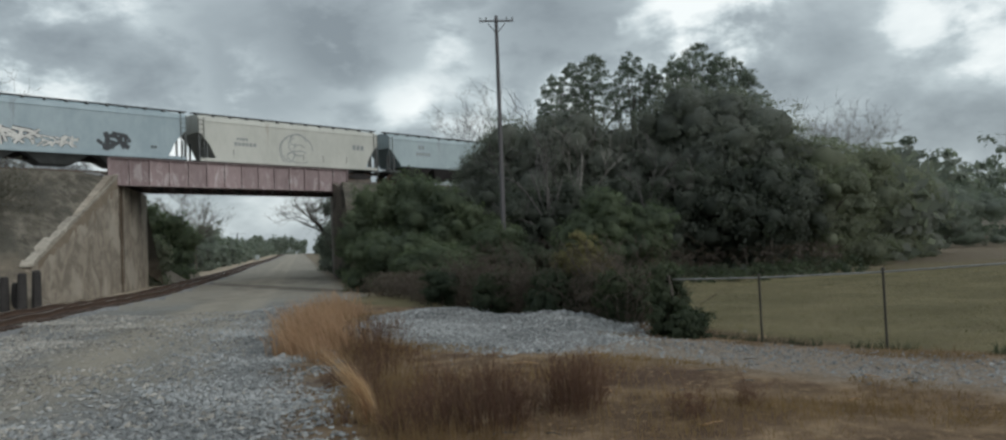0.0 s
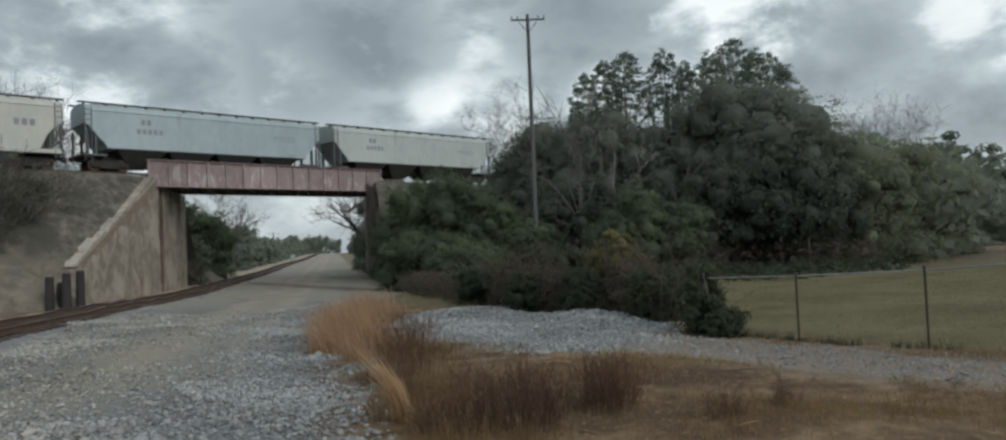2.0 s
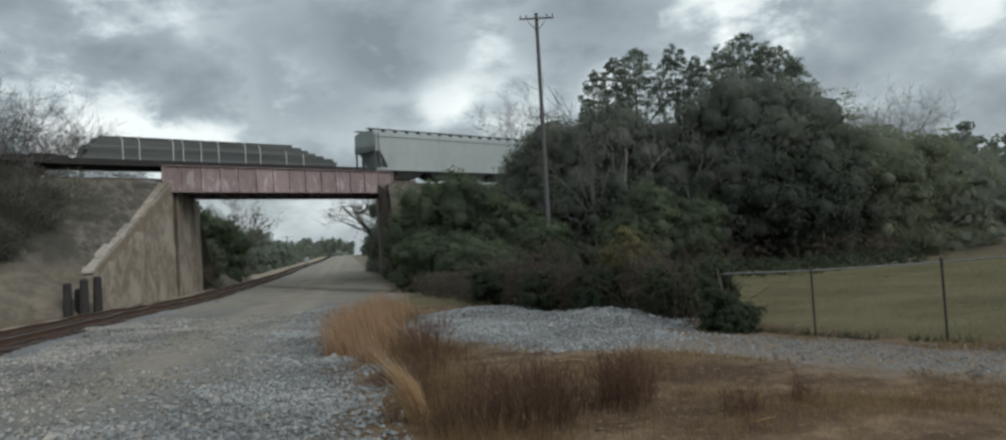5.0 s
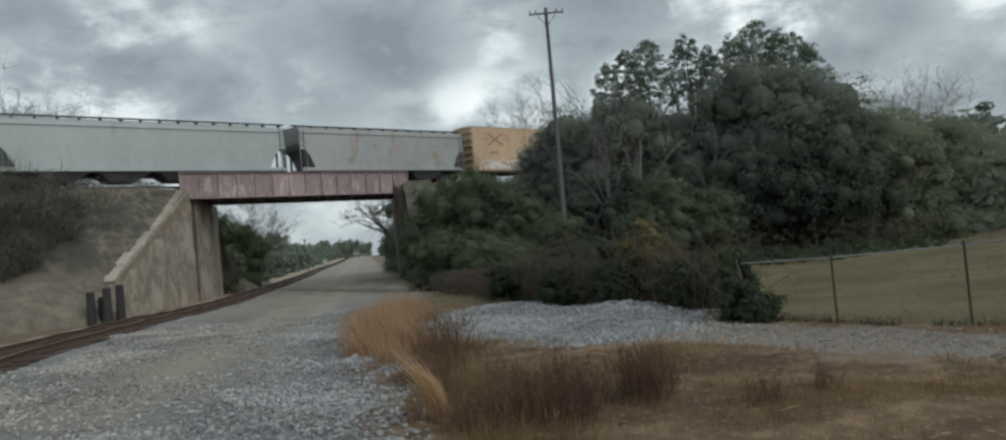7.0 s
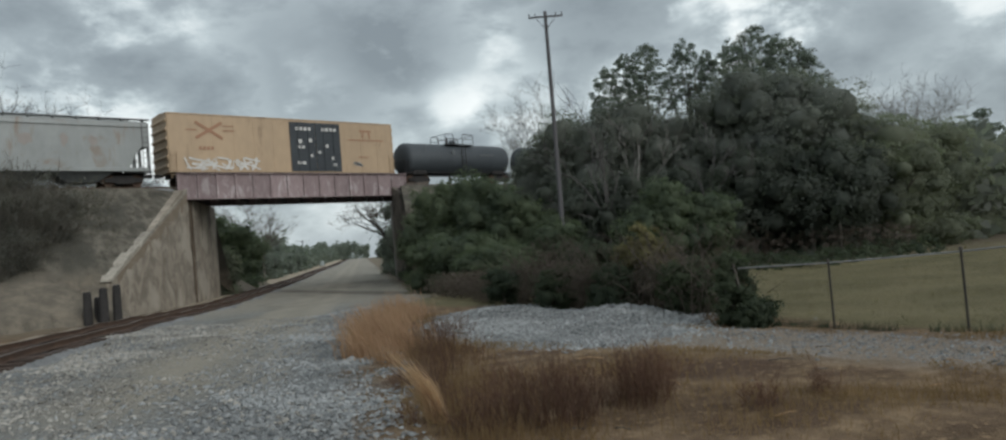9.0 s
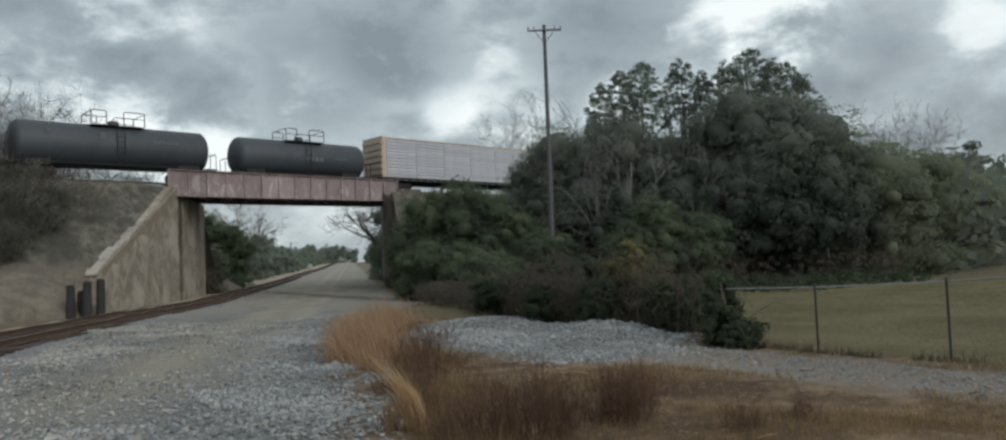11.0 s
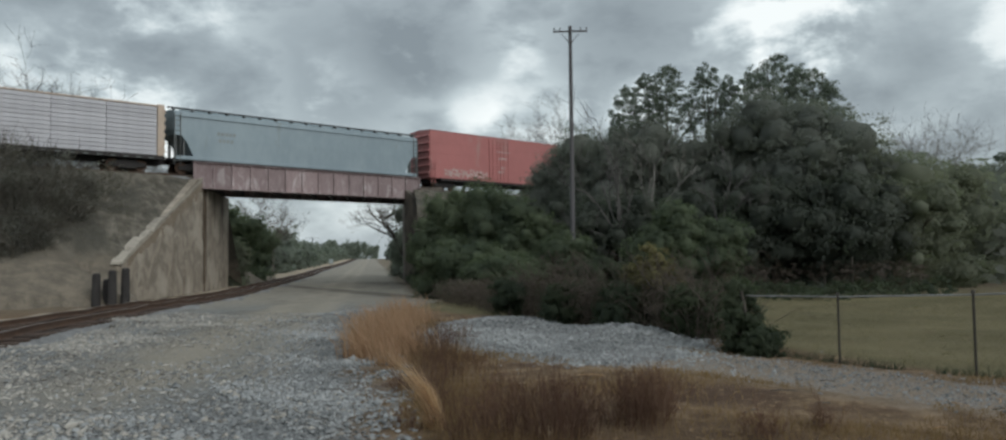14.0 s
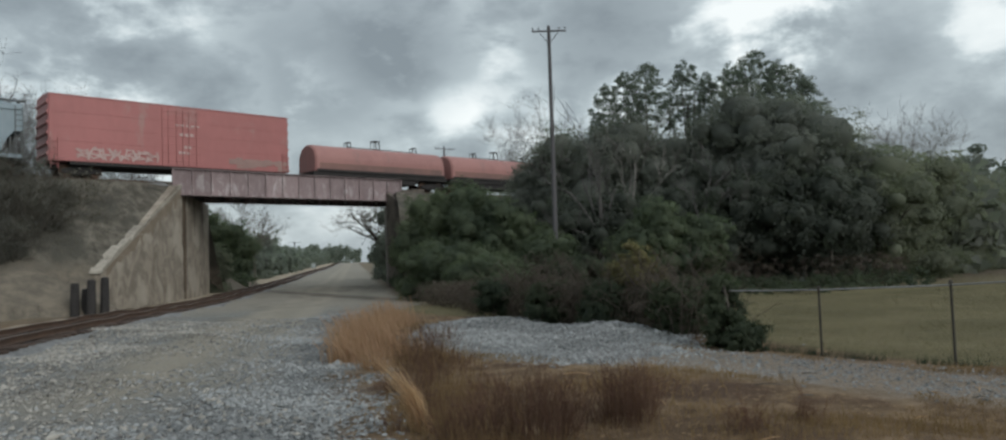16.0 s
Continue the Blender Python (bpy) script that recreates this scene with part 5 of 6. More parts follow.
def leafy_tree(m, label, blobs, count, size, leaf, height, r=0.2, seed=1, bark=BARK, name="evergreen_tree", category="tree", group="", shell=0.55, puff=0.0):
    t = thing(name, m, label, category, group)
    rng = random.Random(seed)
    s = Solid()
    s.tube([(0, 0, -0.3), (rng.gauss(0, 0.1), rng.gauss(0, 0.1), height * 0.35), (rng.gauss(0, 0.2), rng.gauss(0, 0.2), height * 0.8)], r, r * 0.35, sides=8)
    for i in range(7):
        b = blobs[rng.randrange(len(blobs))]
        z0 = min(height * rng.uniform(0.2, 0.6), b[2])
        s.tube([(0, 0, z0), (b[0] * 0.5, b[1] * 0.5, (z0 + b[2]) / 2 + 0.1), (b[0], b[1], b[2])], r * 0.4, r * 0.1, sides=5)
    part("trunk", s, bark, t)
    part("crown", leaf_mesh("crown", blobs, count, size, leaf, shell, seed, puff, 0.64 if puff else 0.0), leaf, t)
    return t


def at(az, r, dz=0.0):
    x, y = polar(az, r)
    return pose(x, y, float(ground_z(x, y)) + dz)


def px_z(tan_el, r):
    """Height above the ground of a point seen at that slope, r metres off."""
    return EYE[2] + tan_el * r


# the big stand of trees beside the pasture: (azimuth, distance, slope of the top, width)
for i, (az, r, el, wide, leaf) in enumerate((
        (13.7, 51, 0.132, 1.6, LEAF_DARK), (15.2, 50, 0.168, 1.9, LEAF_DARK), (16.8, 50, 0.19, 2.3, LEAF_DARK), (18.4, 49, 0.2, 2.8, LEAF_DARK), (20.2, 48, 0.185, 2.8, LEAF_DARK), (22.2, 48, 0.162, 3.0, LEAF_DARK),
        (24.4, 48, 0.16, 3.0, LEAF_DARK), (26.6, 47, 0.172, 2.8, LEAF_DARK), (28.8, 47, 0.216, 3.2, LEAF_DARK), (31.0, 47, 0.22, 3.4, LEAF_DARK),
        (32.9, 46, 0.198, 3.0, LEAF_DARK), (34.4, 48, 0.155, 3.2, LEAF_DARK), (36.4, 49, 0.142, 3.2, LEAF_RIGHT), (38.6, 51, 0.116, 3.4, LEAF_RIGHT),
        (40.8, 60, 0.102, 3.9, LEAF_RIGHT), (43.0, 76, 0.078, 4.6, LEAF_HAZY), (45.2, 96, 0.06, 5.6, LEAF_HAZY))):
    top = px_z(el, r)
    blobs = clumps(0, 0, top * 0.48, wide * 1.12, wide * 1.12, top * 0.46, 26, 1.0, 100 + i)
    leafy_tree(at(az, r), "dense dark broadleaf evergreen tree at the wood's edge", blobs, 22500, 0.085, leaf, top, 0.24, 200 + i, group="stand of evergreens", shell=0.85, puff=0.24)
# lower growth that closes the foot of the stand; its leaf colour carries the shade
rng = np.random.default_rng(260)
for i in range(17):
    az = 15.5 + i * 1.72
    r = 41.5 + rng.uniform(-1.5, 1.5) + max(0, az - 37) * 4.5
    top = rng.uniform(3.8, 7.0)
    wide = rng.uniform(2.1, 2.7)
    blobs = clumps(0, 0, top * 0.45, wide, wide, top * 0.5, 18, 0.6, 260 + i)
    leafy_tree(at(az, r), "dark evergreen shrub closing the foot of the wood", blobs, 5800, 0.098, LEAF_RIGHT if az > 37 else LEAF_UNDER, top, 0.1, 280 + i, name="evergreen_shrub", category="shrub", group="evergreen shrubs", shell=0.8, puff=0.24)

# pines that rise above the stand: (azimuth, distance, slope of the top, half width, depth of the crown)
for i, (az, r, el, wide, deep) in enumerate(((22.3, 50, 0.26, 1.6, 4.2), (25.1, 51, 0.257, 1.5, 4.2), (20.7, 51, 0.248, 1.4, 3.6), (19.2, 50, 0.232, 1.2, 3.2), (26.6, 51, 0.238, 1.1, 3.4), (30.0, 52, 0.259, 2.1, 3.2), (31.9, 52, 0.243, 1.9, 3.0), (28.4, 53, 0.246, 1.4, 2.6), (33.3, 52, 0.218, 1.3, 2.4))):
    top = px_z(el, r)
    blobs = []
    rng = np.random.default_rng(300 + i)
    for k in range(int(50 * wide * deep)):
        a, q, u = rng.uniform(0, 6.28), rng.random() ** 0.5, rng.random() ** 0.85
        w = wide * (0.35 + 0.65 * min(1.0, u / 0.4)) * rng.uniform(0.8, 1.15)
        s_ = rng.uniform(0.09, 0.19)
        blobs.append((math.cos(a) * w * q, math.sin(a) * w * q, top - s_ - deep * u - 0.5 * q * q, s_ * 1.25, s_ * 1.25, s_ * 0.85))
    leafy_tree(at(az, r), "tall pine with tufted needles above the other trees", blobs, int(29 * len(blobs)), 0.062, LEAF_PINE, top, 0.17, 310 + i, BARK, "pine_tree", "tree", "pines", shell=0.3)
leafy_tree(at(43.2, 72, -0.6), "small distant pine with an open crown", [(0.3, 0, 10.2, 0.7, 0.7, 0.4), (-0.8, 0, 9.3, 0.8, 0.8, 0.4), (0.9, 0, 9.0, 0.9, 0.9, 0.4), (-0.2, 0, 8.3, 1.1, 1.1, 0.5), (0.6, 0, 7.4, 1.2, 1.2, 0.5), (-1.3, 0, 7.9, 0.6, 0.6, 0.4)], 2600, 0.13, LEAF_PINE, 10, 0.15, 330, PALE_BARK, "pine_tree", "tree", "pines")

# the shrub mass before the far abutment
for i, (az, r, el, wide) in enumerate(((8.6, 42, 0.094, 2.3), (6.4, 44, 0.092, 1.9), (10.7, 41, 0.088, 2.2), (4.5, 52, 0.08, 1.3), (12.8, 40, 0.055, 2.1), (14.6, 38, 0.022, 1.8), (10.8, 36.5, -0.004, 1.7), (7.4, 38, 0.018, 1.7), (5.2, 40, 0.022, 1.4), (3.9, 58, 0.03, 1.0), (9.2, 35, -0.012, 1.2), (5.2, 57, 0.074, 1.2), (6.2, 55, 0.086, 1.4))):
    top = (px_z(el, r) + 0.2) * 1.1
    blobs = clumps(0, 0, top * 0.48, wide, wide, top * 0.46, 20, 0.62, 400 + i)
    leafy_tree(at(az, r), "rounded dense evergreen shrub beside the bridge", blobs, 8400, 0.072, LEAF_BUSH, top, 0.12, 410 + i, name="evergreen_shrub", category="shrub", group="evergreen shrubs", shell=0.85, puff=0.16)
for i, (az, r, el, wide, leaf) in enumerate(((23.1, 34, 0.077, 1.75, LEAF_BUSH), (25.2, 35, 0.05, 1.5, LEAF_BUSH), (21.2, 33, 0.04, 1.2, LEAF_BUSH), (20.6, 25, 0.004, 0.8, LEAF_HEDGE), (17.4, 30, -0.008, 1.3, LEAF_HEDGE), (11.5, 27, -0.016, 0.8, LEAF_BUSH), (27.1, 14.9, -0.028, 0.38, LEAF_HEDGE), (26.9, 14.8, -0.06, 0.42, LEAF_HEDGE), (28.5, 14.3, -0.092, 0.32, LEAF_HEDGE), (23.4, 17.5, -0.03, 0.6, LEAF_HEDGE), (20.95, 18.6, 0.028, 0.55, LEAF_YELLOW), (19.7, 19.8, -0.008, 0.4, LEAF_YELLOW), (22.2, 18.8, -0.012, 0.5, LEAF_YELLOW), (19.6, 20.5, -0.04, 0.55, LEAF_HEDGE), (17.6, 21.5, -0.035, 0.6, LEAF_HEDGE), (15.4, 23, -0.035, 0.6, LEAF_HEDGE), (24.8, 16.4, -0.05, 0.45, LEAF_HEDGE))):
    top = px_z(el, r)
    blobs = clumps(0, 0, top * 0.5, wide, wide, top * 0.5, 30, (0.2 if wide > 0.5 else 0.17) if wide < 1.2 else 0.5, 430 + i)
    blobs = blobs[:-1] if wide < 0.5 else blobs
    leafy_tree(at(az, r), "leafy evergreen shrub among dry vines" if leaf is not LEAF_YELLOW else "yellowing leafy shrub above dry vines", blobs, 9000 if wide > 1.1 else (5000 if wide > 0.5 else 2600), 0.066 if r > 24 else 0.036, leaf, top, 0.06, 440 + i, name="evergreen_shrub", category="shrub", group="evergreen shrubs", shell=0.7, puff=0.15 if r > 24 else 0.07)

# bare trees: before the stand, behind the train, beyond the bridge
def fan_tree(m, side, label, stems, seed, mat, r=0.1):
    """A bare tree whose stems fan out low: (sideways reach, height of the start, rise, thickness)."""
    t = thing("bare_tree", m, label, "tree", "bare trees")
    rng = random.Random(seed)
    top = max(q[1] for q in stems)
    part("trunk", Solid().tube([(0, 0, -0.3), (0.08, 0.05, top * 0.5), (0, 0, top)], r, r * 0.7, sides=8), mat, t)
    for reach, z0, rise, thick in stems:
        b = Solid()
        d = Vector(side) * reach * 0.85 + Vector((0, rng.uniform(-0.5, 0.0), rise * 0.72))
        limbs(b, rng, (0, 0, z0), d, d.length * 0.8, thick, 3, 0.36, 0.12, 2, 0.09)
        part("limb", b, mat, t)
    return t


side = (math.cos(radians(19)), -math.sin(radians(19)), 0)
fan_tree(at(18.5, 39.4), side, "bare grey tree with low limbs fanning wide", ((-2.6, 2.6, 1.2, 0.05), (-2.9, 3.0, 3.2, 0.06), (-1.7, 3.2, 4.6, 0.06), (-0.6, 3.4, 5.2, 0.055), (0.6, 3.2, 4.4, 0.055), (1.5, 3.0, 4.0, 0.05), (-2.2, 2.0, 0.3, 0.035)), 501, BARE_GREY, 0.09)
fan_tree(at(20.4, 40.2), side, "bare pale-barked tree with a long leaning limb", ((1.6, 3.0, 6.2, 0.075), (-0.8, 3.4, 4.6, 0.05), (2.2, 3.6, 3.0, 0.04)), 502, PALE_BARK, 0.1)
fan_tree(at(25.8, 40.4), side, "bare tree with thin crooked limbs", ((-0.9, 3.2, 3.6, 0.045), (0.8, 3.0, 4.2, 0.05), (2.6, 3.4, 0.9, 0.035), (1.6, 3.2, 2.4, 0.04)), 503, BARE_GREY, 0.08)
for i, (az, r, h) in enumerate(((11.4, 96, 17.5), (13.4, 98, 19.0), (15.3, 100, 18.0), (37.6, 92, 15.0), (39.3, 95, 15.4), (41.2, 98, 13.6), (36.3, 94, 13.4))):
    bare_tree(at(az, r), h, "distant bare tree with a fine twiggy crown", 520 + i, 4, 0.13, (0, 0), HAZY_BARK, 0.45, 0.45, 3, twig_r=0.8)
for i, (az, r, h, dz) in enumerate(((-19.4, 84, 12.6, 4.0), (-21.4, 82, 13.6, 4.0), (-23.6, 80, 14.0, 4.0), (-17.9, 88, 11.6, 4.0), (-20.4, 90, 13.4, 4.0), (-22.5, 88, 14.0, 4.0), (-16.6, 86, 10.4, 4.0), (-15.4, 88, 9.4, 3.5), (-18.6, 92, 12.8, 4.0))):
    bare_tree(at(az, r, dz), h * 1.16, "bare tree behind the embankment", 540 + i, 4, 0.13, (0, 0), BARE_GREY, 0.35, 0.5, 3, twig_r=1.0)
bare_tree(at(3.2, 90), 11.0, "bare spreading tree beyond the bridge", 560, 4, 0.22, (-5.5, 0), BARK, 0.5, 0.6, 3)
for i, (az, r, h) in enumerate(((-7.0, 108, 11.0), (-8.4, 104, 10.0))):
    bare_tree(at(az, r), h, "bare tree behind the trackside evergreens", 570 + i, 4, 0.15, (0, 0), BARK, 0.4, 0.5, 3)

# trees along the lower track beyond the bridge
for i, (az, r, el, wide, leaf) in enumerate(((-9.5, 83, 0.064, 3.2, LEAF_BUSH), (-8.2, 96, 0.034, 2.0, LEAF_BUSH), (-6.4, 128, 0.034, 1.4, LEAF_HAZY), (-7.3, 112, 0.014, 1.9, LEAF_HAZY), (-6.8, 120, 0.01, 1.9, LEAF_HAZY), (-5.7, 146, 0.012, 2.4, LEAF_HAZY), (-5.0, 165, 0.010, 2.6, LEAF_HAZY), (-9.65, 69.5, 0.018, 0.6, LEAF_RIGHT),
                                             (3.3, 88, 0.07, 2.2, LEAF_DARK), (2.4, 96, 0.034, 1.6, LEAF_HAZY), (3.9, 82, 0.08, 2.2, LEAF_DARK), (2.0, 130, 0.014, 2.0, LEAF_HAZY))):
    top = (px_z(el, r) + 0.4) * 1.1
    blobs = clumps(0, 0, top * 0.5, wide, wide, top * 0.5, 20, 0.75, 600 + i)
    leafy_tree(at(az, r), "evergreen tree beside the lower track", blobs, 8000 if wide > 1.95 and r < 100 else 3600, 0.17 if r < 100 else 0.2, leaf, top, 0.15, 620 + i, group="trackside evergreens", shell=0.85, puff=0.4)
for k, (x0, x1, y0, y1, n, top) in enumerate(((-40, -13.5, 140, 430, 90, 7.6), (7, 30, 120, 420, 50, 5.5))):
    rng = np.random.default_rng(650 + k)
    blobs = []
    for j in range(n):
        yy = rng.uniform(y0, y1)
        hh = top * rng.uniform(0.6, 1.15)
        xx = rng.uniform(x0, x1)
        blobs += clumps(xx, yy, float(ground_z(xx, yy)) + hh * 0.5, 2.2, 2.2, hh * 0.5, 4, 0.9, 700 + j + 100 * k)
    if k == 0:
        for yy in range(125, 460, 6):
            hh = 5.6 * rng.uniform(0.75, 1.25) * (1.25 if yy < 150 else 1.0)
            blobs += clumps(-14.2 - 0.004 * yy + rng.uniform(-1, 1), yy, float(ground_z(-14, yy)) + hh * 0.5, 2.0, 2.0, hh * 0.5, 5, 0.8, 5000 + yy)
    tagged(new("far_woods", leaf_mesh("far_woods", blobs, 14000, 0.62, LEAF_HAZY, 0.6, 660 + k)), "distant dark woods along the track", "woods", kind="stuff")
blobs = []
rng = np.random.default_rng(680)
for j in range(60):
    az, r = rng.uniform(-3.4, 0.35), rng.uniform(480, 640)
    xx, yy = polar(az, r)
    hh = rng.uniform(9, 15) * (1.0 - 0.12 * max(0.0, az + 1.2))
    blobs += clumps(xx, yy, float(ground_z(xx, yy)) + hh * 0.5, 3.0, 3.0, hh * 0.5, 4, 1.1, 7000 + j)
tagged(new("far_woods", leaf_mesh("far_woods", blobs, 12000, 0.75, LEAF_HAZY, 0.6, 681)), "distant pine woods where the track vanishes", "woods", kind="stuff")
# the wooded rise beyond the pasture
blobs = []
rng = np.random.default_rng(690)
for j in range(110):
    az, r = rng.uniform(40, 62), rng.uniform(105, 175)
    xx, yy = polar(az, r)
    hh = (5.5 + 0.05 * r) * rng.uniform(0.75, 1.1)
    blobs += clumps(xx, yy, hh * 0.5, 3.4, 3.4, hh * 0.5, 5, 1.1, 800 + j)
tagged(new("far_woods", leaf_mesh("far_woods", blobs, 24000, 0.46, LEAF_HAZY, 0.8, 691, 0.7)), "wooded rise beyond the pasture", "woods", kind="stuff")
blobs = []
for j in range(90):
    az, r = rng.uniform(12, 44), rng.uniform(54, 74)
    xx, yy = polar(az, r)
    if (Vector((xx, yy, 0)).dot(N)) > 38:
        continue
    hh = 8.0 * rng.uniform(0.7, 1.1)
    blobs += clumps(xx, yy, hh * 0.5, 3.0, 3.0, hh * 0.5, 4, 1.0, 900 + j)
tagged(new("wood_interior", leaf_mesh("wood_interior", blobs, 12000, 0.5, LEAF_DARK, 0.6, 692)), "dark evergreen undergrowth inside the wood", "woods", kind="stuff")


# ---- grass, weeds, stones ----
def blades(name, xy, height, width, lean, material, seed, wind=(0.0, 0.0), z=None):
    """Curved tapering blades or stalks rooted at xy."""
    rng = np.random.default_rng(seed)
    n = len(xy)
    h = height * rng.uniform(0.35, 1.2, n)
    a = rng.uniform(0, 2 * np.pi, n)
    bend = np.abs(rng.normal(0, lean, n))
    dx, dy = np.cos(a) * bend + wind[0], np.sin(a) * bend + wind[1]
    z0 = ground_z(xy[:, 0], xy[:, 1]) - 0.02 if z is None else z
    t = rng.uniform(0, np.pi, n)
    wx, wy = np.cos(t) * width, np.sin(t) * width
    rows = []
    for k, (q, w) in enumerate(((0.0, 1.0), (0.5, 0.8), (1.0, 0.25))):
        off = h * q * q
        for sgn in (-1, 1):
            rows.append(np.stack([xy[:, 0] + dx * off + sgn * wx * w, xy[:, 1] + dy * off + sgn * wy * w, z0 + h * q * (1 - 0.25 * q * np.minimum(1, bend + abs(wind[0])))], -1))
    v = np.stack(rows, 1).reshape(-1, 3)
    i = np.arange(n)[:, None] * 6
    f = np.concatenate([i + np.array([0, 1, 3, 2]), i + np.array([2, 3, 5, 4])])
    return array_mesh(name, v, f, material)


def patch(cx, cy, sx, sy, n, seed):
    rng = np.random.default_rng(seed)
    return np.stack([rng.normal(cx, sx, n), rng.normal(cy, sy, n)], -1)


def tuft(name, label, cx, cy, sx, sy, n, height, width, lean, mat, seed, wind=(0, 0), category="grass", group=""):
    return tagged(new(name, blades(name, patch(cx, cy, sx, sy, n, seed), height, width, lean, mat, seed + 1, wind)), label, category, group, "stuff")


for i, (cx, cy, sx, sy, n, h) in enumerate(((-0.15, 14.2, 0.2, 0.3, 330, 0.66), (0.25, 15.4, 0.24, 0.35, 380, 0.78), (0.0, 16.8, 0.26, 0.4, 360, 0.7), (0.6, 18.6, 0.3, 0.6, 460, 0.78), (0.6, 14.4, 0.2, 0.35, 260, 0.66), (1.0, 21.5, 0.35, 0.6, 420, 0.8), (0.3, 13.0, 0.16, 0.3, 160, 0.5), (0.2, 19.6, 0.3, 0.5, 260, 0.66))):
    tuft("broomsedge_clump", "tall straw-coloured broomsedge grass leaning in the wind", cx, cy, sx, sy, n, h, 0.008, 0.42, STRAW, 1000 + 3 * i, (-0.2, 0), group="straw grass clumps")
for i, (hh, wind, n) in enumerate(((0.85, -0.5, 110), (0.7, -0.34, 120), (0.5, -0.2, 120))):
    t = tuft("grass_plume", "pale drooping straw plume leaning over the gravel", 0.68, 8.3, 0.045, 0.06, n, hh, 0.005, 0.09, STRAW_PALE, 1020 + 5 * i, (wind, 0), group="straw plumes")
def weed_bush(cx, cy, wide, height, stems, seed, label):
    """Dead weeds: stalks that fan out of one root, forking into fine twigs with seed heads."""
    rng = np.random.default_rng(seed)
    a, q = rng.uniform(0, 2 * np.pi, stems), rng.random(stems) ** 0.6
    h = height * rng.uniform(0.55, 1.1, stems) * (1 - 0.3 * q)
    root = np.stack([cx + np.cos(a) * q * wide * 0.85 + rng.normal(0, 0.03, stems), cy + np.sin(a) * q * wide * 0.85, np.zeros(stems)], -1)
    root[:, 2] = ground_z(root[:, 0], root[:, 1]) - 0.02
    out = np.stack([np.cos(a) * q * wide * 0.3, np.sin(a) * q * wide * 0.3, h], -1) + rng.normal(0, 0.075, (stems, 3))
    p0, p1, r0 = [root, root + out * np.array((0.35, 0.35, 0.5))], [root + out * np.array((0.35, 0.35, 0.5)), root + out], [np.full(stems, 0.0042), np.full(stems, 0.003)]
    for k in range(7):
        f = rng.uniform(0.3, 0.95, stems)[:, None]
        base = root + out * np.concatenate([f * (0.7 * np.minimum(1, f * 2) ** 0.5), f * 0.7, f], 1)
        way = out * 0.2 + rng.normal(0, 0.09, (stems, 3)) * np.array((1, 1, 0.7))
        p0.append(base), p1.append(base + way), r0.append(np.full(stems, 0.0022))
    p0, p1, r0 = np.concatenate(p0), np.concatenate(p1), np.concatenate(r0)[:, None]
    n = len(p0)
    t = rng.uniform(0, np.pi, n)
    w = np.stack([np.cos(t), np.sin(t), np.zeros(n)], -1)
    v = np.stack([p0 - w * r0, p0 + w * r0, p1 + w * r0 * 0.6, p1 - w * r0 * 0.6], 1).reshape(-1, 3)
    thing_ = thing("weed_bush", pose(0, 0, 0), label, "weeds", "red-brown weeds")
    tagged(part("weed_stalk", array_mesh("weed_stalk", v, np.arange(n * 4).reshape(-1, 4), WEED_RED), WEED_RED, thing_), kind="stuff")
    gz = float(ground_z(cx, cy))
    tagged(part("seed_head", leaf_mesh("seed_head", [(cx, cy, gz + height * 0.5, wide * 0.7, wide * 0.7, height * 0.45)], stems * 5, 0.009, WEED_RED, 0.3, seed + 1, 0.03), WEED_RED, thing_), kind="stuff")


for i, (cx, cy, wide, h, n) in enumerate(((1.05, 7.35, 0.4, 0.52, 70), (1.35, 7.5, 0.4, 0.6, 100), (1.75, 7.3, 0.4, 0.72, 110), (2.1, 7.6, 0.3, 0.6, 70), (2.25, 7.7, 0.26, 0.4, 26), (2.78, 7.75, 0.4, 0.62, 170), (3.02, 7.95, 0.3, 0.46, 70),
                                            (0.85, 8.9, 0.26, 0.42, 34), (0.75, 10.0, 0.32, 0.5, 46), (1.1, 11.0, 0.4, 0.52, 54), (0.85, 12.2, 0.42, 0.58, 60), (1.35, 13.4, 0.5, 0.56, 64), (1.2, 15.0, 0.5, 0.56, 60), (1.7, 12.2, 0.4, 0.4, 36), (1.75, 16.4, 0.5, 0.5, 46),
                                            (0.4, 10.6, 0.2, 0.34, 36), (0.35, 8.3, 0.16, 0.34, 22), (3.7, 6.9, 0.26, 0.3, 50), (4.4, 7.0, 0.2, 0.3, 36), (3.9, 9.0, 0.22, 0.34, 12), (2.2, 9.2, 0.5, 0.34, 40), (1.6, 9.6, 0.4, 0.36, 36), (0.75, 7.6, 0.2, 0.4, 26))):
    weed_bush(cx, cy, wide, h, n, 1040 + 3 * i, "red-brown dead weed bush with fine forking stalks")
for i, (cx, cy, sx, sy, n, h) in enumerate(((1.5, 7.0, 0.6, 0.3, 350, 0.2), (0.8, 8.6, 0.25, 0.9, 500, 0.3), (1.2, 9.8, 0.4, 1.0, 600, 0.26), (2.5, 9.0, 0.9, 0.7, 700, 0.2), (1.2, 13.0, 0.4, 1.6, 600, 0.34), (3.6, 7.4, 0.7, 0.5, 380, 0.14), (0.95, 6.6, 0.3, 0.25, 200, 0.34))):
    tuft("dry_grass_tuft", "pale dry grass among dead weeds", cx, cy, sx, sy, n, h, 0.004, 0.5, DRY_GRASS, 1080 + 3 * i, category="grass", group="dry grass tufts")

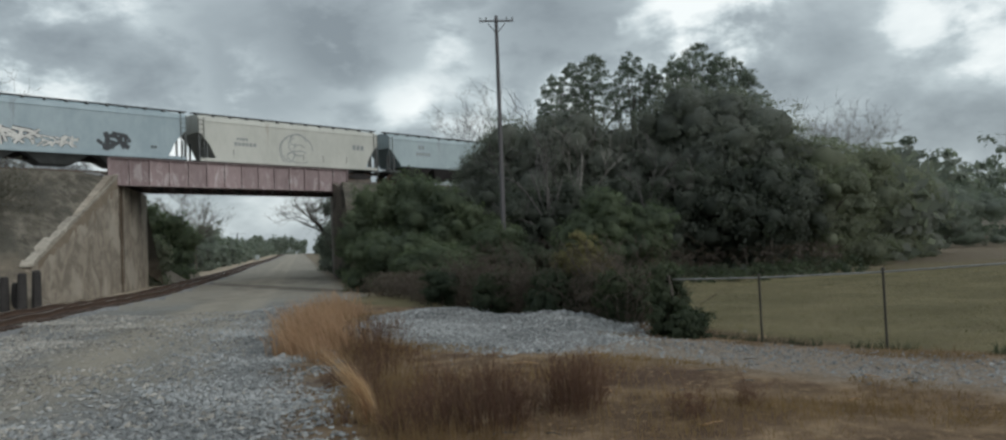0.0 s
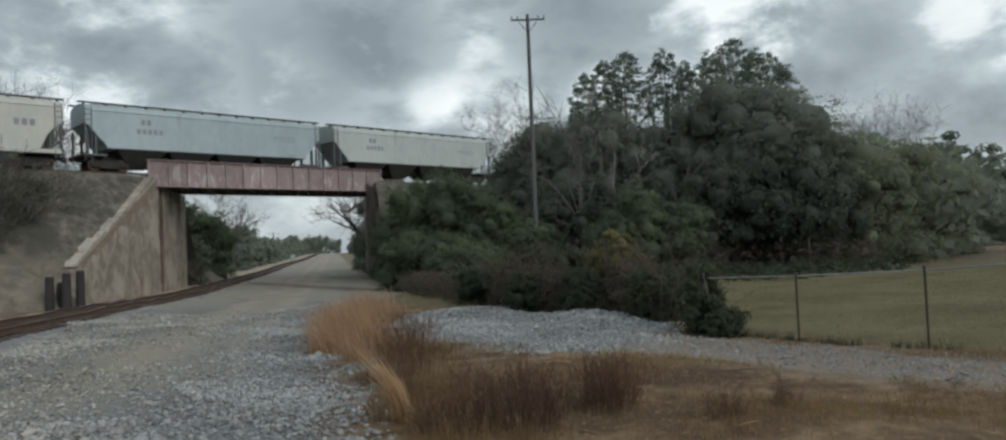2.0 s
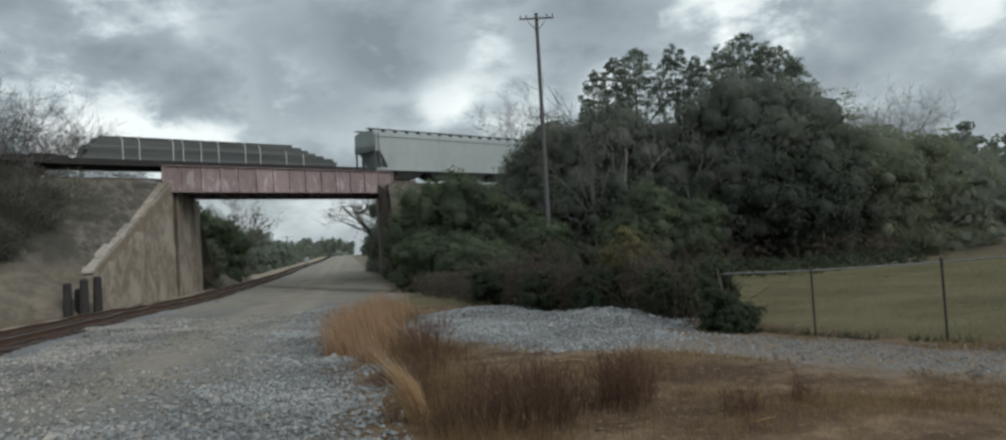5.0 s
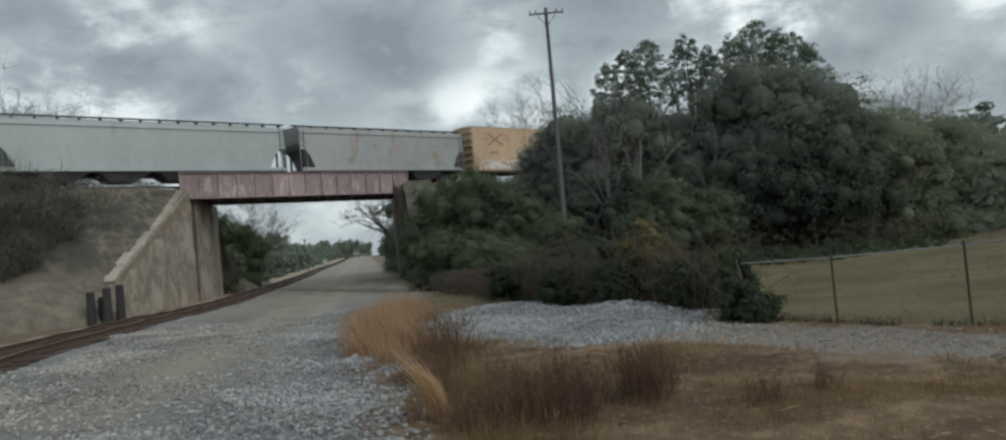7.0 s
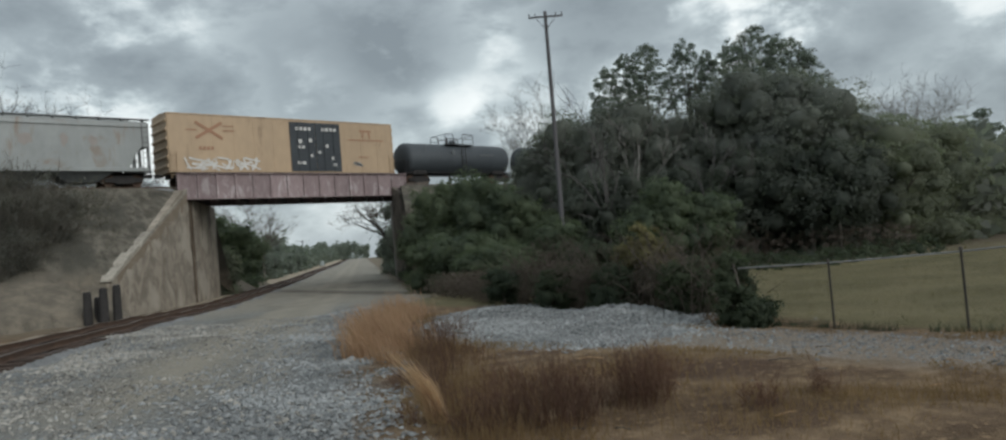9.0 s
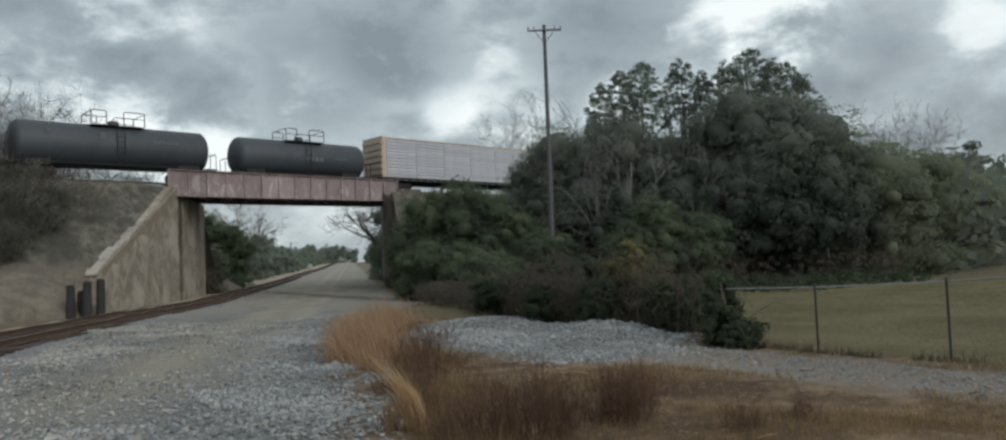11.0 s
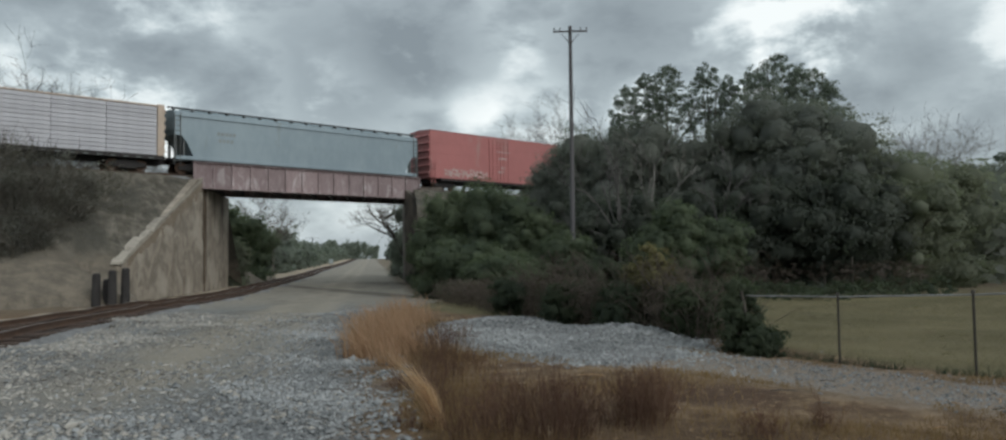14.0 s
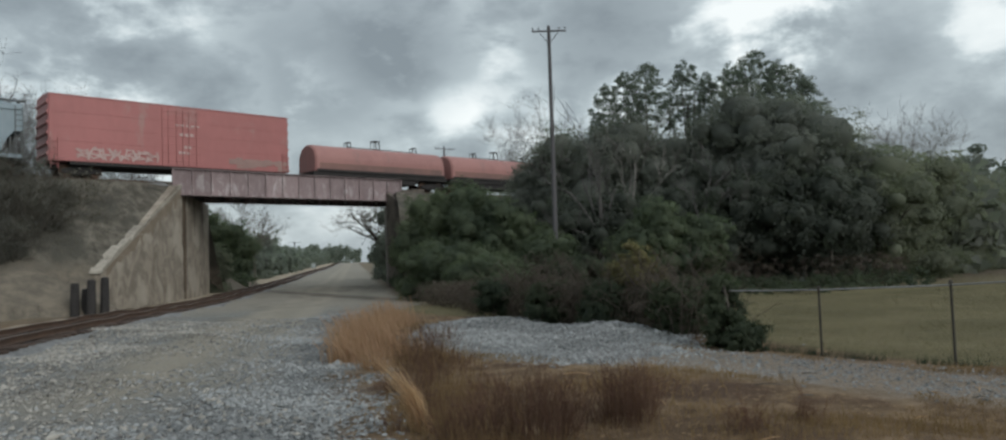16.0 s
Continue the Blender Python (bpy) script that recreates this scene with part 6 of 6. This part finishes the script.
tuft("dry_grass_tuft", "short dry grass on rough ground", 4.6, 6.6, 0.7, 0.35, 700, 0.13, 0.004, 0.6, DRY_GRASS, 1180, group="dry grass tufts")
tuft("dry_grass_tuft", "short dry grass on rough ground", 3.4, 6.5, 0.4, 0.25, 350, 0.12, 0.004, 0.6, DRY_GRASS, 1184, group="dry grass tufts")
rng = np.random.default_rng(1100)
n = 110000
xy = np.stack([rng.uniform(-0.1, 10.0, n), rng.uniform(5.5, 24.0, n)], -1)
lump = np.array([noise.noise(Vector((a * 0.55, b * 0.55, 0.0))) for a, b in xy])
drive = np.abs(xy[:, 0] + 0.62 * xy[:, 1] - 12.6)
keep = (lump > rng.uniform(-0.1, 0.4, n)) & (xy[:, 0] + 0.40 * xy[:, 1] < 12.5) & (drive > 1.1) & (xy[:, 0] > 0.35 + 0.02 * xy[:, 1])
tagged(new("dry_grass", blades("dry_grass", xy[keep], 0.12, 0.005, 0.9, DRY_GRASS, 1101)), "short dry brown grass over rough ground", "grass", kind="stuff")
n = 19000
xy = np.stack([rng.uniform(5.5, 40.0, n), rng.uniform(6.0, 40.0, n)], -1)
keep = xy[:, 0] + 0.40 * xy[:, 1] > 12.8
tagged(new("pasture_grass", blades("pasture_grass", xy[keep], 0.06, 0.012, 0.9, FIELD_GRASS, 1102)), "short olive pasture grass", "grass", kind="stuff")


def stones(name, xy, z, size, material, seed):
    """Angular crushed stones."""
    rng = np.random.default_rng(seed)
    n = len(xy)
    base = np.array([(1, 0, 0), (0, 1, 0), (-1, 0, 0), (0, -1, 0), (0.3, 0.2, 1), (-0.2, -0.1, -1)], float)
    s = size * rng.lognormal(0, 0.35, n)
    rot = rng.uniform(0, 2 * np.pi, n)
    k = base[None] * rng.uniform(0.6, 1.2, (n, 6, 1)) + rng.normal(0, 0.18, (n, 6, 3))
    k[:, :, 2] *= 0.65
    c, sn = np.cos(rot)[:, None], np.sin(rot)[:, None]
    v = np.stack([k[..., 0] * c - k[..., 1] * sn, k[..., 0] * sn + k[..., 1] * c, k[..., 2]], -1) * s[:, None, None]
    v += np.stack([xy[:, 0], xy[:, 1], z + s * 0.2], -1)[:, None, :]
    tri = np.array([(0, 1, 4), (1, 2, 4), (2, 3, 4), (3, 0, 4), (1, 0, 5), (3, 2, 5)])
    f = (np.arange(n)[:, None, None] * 6 + tri[None]).reshape(-1, 3)
    return array_mesh(name, v.reshape(-1, 3), f, material)


n = 64000
xy = np.stack([rng.uniform(-8.2, 0.7, n), 5.2 + 22 * rng.random(n) ** 1.5], -1)
lump = np.array([noise.noise(Vector((a * 0.5, b * 0.35, 4.0))) for a, b in xy])
lane = np.abs(xy[:, 0] + 2.4 + 1.2 * (1 - smooth(xy[:, 1], 14, 40)))
dens = np.where((lane < 1.6) & (xy[:, 1] > 9.5), 0.34, 1.0)
fray = np.array([noise.noise(Vector((a * 2.2, b * 1.4, 8.0))) for a, b in xy])
keep = (rng.random(n) < dens * (0.75 + lump)) & (rng.random(n) < 1 - smooth(xy[:, 0] + 0.9 * fray - 0.3 * lump, -0.35, 0.7))
xy = xy[keep]
dusty = rng.random(len(xy)) < smooth(-xy[:, 0], 1.2, 4.5) * 0.85 + 0.08
for nm, pickd, mat, lab in (("road_gravel", ~dusty, STONE, "loose blue-grey crushed stone on the road"), ("dusty_gravel", dusty, STONE_TAN, "dusty tan-grey crushed stone beside the track")):
    tagged(new(nm, stones(nm, xy[pickd], ground_z(xy[pickd, 0], xy[pickd, 1]), 0.029, mat, 1201)), lab, "gravel", kind="stuff")


# fallen sticks and bits of stone over the rough ground
for i in range(26):
    rr_ = random.Random(7000 + i)
    x, y = rr_.uniform(1.2, 8.0), rr_.uniform(6.4, 11.5)
    if x + 0.40 * y > 12.2:
        continue
    a, ln = rr_.uniform(0, 6.28), rr_.uniform(0.12, 0.4)
    z = float(ground_z(x, y)) + 0.012
    stick = Solid().tube([(0, 0, 0), (ln * 0.5 * math.cos(a), ln * 0.5 * math.sin(a), 0.02), (ln * math.cos(a + 0.2), ln * math.sin(a + 0.2), 0.005)], 0.009, 0.004, sides=5)
    ob = new("fallen_stick", stick.mesh("fallen_stick", BARK if i % 3 else STRAW_PALE))
    ob.matrix_basis = pose(x, y, z)
    tagged(ob, "small dry stick lying on rough ground", "stick", "fallen sticks")


# the low heap of crushed stone before the hedge
def heap_z(x, y):
    gx, gy = np.asarray(x, float), np.asarray(y, float)
    body = 0.24 * np.exp(-(((gx - 3.3) / 1.5) ** 2 + ((gy - 18.6) / 2.6) ** 2)) + 0.24 * np.exp(-(((gx - 5.3) / 1.0) ** 2 + ((gy - 15.8) / 1.6) ** 2)) + 0.14 * np.exp(-(((gx - 4.2) / 2.0) ** 2 + ((gy - 14.6) / 2.2) ** 2))
    lumps = 0.05 * np.sin(gx * 5 + gy * 3) + 0.04 * np.sin(gx * 9 - gy * 7)
    return ground_z(gx, gy) + body * (1 + lumps * 2) - 0.05


v, f = sheet(np.arange(0.5, 8.6, 0.12), np.arange(11.2, 24.5, 0.16), heap_z)
tagged(new("gravel_heap", array_mesh("gravel_heap", v, f, BALLAST, True)), "low heap of blue-grey crushed stone before the hedge", "gravel heap", kind="structure")
n = 42000
xy = np.stack([rng.uniform(0.8, 8.4, n), rng.uniform(11.0, 24.0, n)], -1)
h = heap_z(xy[:, 0], xy[:, 1]) - ground_z(xy[:, 0], xy[:, 1])
keep = (h > rng.uniform(-0.06, 0.06, n))
xy2 = xy[keep]
tagged(new("heap_stones", stones("heap_stones", xy2, heap_z(xy2[:, 0], xy2[:, 1]), 0.026, STONE, 1203)), "crushed stones on the heap", "gravel", kind="stuff")
n = 15000
xy = np.stack([rng.uniform(3.5, 10.0, n), rng.uniform(6.0, 14.0, n)], -1)
d = np.abs(xy[:, 0] + 0.62 * xy[:, 1] - 13.0)
keep = (rng.random(n) < np.exp(-(d / 0.9) ** 2)) & (xy[:, 0] + 0.40 * xy[:, 1] < 12.4)
xy = xy[keep]
tagged(new("scattered_stones", stones("scattered_stones", xy, ground_z(xy[:, 0], xy[:, 1]), 0.018, STONE, 1204)), "stones strewn over the worn drive", "gravel", kind="stuff")

# dry vine hedge on the fence line
blobs = []
rng = np.random.default_rng(1300)
for k in range(64):
    q = rng.random()
    x, y = 7.0 - 3.0 * q ** 0.8 + rng.normal(0, 0.3), 14.6 + 12.0 * q + rng.normal(0, 0.3)
    hh = rng.uniform(0.7, 1.6) * (1 - 0.5 * max(0.0, q - 0.55) / 0.45)
    blobs.append((x, y, hh * 0.5, 0.5, 0.55, hh * 0.55))
hedge = thing("vine_hedge", pose(0, 0, 0), "tangled dry brown vines and brush along the fence", "hedge")
part("dry_leaves", leaf_mesh("dry_leaves", blobs, 26000, 0.028, VINE_BROWN, 0.4, 1301, 0.1), VINE_BROWN, hedge)
s = Solid()
rr = random.Random(5)
for k in range(560):
    q = rr.random()
    x, y = 7.2 - 3.2 * q ** 0.8 + rr.gauss(0, 0.3), 14.0 + 13.0 * q + rr.gauss(0, 0.3)
    a = rr.uniform(0, 6.28)
    h = rr.uniform(0.7, 2.0) * (1 - 0.6 * max(0.0, q - 0.55) / 0.45)
    s.tube([(x, y, 0), (x + 0.2 * math.cos(a), y + 0.2 * math.sin(a), h * 0.6), (x + 0.7 * math.cos(a), y + 0.7 * math.sin(a), h), (x + 1.1 * math.cos(a), y + 1.1 * math.sin(a), h * 0.85)], 0.010, 0.004, sides=3)
tagged(part("vine_stem", s, VINE_STEM, hedge), kind="stuff")
# green shrubs that stand in the hedge
for i, (x, y, h, wide, leaf) in enumerate(((6.5, 15.0, 1.25, 0.42, LEAF_HEDGE), (5.75, 17.2, 1.35, 0.5, LEAF_HEDGE), (4.9, 19.4, 1.25, 0.55, LEAF_HEDGE), (4.0, 22.0, 1.3, 0.5, LEAF_HEDGE), (5.6, 20.0, 1.3, 0.5, LEAF_HEDGE), (6.6, 17.4, 1.45, 0.5, LEAF_HEDGE))):
    blobs = clumps(0, 0, h * 0.44, wide, wide, h * 0.38, 16, 0.3, 1450 + i)
    leafy_tree(pose(x, y, float(ground_z(x, y))), "dark leafy shrub grown through dry vines", blobs, 4200, 0.036, leaf, h, 0.03, 1460 + i, name="evergreen_shrub", category="shrub", group="evergreen shrubs", shell=0.8, puff=0.07)
# dark growth added along the wood's foot in place of the trees' shade
rows = []
for k in range(330):
    az, r = rng.uniform(27, 40), rng.uniform(31, 41)
    if r < 31 + 0.8 * abs(az - 31):
        continue
    x, y = polar(az, r)
    h = rng.uniform(0.12, 0.3) * (1 + 0.9 * (r - 31) / 10)
    rows.append((x, y, float(ground_z(x, y)) + h * 0.4, 0.75, 0.75, h))
tagged(new("shade_weeds", leaf_mesh("shade_weeds", rows, 14000, 0.07, LEAF_HEDGE, 0.5, 1480, 0.12)), "added dark weeds standing in for tree shade along the wood", "weeds", kind="stuff")
rows = [(*polar(az, r), 0.5, 0.8, 0.8, rng.uniform(0.5, 1.0)) for az, r in ((rng.uniform(26, 38), rng.uniform(39, 41)) for k in range(46))]
tagged(new("dry_brush", leaf_mesh("dry_brush", rows, 12000, 0.05, VINE_BROWN, 0.5, 1481, 0.12)), "brown dry brush along the foot of the wood", "brush", kind="stuff")
# brown brush between the road and the shrubs
blobs = [(3.0 + rng.uniform(0, 6.5), 27 + rng.uniform(0, 9), 0.35, 0.9, 0.9, 0.55) for k in range(60)]
tagged(new("low_brush", leaf_mesh("low_brush", blobs, 16000, 0.06, VINE_BROWN, 0.4, 1303)), "low brown brush at the foot of the shrubs", "brush", kind="stuff")

# brush on the left embankment
blobs = []
for k in range(110):
    s_, n_ = rng.uniform(-22, 17), rng.uniform(42, 53)
    if s_ > 6 and n_ < 47:
        continue
    p = line(s_, n_)
    if p.x > -14.5:
        continue
    z = float(bank_z(n_))
    r_ = rng.uniform(0.5, 1.3)
    blobs.append((p.x, p.y, z + r_ * 0.5, r_ * 1.2, r_ * 1.2, r_ * 0.9))
tagged(new("slope_brush", leaf_mesh("slope_brush", blobs, 15000, 0.085, BRUSH_GREY, 0.3, 1305)), "grey leafless brush on the embankment slope", "brush", kind="stuff")


def twig_bush(m, height, wide, stems, seed, label):
    """A leafless bush: many thin forking stems and a haze of fine twigs."""
    t = thing("bare_bush", m, label, "shrub", "bare bushes")
    rng = random.Random(seed)
    b = Solid()
    for k in range(stems):
        a, q = rng.uniform(0, 6.28), rng.uniform(0.1, 0.9)
        limbs(b, rng, (math.cos(a) * wide * 0.3, math.sin(a) * wide * 0.3, -0.3), (math.cos(a) * q * wide / height, math.sin(a) * q * wide / height, 1.0), height * rng.uniform(0.4, 0.62), 0.03, 2, 0.4, 0.2, 3, 0.16)
    tagged(part("bush_stem", b, BRUSH_GREY, t), kind="stuff")
    blobs = clumps(0, 0, height * 0.42, wide * 0.8, wide * 0.8, height * 0.4, 12, 0.5, seed)[:-1]
    tagged(part("twig", leaf_mesh("twig", blobs, 1700, 0.05, BRUSH_DARK, 0.3, seed, 0.3), BRUSH_DARK, t), kind="stuff")
    return t


def slope_z(x, y):
    """Height of the embankment's surface beside the abutment."""
    n_ = Vector((x, y, 0)).dot(N)
    return max(float(ground_z(x, y)), min(float(bank_z(n_)), 0.6 * (WALL_X + 0.2 - x) + 9.0 * float(smooth(y, 41.6, 46.0))))


for i, (az, r, h, wide) in enumerate(((-23.6, 45.5, 4.6, 1.5), (-22.2, 46.0, 4.4, 1.5), (-20.9, 46.5, 3.8, 1.4), (-24.6, 48.5, 4.8, 1.7), (-22.8, 49.5, 4.2, 1.6), (-20.6, 50.0, 3.4, 1.3), (-25.6, 45.0, 4.2, 1.6), (-19.6, 47.5, 2.4, 1.0), (-21.8, 44.0, 2.4, 1.2), (-23.3, 43.2, 2.2, 1.2), (-18.9, 50.5, 1.8, 0.9), (-27.0, 47.5, 4.8, 1.8))):
    x, y = polar(az, r)
    twig_bush(pose(x, y, slope_z(x, y) - 0.15), h, wide, 13, 1320 + i, "grey leafless bush on the embankment slope")

n = 11000
sn = np.stack([rng.uniform(-25, 18, n), rng.uniform(38, 53, n)], -1)
xy = np.stack([U.x * sn[:, 0] + N.x * sn[:, 1], U.y * sn[:, 0] + N.y * sn[:, 1]], -1)
keep = xy[:, 0] < WALL_X - 1.6
zz = np.minimum(bank_z(sn[:, 1]), 0.6 * (WALL_X + 0.2 - xy[:, 0]) + 9.0 * smooth(xy[:, 1], 41.6, 46.0)) - 0.25
tagged(new("slope_grass", blades("slope_grass", xy[keep], 0.5, 0.012, 0.6, BRUSH_GREY, 1350, z=zz[keep])), "dry grey grass over the embankment slope", "grass", kind="stuff")

# brush that hides the right embankment
blobs = [(*line(39.9 + 0.7 * k, 53.6 - 0.5 * k, 6.9 - 0.35 * k), 0.8, 0.8, 0.7) for k in range(6)]
for k in range(70):
    s_, n_ = rng.uniform(40, 64), rng.uniform(44, 53.5)
    p = line(s_, n_)
    if p.x < 4.2:
        continue
    r_ = rng.uniform(0.7, 1.5)
    blobs.append((p.x, p.y, min(float(bank_z(n_)), 0.6 * (p.x - 3.3) + 9.0 * float(smooth(p.y, 56.0, 64.0))) + r_ * 0.4, r_ * 1.2, r_ * 1.2, r_ * 0.8))
tagged(new("bank_brush", leaf_mesh("bank_brush", blobs, 17000, 0.13, LEAF_BUSH, 0.4, 1360)), "evergreen brush over the embankment beside the bridge", "brush", kind="stuff")

# ---- poles, fence, posts ----
def utility_pole(m, height, label, arm=1.75, r=0.16, lean=0.0):
    t = thing("utility_pole", m, label, "utility pole", "utility poles")
    part("pole", Solid().tube([(0, 0, -0.5), (0.02, 0, height * 0.5), (0, 0, height)], r, r * 0.62, sides=12), POLE_WOOD, t)
    a = part("crossarm", Solid().box(-arm / 2, arm / 2, -0.17, -0.1, height - 0.34, height - 0.26, 0.01), POLE_WOOD, t)
    for x in (-arm / 2 + 0.05, -arm * 0.3, arm * 0.3, arm / 2 - 0.05):
        part("insulator", Solid().loft([[(x + q * math.cos(k), -0.15 + q * math.sin(k), height - 0.26 + z) for k in (6.283 * j / 8 for j in range(8))] for q, z in ((0.016, 0), (0.016, 0.06), (0.04, 0.07), (0.036, 0.13), (0.015, 0.15))]), P_SHADE, a)
    for d in (-1, 1):
        part("brace", Solid().tube([(d * 0.45, -0.13, height - 0.4), (0.0, -0.12, height - 0.95)], 0.016, sides=4), DARK_STEEL, t)
    return t


x, y = polar(15.05, 38)
utility_pole(pose(x, y, 0, 0, 0.3, -12), px_z(0.3046, 38), "tall weathered wooden utility pole with a crossarm", 1.72, 0.135)
x, y = polar(6.9, 79.6)
utility_pole(pose(x, y, 7.4, 0, 0, 20), 6.2, "short wooden line pole beside the upper track", 2.3, 0.13)
x, y = polar(-4.22, 240)
utility_pole(pose(x, y, 0, 0, 0, 5), px_z(0.0285, 240), "distant utility pole beside the lower track", 4.0, 0.22)

fence = thing("chain_link_fence", pose(0, 0, 0), "chain-link fence with dark posts and a galvanised top rail", "fence")
FP = [Vector((8.6 + k * 0.98, 9.74 - k * 1.78, 0)) for k in range(4, -3, -1)]
FENCE_H = 1.2
RISE = [min(0.1, 0.08 * k) for k in range(4, -3, -1)]
for p, rise in zip(FP, RISE):
    z = float(ground_z(p.x, p.y)) + rise
    post = part("post", Solid().tube([(p.x, p.y, z - 0.2), (p.x, p.y, z + FENCE_H)], 0.019, sides=8), POST_STEEL, fence)
    part("post_cap", Solid().tube([(p.x, p.y, z + FENCE_H + 0.002), (p.x, p.y, z + FENCE_H + 0.05)], 0.036, 0.02, sides=8), POST_STEEL, post)
part("top_rail", Solid().tube([(p.x, p.y, float(ground_z(p.x, p.y)) + rise + FENCE_H - 0.02) for p, rise in zip(FP, RISE)], 0.015, sides=6), FENCE_STEEL, fence)
mesh_wire = Solid()
for k in range(len(FP) - 1):
    a, b = FP[k], FP[k + 1]
    n = 30
    for j in range(-14, n):
        for d in (1, -1):
            p0, p1 = (j, 0.06), (j + 14, FENCE_H - 0.04)
            q0, q1 = max(0, -p0[0]) / 14, min(1, (n - p0[0]) / 14)
            if q1 <= q0:
                continue
            pts = []
            for q in (q0, q1):
                f_ = (p0[0] + 14 * q) / n
                f_ = f_ if d > 0 else 1 - f_
                w_ = a.lerp(b, f_)
                pts.append((w_.x, w_.y, float(ground_z(w_.x, w_.y)) + 0.04 + (FENCE_H - 0.1) * q + RISE[k] + (RISE[k + 1] - RISE[k]) * f_))
            mesh_wire.tube(pts, 0.0011, sides=3)
tagged(part("wire_mesh", mesh_wire, POST_STEEL, fence), kind="stuff")
q = rng.random(1800)
xy = np.stack([FP[0].x + (FP[6].x - FP[0].x) * q + rng.normal(0, 0.06, 1800), FP[0].y + (FP[6].y - FP[0].y) * q + rng.normal(0, 0.06, 1800)], -1)
keep = np.array([noise.noise(Vector((a * 1.3, b * 1.3, 2.0))) > -0.1 for a, b in xy])
tagged(new("fence_foot_weeds", blades("fence_foot_weeds", xy[keep], 0.18, 0.006, 0.6, LEAF_HEDGE, 1401)), "dark weeds along the foot of the fence", "weeds", kind="stuff")

# relay cabinet beside the far track
t = thing("relay_cabinet", pose(-11.8, 232, float(ground_z(-11.8, 232))), "small pale metal cabinet beside the distant track", "cabinet")
part("body", Solid().box(-0.6, 0.6, -0.5, 0.5, 0.25, 1.6, 0.04), P_GREY, t)
part("roof", Solid().box(-0.68, 0.68, -0.58, 0.58, 1.604, 1.7, 0.03), P_GREY, t)
part("door", Solid().box(-0.42, 0.42, -0.54, -0.504, 0.35, 1.5, 0.01), P_GREY, t)
part("footing", Solid().box(-0.7, 0.7, -0.6, 0.6, -0.3, 0.246), CONCRETE, t)

# old timber posts before the wing wall
for i, (x, y, h) in enumerate(((-12.3, 37.2, 1.5), (-11.8, 37.6, 1.25), (-11.62, 37.2, 1.62), (-11.18, 37.6, 1.75), (-12.05, 37.8, 1.2))):
    t = thing("timber_post", pose(x, y, float(ground_z(x, y)), random.uniform(-3, 3), random.uniform(-3, 3), i * 40), "blackened upright timber stub before the abutment", "post", "old timber posts")
    part("stub", Solid().loft([[(q * math.cos(k) * (1 + 0.1 * math.sin(3 * k)), q * math.sin(k), z) for k in (6.283 * j / 10 for j in range(10))] for q, z in ((0.2, -0.3), (0.19, h * 0.5), (0.17, h - 0.06), (0.12, h))]), P_DARK, t)

motions()
